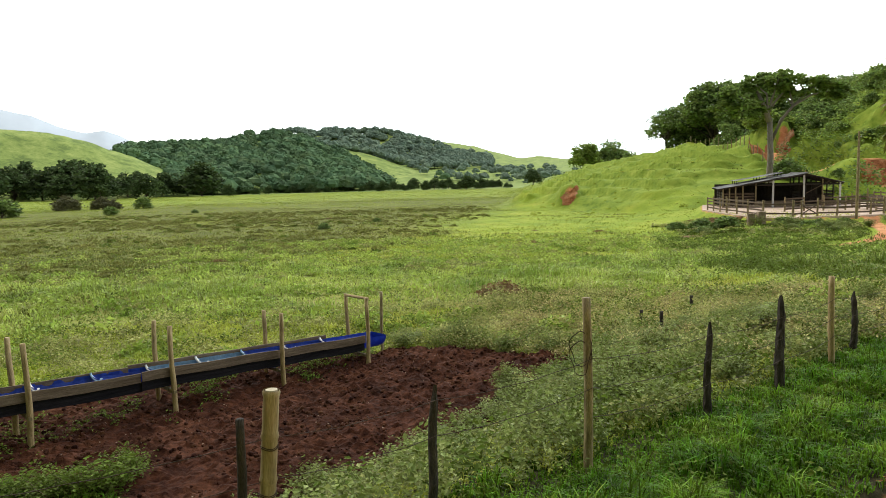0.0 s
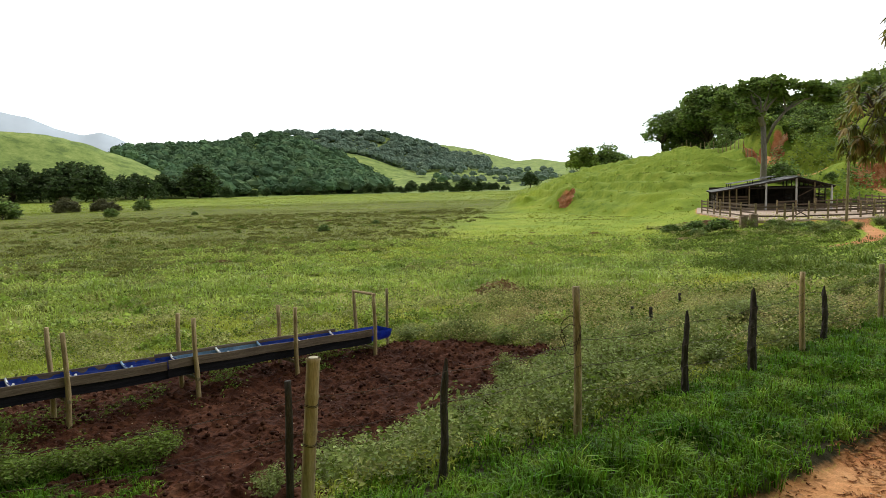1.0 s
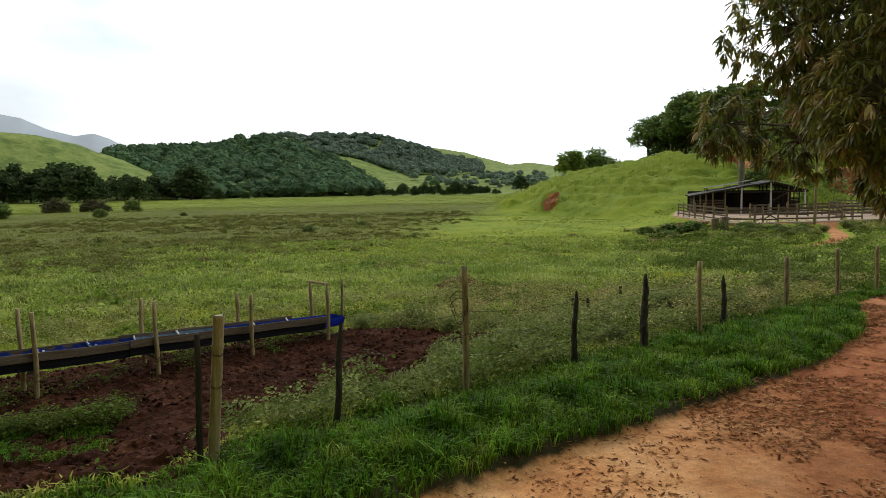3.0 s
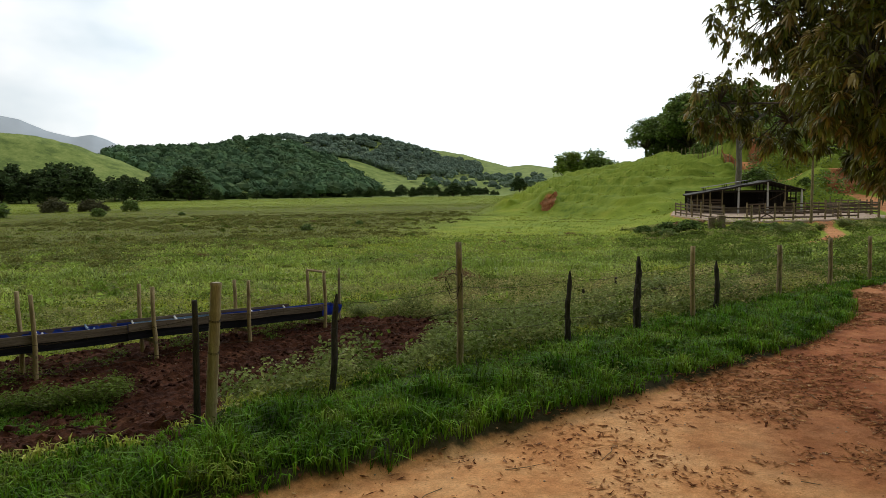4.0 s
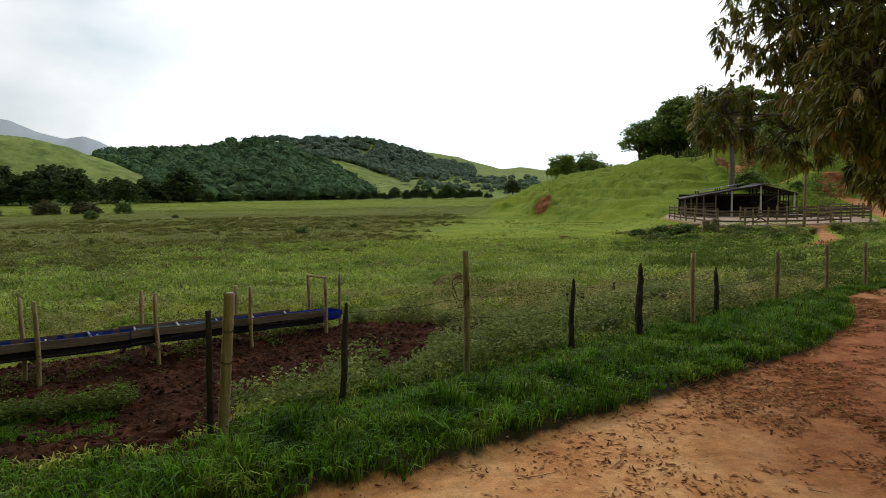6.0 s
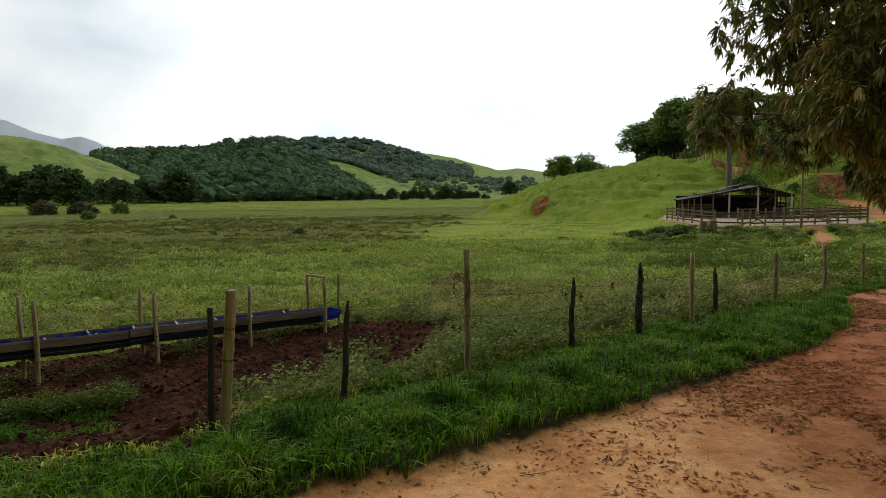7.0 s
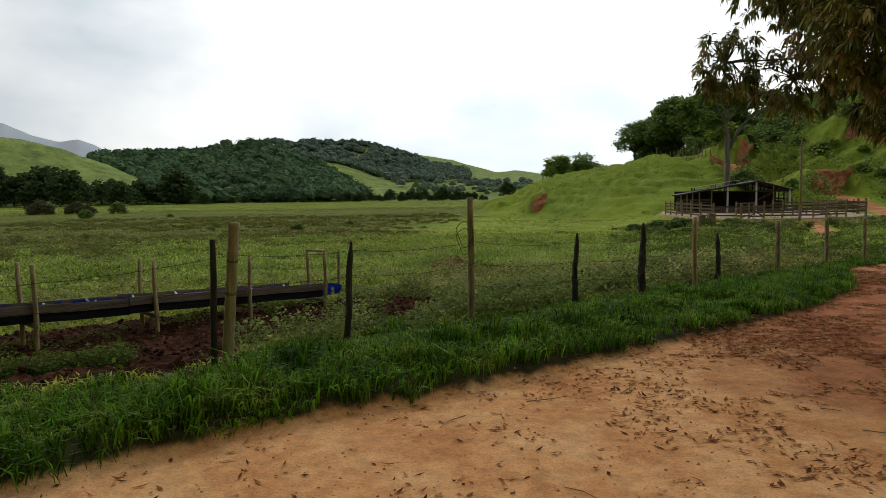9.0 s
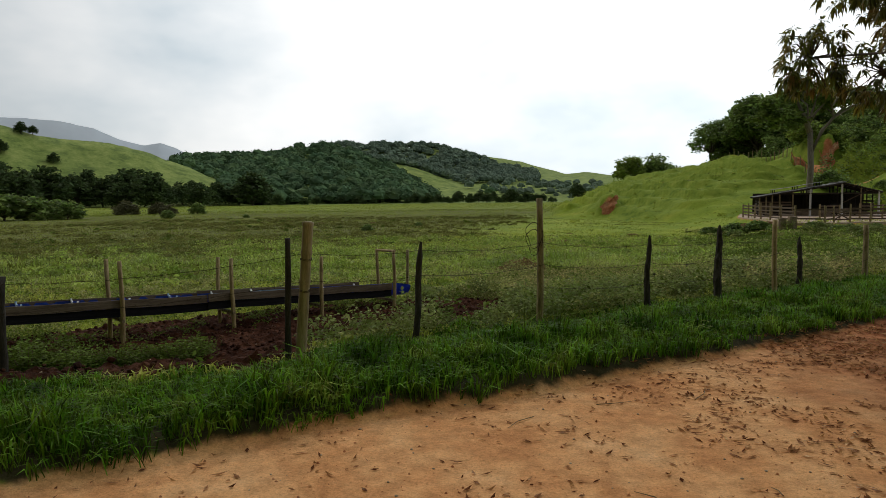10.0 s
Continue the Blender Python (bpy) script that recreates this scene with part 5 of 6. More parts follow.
for x, y, s in ((62, 150, 0.34), (67, 140, 0.36), (54, 150, 0.3), (72, 150, 0.4)):
    copy_tree(wide, x, y, s, 77 * x % 360, "dark broadleaf tree on the wooded slope")
for x, y, s in ((15.6, 56.6, 0.52), (14.2, 58.6, 0.50), (16.4, 58.4, 0.40), (13.6, 55.2, 0.34), (19.4, 54.9, 0.40), (20.6, 53.6, 0.3), (21.8, 54.8, 0.32), (24.2, 55.9, 0.30), (12.6, 60.5, 0.4)):
    copy_tree(shrub, x, y, s, 50 * x % 360, "low dark shrub below the yard edge", squash=0.75)


# undergrowth that closes the wooded slope
def undergrowth(n, seed, leaf, material, label):
    r = np.random.default_rng(seed)
    x, y = r.uniform(32, 78, n), r.uniform(86, 150, n)
    thick = fnoise(x / 3.2, y / 3.2, seed, 3)
    clear = np.abs(along(TRACK, x, y)[0]) > 2.0
    for cx, cy, cw, ch, ct in CUTS:
        u, q = turned(x - cx, y - cy, ct)
        clear &= np.hypot(u / (0.5 * cw), (q + 0.8) / 2.6) > 1
    bearing = np.degrees(np.arctan2(x - 0.5, y + 1.4))
    clear &= ((bearing > 15.5) & (bearing < 22.6) & (y > 97)) | (thick > 0.58)
    keep = clear & (thick > 0.43) & (x > 33 + (y - 90) * 0.1)
    x, y, thick = np.repeat(x[keep], 8), np.repeat(y[keep], 8), np.repeat(thick[keep], 8)
    p = np.stack([x + r.normal(0, 0.3, len(x)), y + r.normal(0, 0.3, len(x)), land(x, y) + r.random(len(x)) ** 0.6 * (0.3 + 9 * (thick - 0.43))], 1)
    v, f = leaf_quads(p, leaf, r)
    tagged(mesh_object("undergrowth", v, f, material), label, "undergrowth", kind="stuff")


undergrowth(9000, 31, 0.20, M_LEAF, "dense dark green undergrowth on the slope")
undergrowth(4500, 32, 0.20, M_LEAF_LIT, "light green undergrowth on the slope")


# line of trees at the far edge of the meadow
far_a = plant_tree(tree("meadow_tree", 14, 15, 1.2, 0.4, 0.72, 1900, 16, M_TREELINE, label="dark round tree at the meadow's far edge", group="trees along the meadow", clump_n=14, top_flat=0.75, centre=0.5, low=True), -172, 260, 1.0, 0)
far_b = plant_tree(tree("meadow_tree", 12, 13, 1.0, 0.35, 0.72, 1800, 17, M_TREELINE, label="dark spreading tree at the meadow's far edge", group="trees along the meadow", clump_n=16, top_flat=0.65, centre=0.5, low=True), -190, 262, 1.0, 0)
rng = random.Random(78)
LINE = [(-50, 0.05), (-42, 0.048), (-37.6, 0.0412), (-35.3, 0.0431), (-32.8, 0.0351), (-30.6, 0.0316), (-28.7, 0.022), (-26.5, 0.040), (-25.2, 0.03), (-24.2, 0.004), (-21, 0.001), (-18.4, 0.004), (-15.7, 0.0099), (-13.5, 0.004), (-10.3, 0.006), (-8.5, 0.0062), (-5.9, 0.0113), (-3.9, 0.003), (-2, 0.0)]
az = -50.0
while az < -2:
    d = rng.uniform(315, 350) if az < -24 else rng.uniform(335, 385)
    top = np.interp(az, *zip(*LINE)) * d + 4.0
    src, h = (far_a, 14) if rng.random() < 0.5 else (far_b, 12)
    s = max(0.22, top / h) * (rng.uniform(0.78, 1.04) if az < -24 else rng.uniform(0.45, 1.15))
    copy_tree(src, 1.5 + d * math.sin(radians(az)), -3.5 + d * math.cos(radians(az)), s, rng.uniform(0, 360))
    if az < -25 and rng.random() < 0.8:
        copy_tree(far_b, 1.5 + (d + 22) * math.sin(radians(az + 0.7)), -3.5 + (d + 22) * math.cos(radians(az + 0.7)), s * 0.8, rng.uniform(0, 360))
    az += math.degrees(s * 9.0 / d) * (rng.uniform(0.75, 1.15) if az < -24 else rng.uniform(0.3, 1.5))
copy_tree(far_a, 1.5 - 1.3, 330, 0.62, 30, "lone round tree in the meadow")
for az, d, s in ((-5.6, 330, 0.62), (-4.4, 345, 0.5), (-8.9, 340, 0.45)):
    copy_tree(far_b, 1.5 + d * math.sin(radians(az)), -3.5 + d * math.cos(radians(az)), s, 40 * s * 100 % 360)

for az, d, s in ((-41.9, 428, 0.55), (-41.2, 430, 0.42), (-40.0, 402, 0.5), (-38.6, 380, 0.3), (-34.5, 385, 0.25), (-32.5, 372, 0.35), (-43.2, 405, 0.6)):
    copy_tree(far_b, 1.5 + d * math.sin(radians(az)), -3.5 + d * math.cos(radians(az)), s, 53 * d % 360, "small dark tree on the green hillside")

# bushes out on the meadow
m_olive = shader("olive_leaves", [(0.3, (0.075, 0.075, 0.030)), (0.6, (0.125, 0.120, 0.050)), (0.8, (0.17, 0.16, 0.07))], 1.0, 0.7, bump=0, island=0.4, transmit=0.2)
m_brown = shader("dry_leaves", [(0.3, (0.19, 0.115, 0.045)), (0.6, (0.28, 0.18, 0.075)), (0.8, (0.34, 0.26, 0.10))], 1.0, 0.75, bump=0, island=0.4, transmit=0.2)
olive = plant_tree(tree("bush", 3.6, 6.4, 0.3, 0.08, 0.26, 2600, 18, m_olive, label="rounded olive-brown bush on the meadow", category="bush", group="meadow bushes", clump_n=12, centre=0.45, low=True, top_flat=0.8), -103, 143, 1.0, 0)
for x, y, s in ((-97.5, 148, 0.85), (-94, 146, 0.7)):
    copy_tree(olive, x, y, s, x * 13 % 360)
for x, y, s in ((-87, 147, 0.95), (-73.9, 114.4, 0.62)):
    copy_tree(shrub, x, y, s, x * 17 % 360, "dark green bush on the meadow")
for x, y, s in ((-93.2, 112.0, 1.5), (-97.2, 108.5, 2.0), (-101.0, 105.5, 2.2), (-96.0, 113.5, 1.7)):
    copy_tree(shrub, x, y, s, x * 31 % 360, "broad dark bush on the meadow", squash=0.8)
copy_tree(shrub, -18.6, 82.5, 0.24, 0, "small dark bush on the meadow")
copy_tree(shrub, -21.6, 70.5, 0.30, 90, "small dark bush on the meadow")
copy_tree(shrub, -60, 118, 0.30, 200, "small dark bush on the meadow")
brown = plant_tree(tree("bush", 0.75, 1.7, 0.1, 0.02, 0.07, 1300, 19, m_brown, label="low brown dried bush in the grass", category="bush", group="dry bushes", clump_n=9, centre=0.45, low=True, top_flat=0.8), -0.7, 23.1, 1.0, 0)
rng = random.Random(79)
for k in range(16):
    a, d = rng.uniform(-34, 14), rng.uniform(40, 100)
    copy_tree(brown, d * math.sin(radians(a)), d * math.cos(radians(a)), rng.uniform(0.35, 0.75), rng.uniform(0, 360), squash=0.7)


# ---- forest on the far hills ----
def forest(name, spots, leaf, per_tree, seed, label, size=(4.0, 7.0), material=None):
    nrng = np.random.default_rng(seed)
    spots = np.asarray(spots)
    n = len(spots)
    z = land(spots[:, 0], spots[:, 1])
    r = nrng.uniform(*size, n)
    cen = np.stack([spots[:, 0], spots[:, 1], z + r * 0.75], 1)
    # a lumpy body for each crown
    rings, around = 5, 8
    th = np.linspace(0.05, 0.62 * math.pi, rings)
    ph = np.arange(around) * 2 * math.pi / around
    d = np.stack([np.sin(th)[:, None] * np.cos(ph)[None], np.sin(th)[:, None] * np.sin(ph)[None], np.repeat(np.cos(th)[:, None], around, 1)], -1).reshape(-1, 3)
    k = d.shape[0]
    rr = (r[:, None] * (0.72 + 0.36 * nrng.random((n, k))))[..., None]
    v = (cen[:, None, :] + d[None] * rr * np.array([1, 1, 0.85])).reshape(-1, 3)
    i = np.arange(rings - 1)[:, None] * around + np.arange(around)[None]
    j = np.arange(rings - 1)[:, None] * around + (np.arange(around)[None] + 1) % around
    q = np.stack([i, i + around, j + around, j], -1).reshape(-1, 4)
    faces = (np.arange(n)[:, None, None] * k + q[None]).reshape(-1, 4)
    dd = nrng.normal(size=(n, per_tree, 3))
    dd[..., 2] = np.abs(dd[..., 2]) * 0.9 - 0.25
    dd /= np.linalg.norm(dd, axis=2)[..., None]
    pts = (cen[:, None, :] + dd * r[:, None, None] * nrng.uniform(0.9, 1.12, (n, per_tree, 1)) * np.array([1, 1, 0.85])).reshape(-1, 3)
    lv, lf = leaf_quads(pts, leaf, nrng)
    ob = mesh_object(name, np.concatenate([v, lv]), [faces, lf + len(v)], material or M_FOREST)
    tagged(ob, label, "forest", kind="stuff")


def spots_in(a0, a1, r0, r1, gap, seed, test=None):
    rng = np.random.default_rng(seed)
    area = math.radians(a1 - a0) * (r1 ** 2 - r0 ** 2) / 2
    n = int(area / gap ** 2)
    a = np.radians(rng.uniform(a0, a1, n))
    r = np.sqrt(rng.uniform(r0 ** 2, r1 ** 2, n))
    x, y = 1.5 + r * np.sin(a), -3.5 + r * np.cos(a)
    keep = np.ones(n, bool) if test is None else test(np.degrees(a), r, x, y)
    return np.stack([x[keep], y[keep]], 1)


def on_near_hill(a, r, x, y):
    own = np.interp(a, *zip(*RIDGES[1][2]))
    return (own > -0.008) & (a > -32 + 0.0 * r) & ((a > -28.5) | (r > 470)) & ~((a > -15.2) & (r > 470 + 40 * (-12 - a)))


def on_far_hill(a, r, x, y):
    own = np.interp(a, *zip(*RIDGES[3][2]))
    edge = np.interp(a, [-20, -15, -12, -9, -6, -4], [640, 646, 646, 646, 650, 700])
    return (own > 0.0) & (r > edge) & (vnoise(x / 30, y / 30, 5) > 0.10)


forest("forest", spots_in(-36, -11.6, 362, 590, 6.2, 91, on_near_hill), 0.85, 36, 92, "dense dark green forest covering a low hill", (2.8, 5.8))
forest("forest", spots_in(-34, -3.2, 600, 890, 6.6, 93, on_far_hill), 0.9, 30, 94, "dense forest on the far hill, with haze in its leaf colour", (2.8, 5.2), M_FOREST_HAZE)
forest("scattered_trees", spots_in(-9, 9, 480, 1040, 17, 95, lambda a, r, x, y: (fnoise(x / 90, y / 90, 9, 3) > 0.60) & (r < 960)), 0.8, 34, 96, "scattered trees on the far green hills, with haze in their leaf colour", (1.6, 4.6), M_FOREST_HAZE)
forest("scattered_trees", spots_in(-48, -28, 352, 440, 34, 97, lambda a, r, x, y: vnoise(x / 40, y / 40, 3) > 0.62), 0.7, 40, 98, "scattered dark trees on the green hillside", (2.0, 4.0))
forest("scattered_trees", spots_in(-17, -7, 520, 600, 22, 99, lambda a, r, x, y: vnoise(x / 40, y / 40, 8) > 0.6), 0.7, 40, 100, "scattered dark trees below the green spur", (2.0, 5.0))


# ---- unseen broad trees, added beside the road to shade the verge and the trough ----
unseen_tree = plant_tree(tree("unseen_shade_tree", 12, 12.5, 3.6, 0.42, 0.42, 8500, 21, label="unseen broad leafy tree added to darken the verge", group="roadside trees", clump_n=24, gaps=0.9, top_flat=0.8, centre=0.55), -9.3, -3.2, 1.0, 40)
copy_tree(unseen_tree, -17.5, 5.0, 1.0, 190)


# ---- mango tree beside the road ----
def build_mango():
    ob = thing("mango_tree", (9.4, 1.6, land1(9.4, 1.6)), 0, "mango tree with drooping long dark leaves over the road", "tree")
    rng, nrng = random.Random(31), np.random.default_rng(31)
    o = np.array([9.4, 1.6, land1(9.4, 1.6)])
    # the last two clumps are unseen, added to shade the road's right end
    clumps = [((6.5, 4.7, 5.1), (2.1, 2.2, 1.4)), ((4.62, 6.5, 3.72), (0.48, 0.55, 0.5)), ((6.0, 4.6, 3.85), (1.15, 1.25, 0.7)), ((5.35, 3.7, 3.75), (0.75, 0.75, 0.7)), ((6.05, 4.0, 3.05), (0.7, 0.7, 0.5)),
              ((7.2, 6.4, 4.3), (1.6, 1.4, 1.0)), ((8.6, 4.0, 5.6), (2.6, 2.8, 2.0)), ((8.0, 1.5, 6.0), (2.4, 2.4, 1.6)), ((10.5, 2.0, 6.0), (3.0, 3.0, 2.2)), ((5.2, 5.5, 4.75), (1.0, 1.0, 0.7)), ((5.55, 6.4, 3.45), (0.8, 0.7, 0.5)), ((6.4, 5.25, 2.95), (0.6, 0.65, 0.5)), ((12.6, 8.0, 6.0), (3.2, 3.2, 2.0)), ((12.8, 12.2, 6.2), (2.5, 2.5, 1.7))]
    counts = [980, 80, 380, 190, 140, 340, 520, 200, 300, 230, 120, 160, 300, 200]
    cen, base_dir = [], []
    for (c, r), n in zip(clumps, counts):
        d = nrng.normal(size=(n, 3))
        d /= np.linalg.norm(d, axis=1)[:, None]
        q = nrng.uniform(0.62, 1.03, (n, 1))
        cen.append(np.array(c) + d * np.array(r) * q)
        base_dir.append(d)
    cen, base_dir = np.concatenate(cen), np.concatenate(base_dir)
    per = 18
    n = len(cen) * per
    c = np.repeat(cen, per, 0)
    out = np.repeat(base_dir, per, 0) * 0.4 + nrng.normal(size=(n, 3)) * 0.85
    out[:, 2] -= 0.30
    out /= np.linalg.norm(out, axis=1)[:, None]
    length = nrng.uniform(0.09, 0.18, (n, 1))
    width = length * nrng.uniform(0.085, 0.125, (n, 1))
    side = np.cross(out, np.array([0, 0, 1.0]) + nrng.normal(size=(n, 3)) * 0.35)
    side /= np.linalg.norm(side, axis=1)[:, None] + 1e-6
    down = np.array([0, 0, -1.0])
    p0 = c + out * 0.02
    p1 = c + out * length * 0.36 + down * length * 0.06
    p2 = c + out * length * 0.66 + down * length * 0.22
    p3 = c + out * length * 0.88 + down * length * 0.46
    v = np.stack([p0, p1 - side * width, p1 + side * width, p2 - side * width * 0.8, p2 + side * width * 0.8, p3], 1) - o
    k = np.arange(n)[:, None] * 6
    tri = np.concatenate([k + np.array([[0, 2, 1]]), k + np.array([[3, 4, 5]])])
    quad = k + np.array([[1, 2, 4, 3]])
    young = np.repeat(nrng.random(len(cen)) < np.where(cen[:, 2] < 4.6, 0.20, 0.11), per)
    for flag, m, label in ((False, M_MANGO, ""), (True, M_MANGO_DRY, "young yellow-brown drooping leaves")):
        keep = young == flag
        mesh_object("crown" if not flag else "young_leaves", v[keep].reshape(-1, 3), [np.concatenate([np.arange(keep.sum())[:, None] * 6 + np.array([[0, 2, 1]]), np.arange(keep.sum())[:, None] * 6 + np.array([[3, 4, 5]])]), np.arange(keep.sum())[:, None] * 6 + np.array([[1, 2, 4, 3]])], m, ob, label)
    bm = tube([Vector((0, 0, -0.5)), Vector((0.05, 0, 1.2)), Vector((-0.1, 0.2, 2.6))], [0.42, 0.32, 0.27], 12, wobble=0.12, rng=rng)
    fork = Vector((-0.1, 0.2, 2.4))
    heads = [Vector(c) - Vector(o) for c, _ in clumps]
    for hd, r in zip(heads, (0.16, 0.04, 0.08, 0.05, 0.05, 0.09, 0.18, 0.15, 0.18, 0.07, 0.04, 0.05, 0.16, 0.12)):
        mid = fork.lerp(hd, 0.55) + Vector((0, 0, 0.35))
        tube([fork, fork.lerp(mid, 0.5) + Vector((0, 0, 0.15)), mid, hd], [r, r * 0.8, r * 0.6, r * 0.3], 7, bm=bm, wobble=0.1, rng=rng)
    part("trunk", bm, M_BARK, ob, smooth_faces=True)
    bm = bmesh.new()
    own = np.repeat(np.arange(len(clumps)), counts)
    for i in range(0, len(cen), 3):
        a, b = heads[own[i]], Vector(cen[i]) - Vector(o)
        m = a.lerp(b, 0.5) + Vector((rng.uniform(-0.1, 0.1), rng.uniform(-0.1, 0.1), 0.12))
        tube([a, m, b], [0.014, 0.010, 0.005], 4, bm=bm, cap=False)
    tagged(part("twig_growth", bm, M_BARK, ob), kind="stuff")


build_mango()


# ---- grass ----
def blades(roots, per, length, width, rng, lean=0.5, spread=0.05, comb=0.0):
    """Arching grass blades, several to each root; comb: how far the blades of one tuft bend the same way."""
    n = len(roots) * per
    base = np.repeat(roots, per, 0)
    base = base + np.stack([rng.normal(0, spread, n), rng.normal(0, spread, n), np.zeros(n)], 1)
    a = rng.uniform(0, 2 * math.pi, n)
    own = np.repeat(rng.uniform(0, 2 * math.pi, len(roots)), per)
    a = np.where(rng.random(n) < comb, own + rng.normal(0, 0.5, n), a)
    h = np.repeat(length, per) * rng.uniform(0.55, 1.15, n)
    w = width * rng.uniform(0.7, 1.3, n)
    k = lean * rng.uniform(0.2, 1.3, n)
    out = np.stack([np.cos(a), np.sin(a), np.zeros(n)], 1)
    b = a + math.pi / 2 + rng.uniform(-0.7, 0.7, n)
    side = np.stack([np.cos(b), np.sin(b), np.zeros(n)], 1)
    mid = base + out * (h * k * 0.35)[:, None] + np.array([0, 0, 1.0]) * (h * 0.62)[:, None]
    tip = base + out * (h * k)[:, None] + np.array([0, 0, 1.0]) * (h * (1.0 - 0.45 * k))[:, None]
    ww = (side * w[:, None])
    v = np.stack([base - ww * 0.6, base + ww * 0.6, mid - ww, mid + ww, tip], 1).reshape(-1, 3)
    i = np.arange(n)[:, None] * 5
    return v, [i + np.array([[0, 1, 3, 2]]), i + np.array([[2, 3, 4]])]


def scatter(n, x0, x1, y0, y1, rng, test):
    x, y = rng.uniform(x0, x1, n), rng.uniform(y0, y1, n)
    keep = test(x, y)
    x, y = x[keep], y[keep]
    return np.stack([x, y, land(x, y) - 0.01], 1)


def grass(name, roots, per, length, width, material, label, seed, **kw):
    v, f = blades(roots, per, length, width, np.random.default_rng(seed), **kw)
    tagged(mesh_object(name, v, f, material), label, "grass", kind="stuff")


def in_view(x, y, far=1e9):
    az = np.degrees(np.arctan2(x - 1.5, y + 4.2))
    return (az > -50) & (az < 36) & (np.hypot(x - 1.5, y + 4.2) < far)


rng = np.random.default_rng(51)


def verge(x, y):
    e, _ = along(ROAD_EDGE, x, y)
    f, way = along(FENCE, x, y)
    f = f + 0.80 * smooth((13.7 - way) / 1.0)
    edge = e - 0.35 * (fnoise(x * 1.3, y * 1.3, 7) - 0.5)
    return (edge > 0.0) & (f < 0.35 + 0.8 * (fnoise(x, y, 9) - 0.5)) & (rng.random(len(x)) < np.clip(0.6 + edge * 3.0, 0, 1)) & in_view(x, y)


roots = scatter(120000, -9, 15, -3, 20, rng, verge)
e, _ = along(ROAD_EDGE, roots[:, 0], roots[:, 1])
fb, way = along(FENCE, roots[:, 0], roots[:, 1])
fb = fb + 0.80 * smooth((13.7 - way) / 1.0)
grass("verge_grass", roots, 7, (0.17 + 0.09 * smooth(e / 0.55)) * (0.30 + 2.1 * fnoise(roots[:, 0] * 2.2, roots[:, 1] * 2.2, 12, 3) ** 2) * 1.15 * (1 - 0.5 * smooth((fb + 0.8) / 0.9)), 0.0068, M_GRASS, "long bright green grass on the roadside verge", 52, lean=0.85, spread=0.03, comb=0.65)


def slope(x, y):
    f, way = along(FENCE, x, y)
    s = inside(SOIL, x, y) + 0.7 * (fnoise(x * 1.1, y * 1.1, 81) - 0.5)
    return (f > 0.3 - 0.9 * smooth((13.7 - way) / 1.0)) & (s < -0.02) & in_view(x, y, 26)


roots = scatter(52000, -16, 14, 0, 22, rng, slope)
grass("meadow_grass", roots, 6, 0.06 + 0.26 * fnoise(roots[:, 0] * 0.9, roots[:, 1] * 0.9, 14) ** 2, 0.010, M_FIELD, "mixed short meadow grass and weeds", 53, lean=0.9, spread=0.07)


def meadow(x, y):
    r = np.hypot(x - 1.5, y + 4.2)
    f, _ = along(FENCE, x, y)
    e, _ = along(ROAD_EDGE, x, y)
    return (r > 22) & (f > 0.3) & (e > 0.3) & in_view(x, y, 85) & (np.abs(along(PATH_IN, x, y)[0]) > 0.9) & (rng.random(len(x)) < np.clip(1.25 - r / 62, 0.0, 1)) & (inside(SOIL, x, y) < 0)


roots = scatter(150000, -60, 36, 8, 80, rng, meadow)
tall = 0.5 * fnoise(roots[:, 0] / 4, roots[:, 1] / 4, 16) + 0.5 * fnoise(roots[:, 0] / 1.1, roots[:, 1] / 1.3, 17, 2)
band = np.exp(-((np.hypot(roots[:, 0] - 1.5, roots[:, 1] + 4.2) - 33) / 9) ** 2)
high = 0.07 + 1.3 * tall ** 3 * (0.4 + 0.9 * band)
wet = band * (1.0 - 0.55 * smooth((roots[:, 0] - 2) / 6) * smooth((36 - roots[:, 1]) / 8)) + 0.9 * (fnoise(roots[:, 0] / 7, roots[:, 1] / 5, 23, 3) - 0.5) > 0.42
sedge = rng.random(len(roots)) < np.where(wet, 0.8, 1.4) * dim_olive_zone(roots[:, 0], roots[:, 1])
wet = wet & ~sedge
rise = ~sedge & (roots[:, 0] > 7 + 5 * fnoise(roots[:, 0] / 4, roots[:, 1] / 4, 103, 2)) & (roots[:, 1] < 56)
wet = wet & ~rise
fresh = ~wet & ~sedge & ~rise
grass("rise_grass", roots[rise], 6, high[rise], 0.017, M_RISE, "rank dark green grass on the rise below the yard", 48, lean=1.0, spread=0.15)
grass("tall_meadow_grass", roots[fresh], 5, high[fresh], 0.019, M_FIELD, "tall seeding meadow grass", 54, lean=1.0, spread=0.16)
grass("dim_olive_sedge", roots[sedge], 5, high[sedge] * 0.8, 0.019, M_SEDGE_DIM, "short olive sedge, darkened to dim one side of the meadow", 57, lean=1.0, spread=0.16)
grass("lush_meadow_grass", roots[wet], 5, high[wet] * 1.15, 0.019, M_LUSH, "lush blue-green tufts of meadow grass", 50, lean=1.0, spread=0.14)


def far_meadow(x, y):
    r = np.hypot(x - 1.5, y + 4.2)
    e, _ = along(ROAD_EDGE, x, y)
    return (r > 42) & in_view(x, y, 190) & (inside(YARD, x, y) < -0.5) & ((e > 0.5) | (e < -8)) & (np.abs(along(PATH_IN, x, y)[0]) > 1.0) & (np.abs(along(TRACK, x, y)[0]) > 1.7)


roots = scatter(34000, -120, 75, 35, 185, rng, far_meadow)
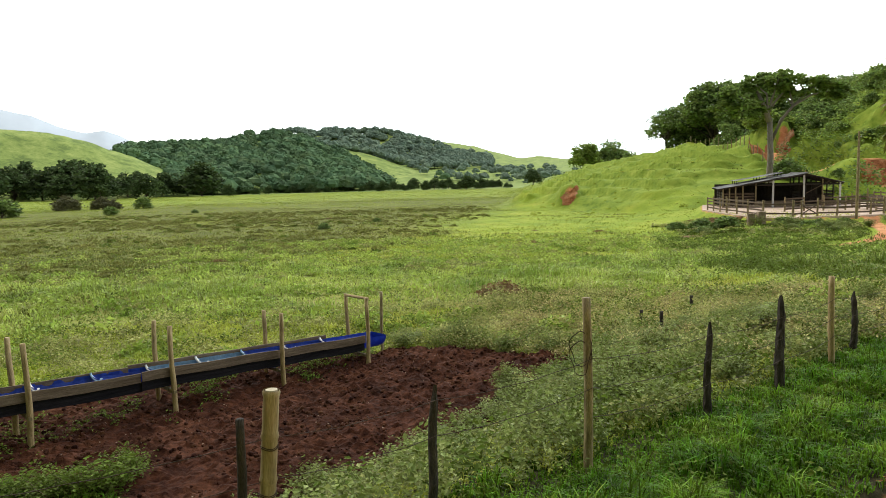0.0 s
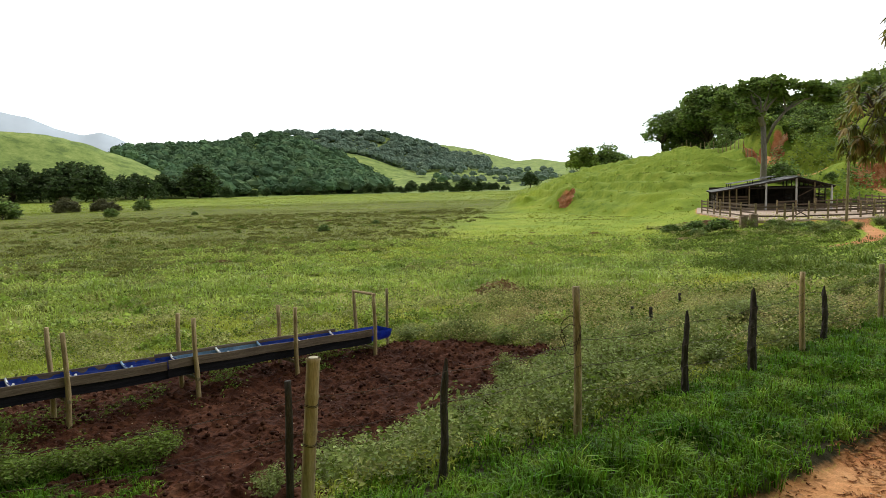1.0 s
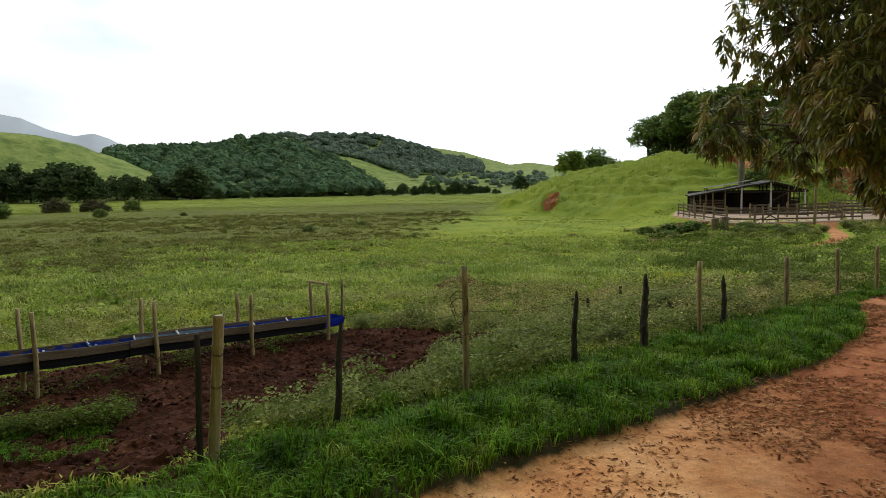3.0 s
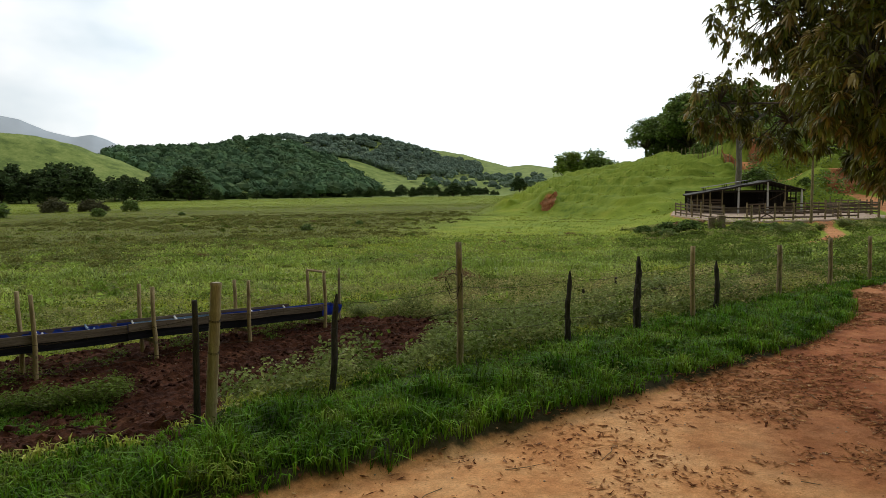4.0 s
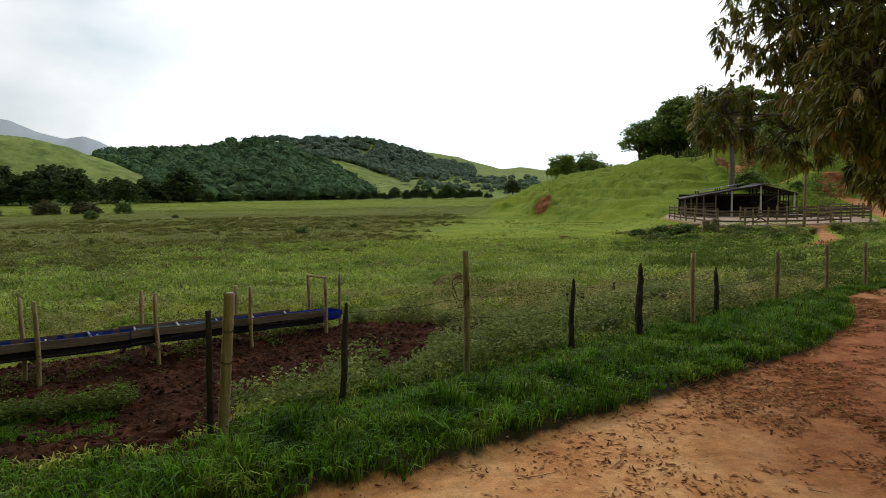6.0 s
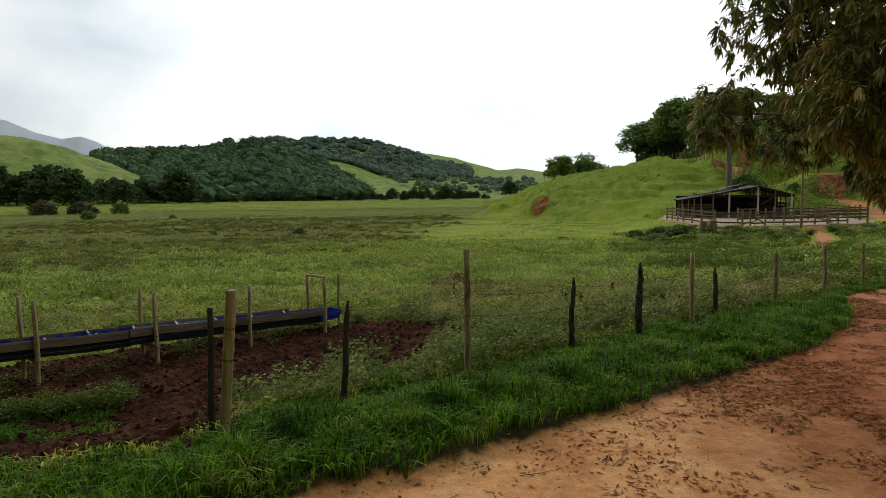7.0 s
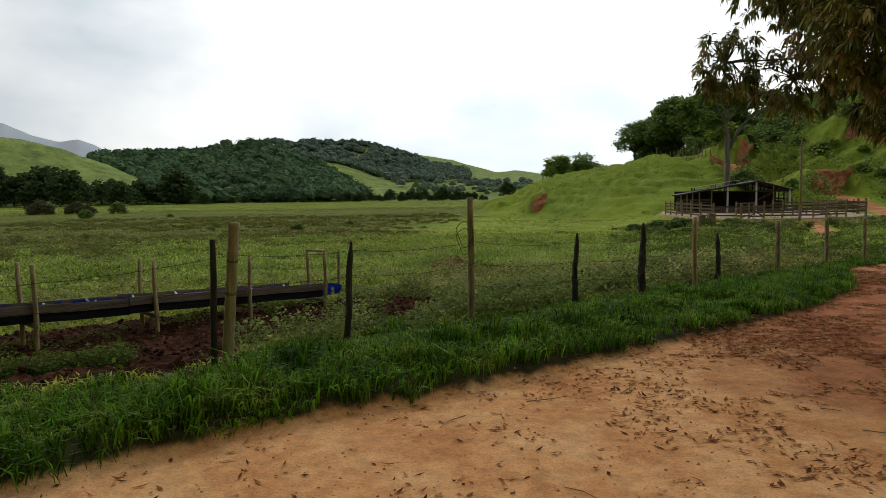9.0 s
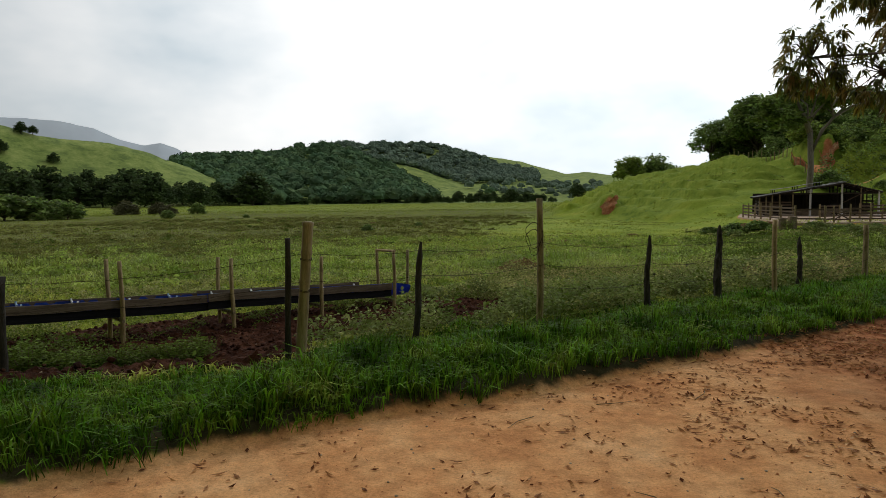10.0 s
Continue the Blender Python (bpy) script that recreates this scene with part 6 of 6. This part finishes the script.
grass("far_meadow_grass", roots, 4, 0.07 + 0.22 * fnoise(roots[:, 0] / 6, roots[:, 1] / 6, 18) ** 2, 0.042, M_PASTURE, "rough pasture grass on meadow and mound", 55, lean=1.3, spread=0.4)


def soil_island(x, y):
    return np.hypot((x + 6.6) / 2.6, (y - 6.0) / 1.0) + 0.8 * (fnoise(x, y, 105, 3) - 0.5) < 0.85


roots = scatter(5000, -10, -3, 4, 8, rng, soil_island)
grass("island_grass", roots, 7, 0.14 + 0.3 * fnoise(roots[:, 0] * 2, roots[:, 1] * 2, 106, 2) ** 2, 0.007, M_GRASS, "green grass tufts growing in the bare soil", 58, lean=0.9, spread=0.04, comb=0.6)


# broad-leaved weeds mixed into the meadow
def leafy(n, seed, test, box4, leaf, high, label, material=None, least=0.47, freq=1.1):
    r = np.random.default_rng(seed)
    p = scatter(n, *box4, r, test)
    clump = fnoise(p[:, 0] * freq, p[:, 1] * freq, seed, 3)
    p, clump = p[clump > least], clump[clump > least]
    per = 9
    q = np.repeat(p, per, 0) + np.stack([r.normal(0, 0.07, len(p) * per), r.normal(0, 0.07, len(p) * per), r.uniform(0.02, 1, len(p) * per) * np.repeat(high * (0.3 + 4 * (clump - least)), per)], 1)
    v, f = leaf_quads(q, leaf, r, flat=0.45)
    tagged(mesh_object("meadow_weeds", v, f, material or M_WEED), label, "weeds", kind="stuff")


def weedy_bank(x, y):
    """The rough ground between the fence and the meadow, thick with pale weeds."""
    f, _ = along(FENCE, x, y)
    near = inside(SOIL, x, y) + 0.7 * (fnoise(x * 1.1, y * 1.1, 81) - 0.5)
    return (f > 0.25) & (near < 0.05) & (near > -9) & (x > -3.2 + 0.12 * (y - 6)) & in_view(x, y, 34)


def upper_bank(x, y):
    return weedy_bank(x, y) & (y > 9.5 + 2.5 * fnoise(x, y, 101, 2)) & (x < 5.5 + 7 * fnoise(x / 3, y / 3, 102, 2))


def below_yard(x, y):
    d = inside(YARD, x, y)
    return (d < -0.7) & (d > -7.5 + 3 * fnoise(x / 3, y / 3, 92)) & (y < 66) & (x > 11) & (np.abs(along(PATH_IN, x, y)[0]) > 1.1)


def rough_rise(x, y):
    return (along(FENCE, x, y)[0] > 0.4) & in_view(x, y, 62) & (x > 7 + 4 * fnoise(x / 4, y / 4, 103, 2)) & (np.abs(along(PATH_IN, x, y)[0]) > 1.1) & (inside(YARD, x, y) < -0.7)


def under_trough(x, y):
    d, _ = along([(-12.6, 2.4), (-3.4, 13.97)], x, y)
    return (np.abs(d - 0.35) < 1.15 + 1.2 * (fnoise(x, y, 93) - 0.5)) & (fnoise(x * 0.8, y * 0.8, 96, 3) > 0.44)


leafy(34000, 94, upper_bank, (-4, 16, 4, 34), 0.030, 0.34, "pale brownish weeds thick on the bank", M_WEED_PALE, 0.50, 0.8)
leafy(30000, 95, upper_bank, (-4, 16, 4, 34), 0.036, 0.46, "bushy grey-green weeds thick on the bank", M_WEED, 0.46, 1.6)
leafy(24000, 93, weedy_bank, (-4, 8, 4, 16), 0.034, 0.42, "bushy green weeds on the bank beside the soil", M_WEED_GREEN, 0.45, 1.5)
leafy(16000, 99, weedy_bank, (-4, 16, 4, 34), 0.038, 0.42, "dark green weeds thick on the bank", M_WEED_DARK, 0.50, 1.3)
leafy(22000, 92, rough_rise, (6, 34, 14, 52), 0.05, 0.30, "dark green herbage on the rise below the yard", M_WEED_DARK, 0.42, 0.7)
leafy(26000, 96, below_yard, (10, 38, 44, 70), 0.08, 0.20, "dark herbage below the yard edge", M_WEED_DARK, 0.44, 0.6)
leafy(14000, 97, below_yard, (10, 38, 44, 70), 0.08, 0.28, "rank green herbage below the yard edge", M_WEED, 0.52, 0.6)
leafy(16000, 98, under_trough, (-13.5, -2, 2, 15.5), 0.030, 0.20, "weeds growing under the feeding trough", M_WEED_DARK, 0.36)
leafy(30000, 57, slope, (-16, 14, 0, 22), 0.036, 0.26, "leafy green weeds mixed into the near meadow")
leafy(16000, 66, slope, (-16, 14, 0, 22), 0.036, 0.30, "dark leafy weeds mixed into the near meadow", M_WEED_DARK, 0.54)
leafy(9000, 67, verge, (-9, 15, -3, 20), 0.030, 0.30, "leafy weeds among the verge grass", M_WEED_DARK, 0.53)
leafy(24000, 58, meadow, (-45, 36, 8, 60), 0.05, 0.34, "leafy green weeds in patches on the meadow", M_WEED_GREEN, 0.50)
leafy(6000, 68, meadow, (-45, 36, 8, 60), 0.06, 0.40, "dark leafy weeds in patches on the meadow", M_WEED_DARK, 0.58)


def dry_patches(x, y):
    r = np.hypot(x - 1.5, y + 4.2)
    far = fnoise(x / 9, y / 3.2, 61, 3) + 0.42 * smooth((r - 42) / 14) * (1 - smooth((r - 110) / 40)) * smooth(-x / 16)
    near = 0.74 * np.exp(-((r - 24) / 6) ** 2) * smooth((x + 6) / 5) + 0.2 * fnoise(x / 2, y / 2, 63)
    return (r > 18) & in_view(x, y, 150) & (np.maximum(far * (r > 36), near) > 0.70) & (inside(YARD, x, y) < -1) & (inside(SOIL, x, y) < -0.3) & (along(FENCE, x, y)[0] > 1.5)


roots = np.concatenate([scatter(36000, -95, 40, 10, 140, rng, dry_patches), scatter(14000, -6, 16, 12, 34, rng, dry_patches)])
close = np.hypot(roots[:, 0] - 1.5, roots[:, 1] + 4.2) < 36
grass("pale_dry_grass", roots[close], 9, 0.14 + 0.34 * fnoise(roots[close, 0] / 2, roots[close, 1] / 2, 65) ** 2, 0.011, M_STRAW_PALE, "pale tan dry grass beyond the soil", 49, lean=1.0, spread=0.16)
roots = roots[~close]
grass("dry_meadow_grass", roots, 4, 0.12 + 0.28 * fnoise(roots[:, 0] / 2, roots[:, 1] / 2, 65) ** 2, 0.028, M_STRAW, "yellow-brown dry grass in patches on the meadow", 56, lean=1.1, spread=0.22)


def edge_meadow(x, y):
    r = np.hypot(x - 1.5, y + 4.2)
    return (r > 170) & in_view(x, y, 345) & (x < 8)


roots = scatter(16000, -260, 8, 120, 345, rng, edge_meadow)
grass("far_meadow_grass", roots, 4, 0.10 + 0.5 * fnoise(roots[:, 0] / 12, roots[:, 1] / 12, 19) ** 3, 0.10, M_PASTURE, "rough pasture grass at the far side of the meadow", 59, lean=1.3, spread=0.9)


# tussocks that give the pasture its relief
def tussocks(n, seed, test, box4, radius, rise, leaf, each, material, label):
    r = np.random.default_rng(seed)
    p = scatter(n, *box4, r, test)
    k = len(p)
    size = radius[0] + (radius[1] - radius[0]) * r.random(k) ** 2
    d = r.normal(size=(k, each, 3))
    d[..., 2] = np.abs(d[..., 2])
    d /= np.linalg.norm(d, axis=2)[..., None]
    q = r.uniform(0.55, 1.08, (k, each, 1))
    wide = np.stack([size * r.uniform(0.8, 1.6, k), size * r.uniform(0.7, 1.2, k), size * rise * r.uniform(0.6, 1.3, k)], 1)
    c = p[:, None, :] + d * q * wide[:, None, :]
    v, f = leaf_quads(c.reshape(-1, 3), leaf, r, flat=0.8)
    tagged(mesh_object("tussocks", v, f, material), label, "grass", kind="stuff")


def olive_ground(x, y):
    d = np.hypot(x - 1.5, y + 4.2)
    return (d > 38) & in_view(x, y, 130) & (x < -4 - 6 * fnoise(x / 9, y / 9, 114, 2)) & (fnoise(x / 8, y / 4, 111, 3) + 0.2 * smooth((d - 45) / 15) > 0.60)


def lush_ground(x, y):
    d = np.hypot(x - 1.5, y + 4.2)
    return (d > 20) & in_view(x, y, 60) & (along(FENCE, x, y)[0] > 2) & (fnoise(x / 5, y / 3, 112, 3) > 0.47) & (inside(SOIL, x, y) < -0.5) & (inside(YARD, x, y) < -1.5) & (np.abs(along(PATH_IN, x, y)[0]) > 1.4)


def mound_ground(x, y):
    return in_view(x, y) & (fnoise(x / 4, y / 2.5, 113, 3) > 0.52) & (y > 80 - x * 0.2)


tussocks(2600, 121, olive_ground, (-75, 6, 30, 125), (0.18, 0.75), 0.5, 0.11, 60, M_STRAW, "olive-brown grass tussocks on the pasture")
tussocks(420, 122, olive_ground, (-75, 6, 30, 125), (0.18, 0.6), 0.6, 0.10, 60, M_WEED_DARK, "dark green tussocks on the pasture")
tussocks(3600, 123, lush_ground, (-30, 30, 14, 58), (0.18, 0.75), 0.7, 0.085, 60, M_LUSH, "lush green grass tussocks on the meadow")
tussocks(2000, 124, lush_ground, (-30, 30, 14, 58), (0.15, 0.5), 0.75, 0.065, 60, M_WEED, "pale leafy tussocks on the meadow")
tussocks(1100, 125, upper_bank, (-4, 16, 4, 34), (0.12, 0.42), 0.8, 0.026, 110, M_WEED, "pale small-leaved weed tussocks on the bank")
tussocks(900, 126, weedy_bank, (-4, 16, 4, 34), (0.12, 0.40), 0.8, 0.028, 110, M_WEED_DARK, "dark weed tussocks on the bank")
tussocks(1600, 127, weedy_bank, (0, 16, 12, 34), (0.14, 0.5), 0.6, 0.028, 110, M_WEED_PALE, "brownish dry weed tussocks on the bank")
tussocks(260, 128, mound_ground, (0, 34, 80, 125), (0.12, 0.4), 0.25, 0.12, 26, M_FIELD, "green grass tussocks on the mound")


# ---- leafy weeds ----
def weed(name, height, width, stems, leaves, leaf, seed, material, label):
    r, nr = random.Random(seed), np.random.default_rng(seed)
    ob = thing(name, (0, 0, 0), 0, label, "weed", "roadside weeds")
    bm, pts = bmesh.new(), []
    for i in range(stems):
        a, q = r.uniform(0, 6.28), r.uniform(0.1, 1) * width / 2
        tip = Vector((math.cos(a) * q, math.sin(a) * q, height * r.uniform(0.6, 1.0)))
        root = Vector((math.cos(a) * q * 0.25, math.sin(a) * q * 0.25, -0.05))
        mid = root.lerp(tip, 0.5) + Vector((0, 0, 0.1 * height))
        tube([root, mid, tip], [0.006, 0.005, 0.002], 4, bm=bm, cap=False)
        for _ in range(leaves // stems):
            u = r.uniform(0.25, 1.05)
            p = root.lerp(mid, u * 2) if u < 0.5 else mid.lerp(tip, u * 2 - 1)
            pts.append(p + Vector((r.gauss(0, 1), r.gauss(0, 1), r.gauss(0, 0.8))) * 0.075)
    tagged(part("stem_growth", bm, M_STEM, ob), kind="stuff")
    v, f = leaf_quads(np.array(pts), leaf, nr, flat=0.5)
    mesh_object("leaves", v, f, material, ob)
    return ob


weeds = [weed("weed", 0.62, 0.85, 20, 1500, 0.027, 61, M_WEED_GREEN, "bushy grey-green weed with small leaves"),
         weed("weed", 0.45, 0.75, 18, 1300, 0.029, 62, M_WEED_GREEN, "low leafy green weed clump"),
         weed("weed", 0.80, 0.80, 18, 1300, 0.028, 63, M_WEED_GREEN, "tall straggling weed with small pale leaves"),
         weed("weed", 0.55, 0.80, 20, 1300, 0.026, 60, M_WEED_DARK, "green leafy weed growing in the soil, darkened for shade")]
spots = [(-0.35, 9.7), (0.05, 10.5), (0.3, 11.3), (0.7, 12.0), (1.0, 12.7), (1.6, 13.4), (-0.8, 8.5), (-1.5, 7.5), (-2.0, 7.0), (-0.9, 7.6), (-1.2, 6.7), (-1.9, 6.3), (-0.5, 8.0), (-0.2, 8.9), (0.6, 10.0), (1.1, 10.6),
         (1.5, 11.3), (2.0, 10.2), (1.3, 9.4), (2.4, 11.6), (2.9, 12.5), (3.3, 11.0), (2.8, 9.6), (0.9, 8.4), (1.9, 8.7), (3.8, 12.2), (4.4, 13.4), (3.6, 14.6), (2.4, 14.4), (5.2, 13.2), (1.4, 15.3), (0.2, 15.5), (-1.2, 15.9), (-2.4, 15.8),
         (-5.9, 6.9), (-5.5, 7.1), (-5.1, 7.4), (-6.3, 6.7), (-5.6, 6.5), (-7.0, 6.2), (-7.5, 6.0), (-8.2, 5.6), (-3.05, 5.7), (-9.0, 5.8), (-10.0, 5.2), (-6.6, 6.1), (4.4, 11.4), (5.6, 12.4), (6.5, 13.2), (6.2, 15.0), (8.3, 16.0), (4.9, 15.8), (7.2, 17.5), (10.2, 18.3)]
rnd = random.Random(64)
spots += [(x + rnd.uniform(-0.6, 0.6), y + rnd.uniform(-0.6, 0.6)) for x, y in spots[:34]]
slope_spots = [(rnd.uniform(13, 31), rnd.uniform(46, 57)) for _ in range(60)]
spots += [q for q in slope_spots if -6 < float(inside(YARD, np.array([q[0]]), np.array([q[1]]))[0]) < -0.6 and math.hypot(q[0] - 26, q[1] - 55) > 2]
for k, (x, y) in enumerate(spots):
    x, y = x + rnd.uniform(-0.25, 0.25), y + rnd.uniform(-0.25, 0.25)
    # weeds in the soil take the dark leaves, which stand in for shade
    src = weeds[3 if x < -4 or k == 3 else k % 3]
    s = rnd.uniform(0.65, 1.15) * (1.2 if y > 40 else 1.05 if x < -4 else 0.85)
    m = pose(x, y, land1(x, y), 0, 0, rnd.uniform(0, 360)) @ Matrix.Diagonal((s * rnd.uniform(0.8, 1.7), s * rnd.uniform(0.8, 1.5), s * rnd.uniform(0.55, 1.0), 1))
    if k < 4:
        src.matrix_basis = m
    else:
        copy_thing(src, Matrix()).matrix_basis = m


# ---- dead leaves, twigs and pebbles on the road ----
def litter():
    nr = np.random.default_rng(71)
    n = 220000
    x, y = nr.uniform(-3, 15, n), nr.uniform(-3, 20, n)
    e, _ = along(ROAD_EDGE, x, y)
    band, run = along([(3.2, 3.6), (4.59, 5.09), (5.48, 5.98), (6.89, 7.46), (7.9, 8.9), (9.2, 11.0)], x, y)
    dens = (0.12 + 1.6 * smooth(run / 5.0)) * np.exp(-(band / (0.36 + 0.11 * run)) ** 2) + 0.9 * np.exp(-((np.hypot(x - 9.4, y - 11.0)) / 2.6) ** 2) + 0.5 * np.exp(-((np.hypot(x - 6.2, y - 2.6)) / 2.6) ** 2) + 0.026 + 0.16 * np.exp(-(e / 0.25) ** 2) * (x > 1)
    heap = np.hypot((x - 11.2) / 1.7, (y - 14.2) / 1.9)
    dens = dens + 2.5 * np.exp(-heap ** 2)
    keep = ((e < 0.15) | (heap < 1.3)) & (e > -6.5) & (nr.random(n) < dens * 2.6 * smooth((fnoise(x * 1.9, y * 1.9, 73, 4) - 0.40) / 0.22))
    x, y = x[keep], y[keep]
    n = len(x)
    z = land(x, y) + 0.008
    a = nr.uniform(0, 6.28, n)
    ln, w = 0.016 + 0.066 * nr.random(n) ** 2, nr.uniform(0.006, 0.017, n)
    ln, w = ln * (1 + 0.5 * smooth((y - 8) / 4)), w * (1 + 0.5 * smooth((y - 8) / 4))
    d, s = np.stack([np.cos(a), np.sin(a)], 1), np.stack([-np.sin(a), np.cos(a)], 1)
    c = np.stack([x, y], 1)
    curl = nr.uniform(0.0, 0.018, (n, 2)) * (nr.random((n, 1)) < 0.6)
    v = np.zeros((n, 4, 3))
    v[:, 0, :2], v[:, 1, :2], v[:, 2, :2], v[:, 3, :2] = c - d * ln[:, None], c + s * w[:, None], c + d * ln[:, None], c - s * w[:, None]
    v[:, 0, 2], v[:, 2, 2], v[:, 1, 2], v[:, 3, 2] = z + curl[:, 0], z + curl[:, 1], z + 0.004, z
    k = np.arange(n)[:, None] * 4
    tagged(mesh_object("leaf_litter", v.reshape(-1, 3), np.concatenate([k + np.array([[0, 1, 3]]), k + np.array([[1, 2, 3]])]), M_LITTER), "dry brown fallen leaves on the earth road", "leaf litter", kind="stuff")
    bm = bmesh.new()
    r = random.Random(72)
    for _ in range(90):
        px, py = r.uniform(-1, 11), r.uniform(-2, 12)
        if float(along(ROAD_EDGE, np.array([px]), np.array([py]))[0][0]) > -0.05:
            continue
        q, ang = r.uniform(0.06, 0.22), r.uniform(0, 6.28)
        zz = land1(px, py) + 0.008
        p = Vector((px, py, zz)); dd = Vector((math.cos(ang), math.sin(ang), 0)) * q
        tube([p - dd, p + Vector((dd.y, -dd.x, 0)) * 0.15 + Vector((0, 0, 0.006)), p + dd], [0.004, 0.004, 0.002], 5, bm=bm)
    tagged(part("twigs", bm, M_STEM, None), "thin dry twigs lying on the earth road", "twigs", kind="stuff")
    n = 16000
    x, y = nr.uniform(-4, 12, n), nr.uniform(-3, 14, n)
    e, _ = along(ROAD_EDGE, x, y)
    keep = (e < 0.05) & (e > -7) & (fnoise(x * 1.7, y * 1.7, 75, 3) + 0.25 * nr.random(n) > 0.62)
    x, y = x[keep], y[keep]
    n = len(x)
    size = 0.003 + 0.010 * nr.random(n) ** 3
    corner = np.array([(1, 0, 0), (0, 1, 0), (-1, 0, 0), (0, -1, 0), (0, 0, 0.9)])
    v = corner[None] * size[:, None, None] * nr.uniform(0.6, 1.4, (n, 5, 1)) + np.stack([x, y, land(x, y) + 0.002], 1)[:, None, :]
    f = np.array([(0, 1, 4), (1, 2, 4), (2, 3, 4), (3, 0, 4)])
    tagged(mesh_object("earth_crumbs", v.reshape(-1, 3), (np.arange(n)[:, None, None] * 5 + f[None]).reshape(-1, 3), M_CUTBANK), "loose red-brown earth crumbs on the road", "earth", kind="stuff")
    bm = bmesh.new()
    for _ in range(900):
        px, py = r.uniform(-3, 11), r.uniform(-3, 13)
        if float(along(ROAD_EDGE, np.array([px]), np.array([py]))[0][0]) > -0.05:
            continue
        s, pz = r.uniform(0.004, 0.015), land1(px, py)
        made = bmesh.ops.create_icosphere(bm, subdivisions=1, radius=s)["verts"]
        for q in made:
            q.co = Vector((q.co.x * r.uniform(0.8, 1.3) + px, q.co.y * r.uniform(0.8, 1.3) + py, q.co.z * 0.6 + pz + s * 0.2))
    tagged(part("pebbles", bm, M_STONE, None), "small pale pebbles pressed into the road", "pebbles", kind="stuff")


litter()


# ---- posts on the mound ----
rnd = random.Random(81)
for k in range(22):
    u = k / 21
    x, y = 27.5 + 6.5 * u + 0.6 * math.sin(5 * u), 129.0 - 33.0 * u
    z0 = land1(x, y)
    post_rough("fence_post", (x, y, z0 - 0.1), z0 + rnd.uniform(1.3, 1.7), 0.07, 0.06, M_POST, "grey wooden fence post on the grassy mound", (rnd.uniform(-0.1, 0.1), 0), seed=90 + k, knots=0.2, sides=6, group="mound fence posts")
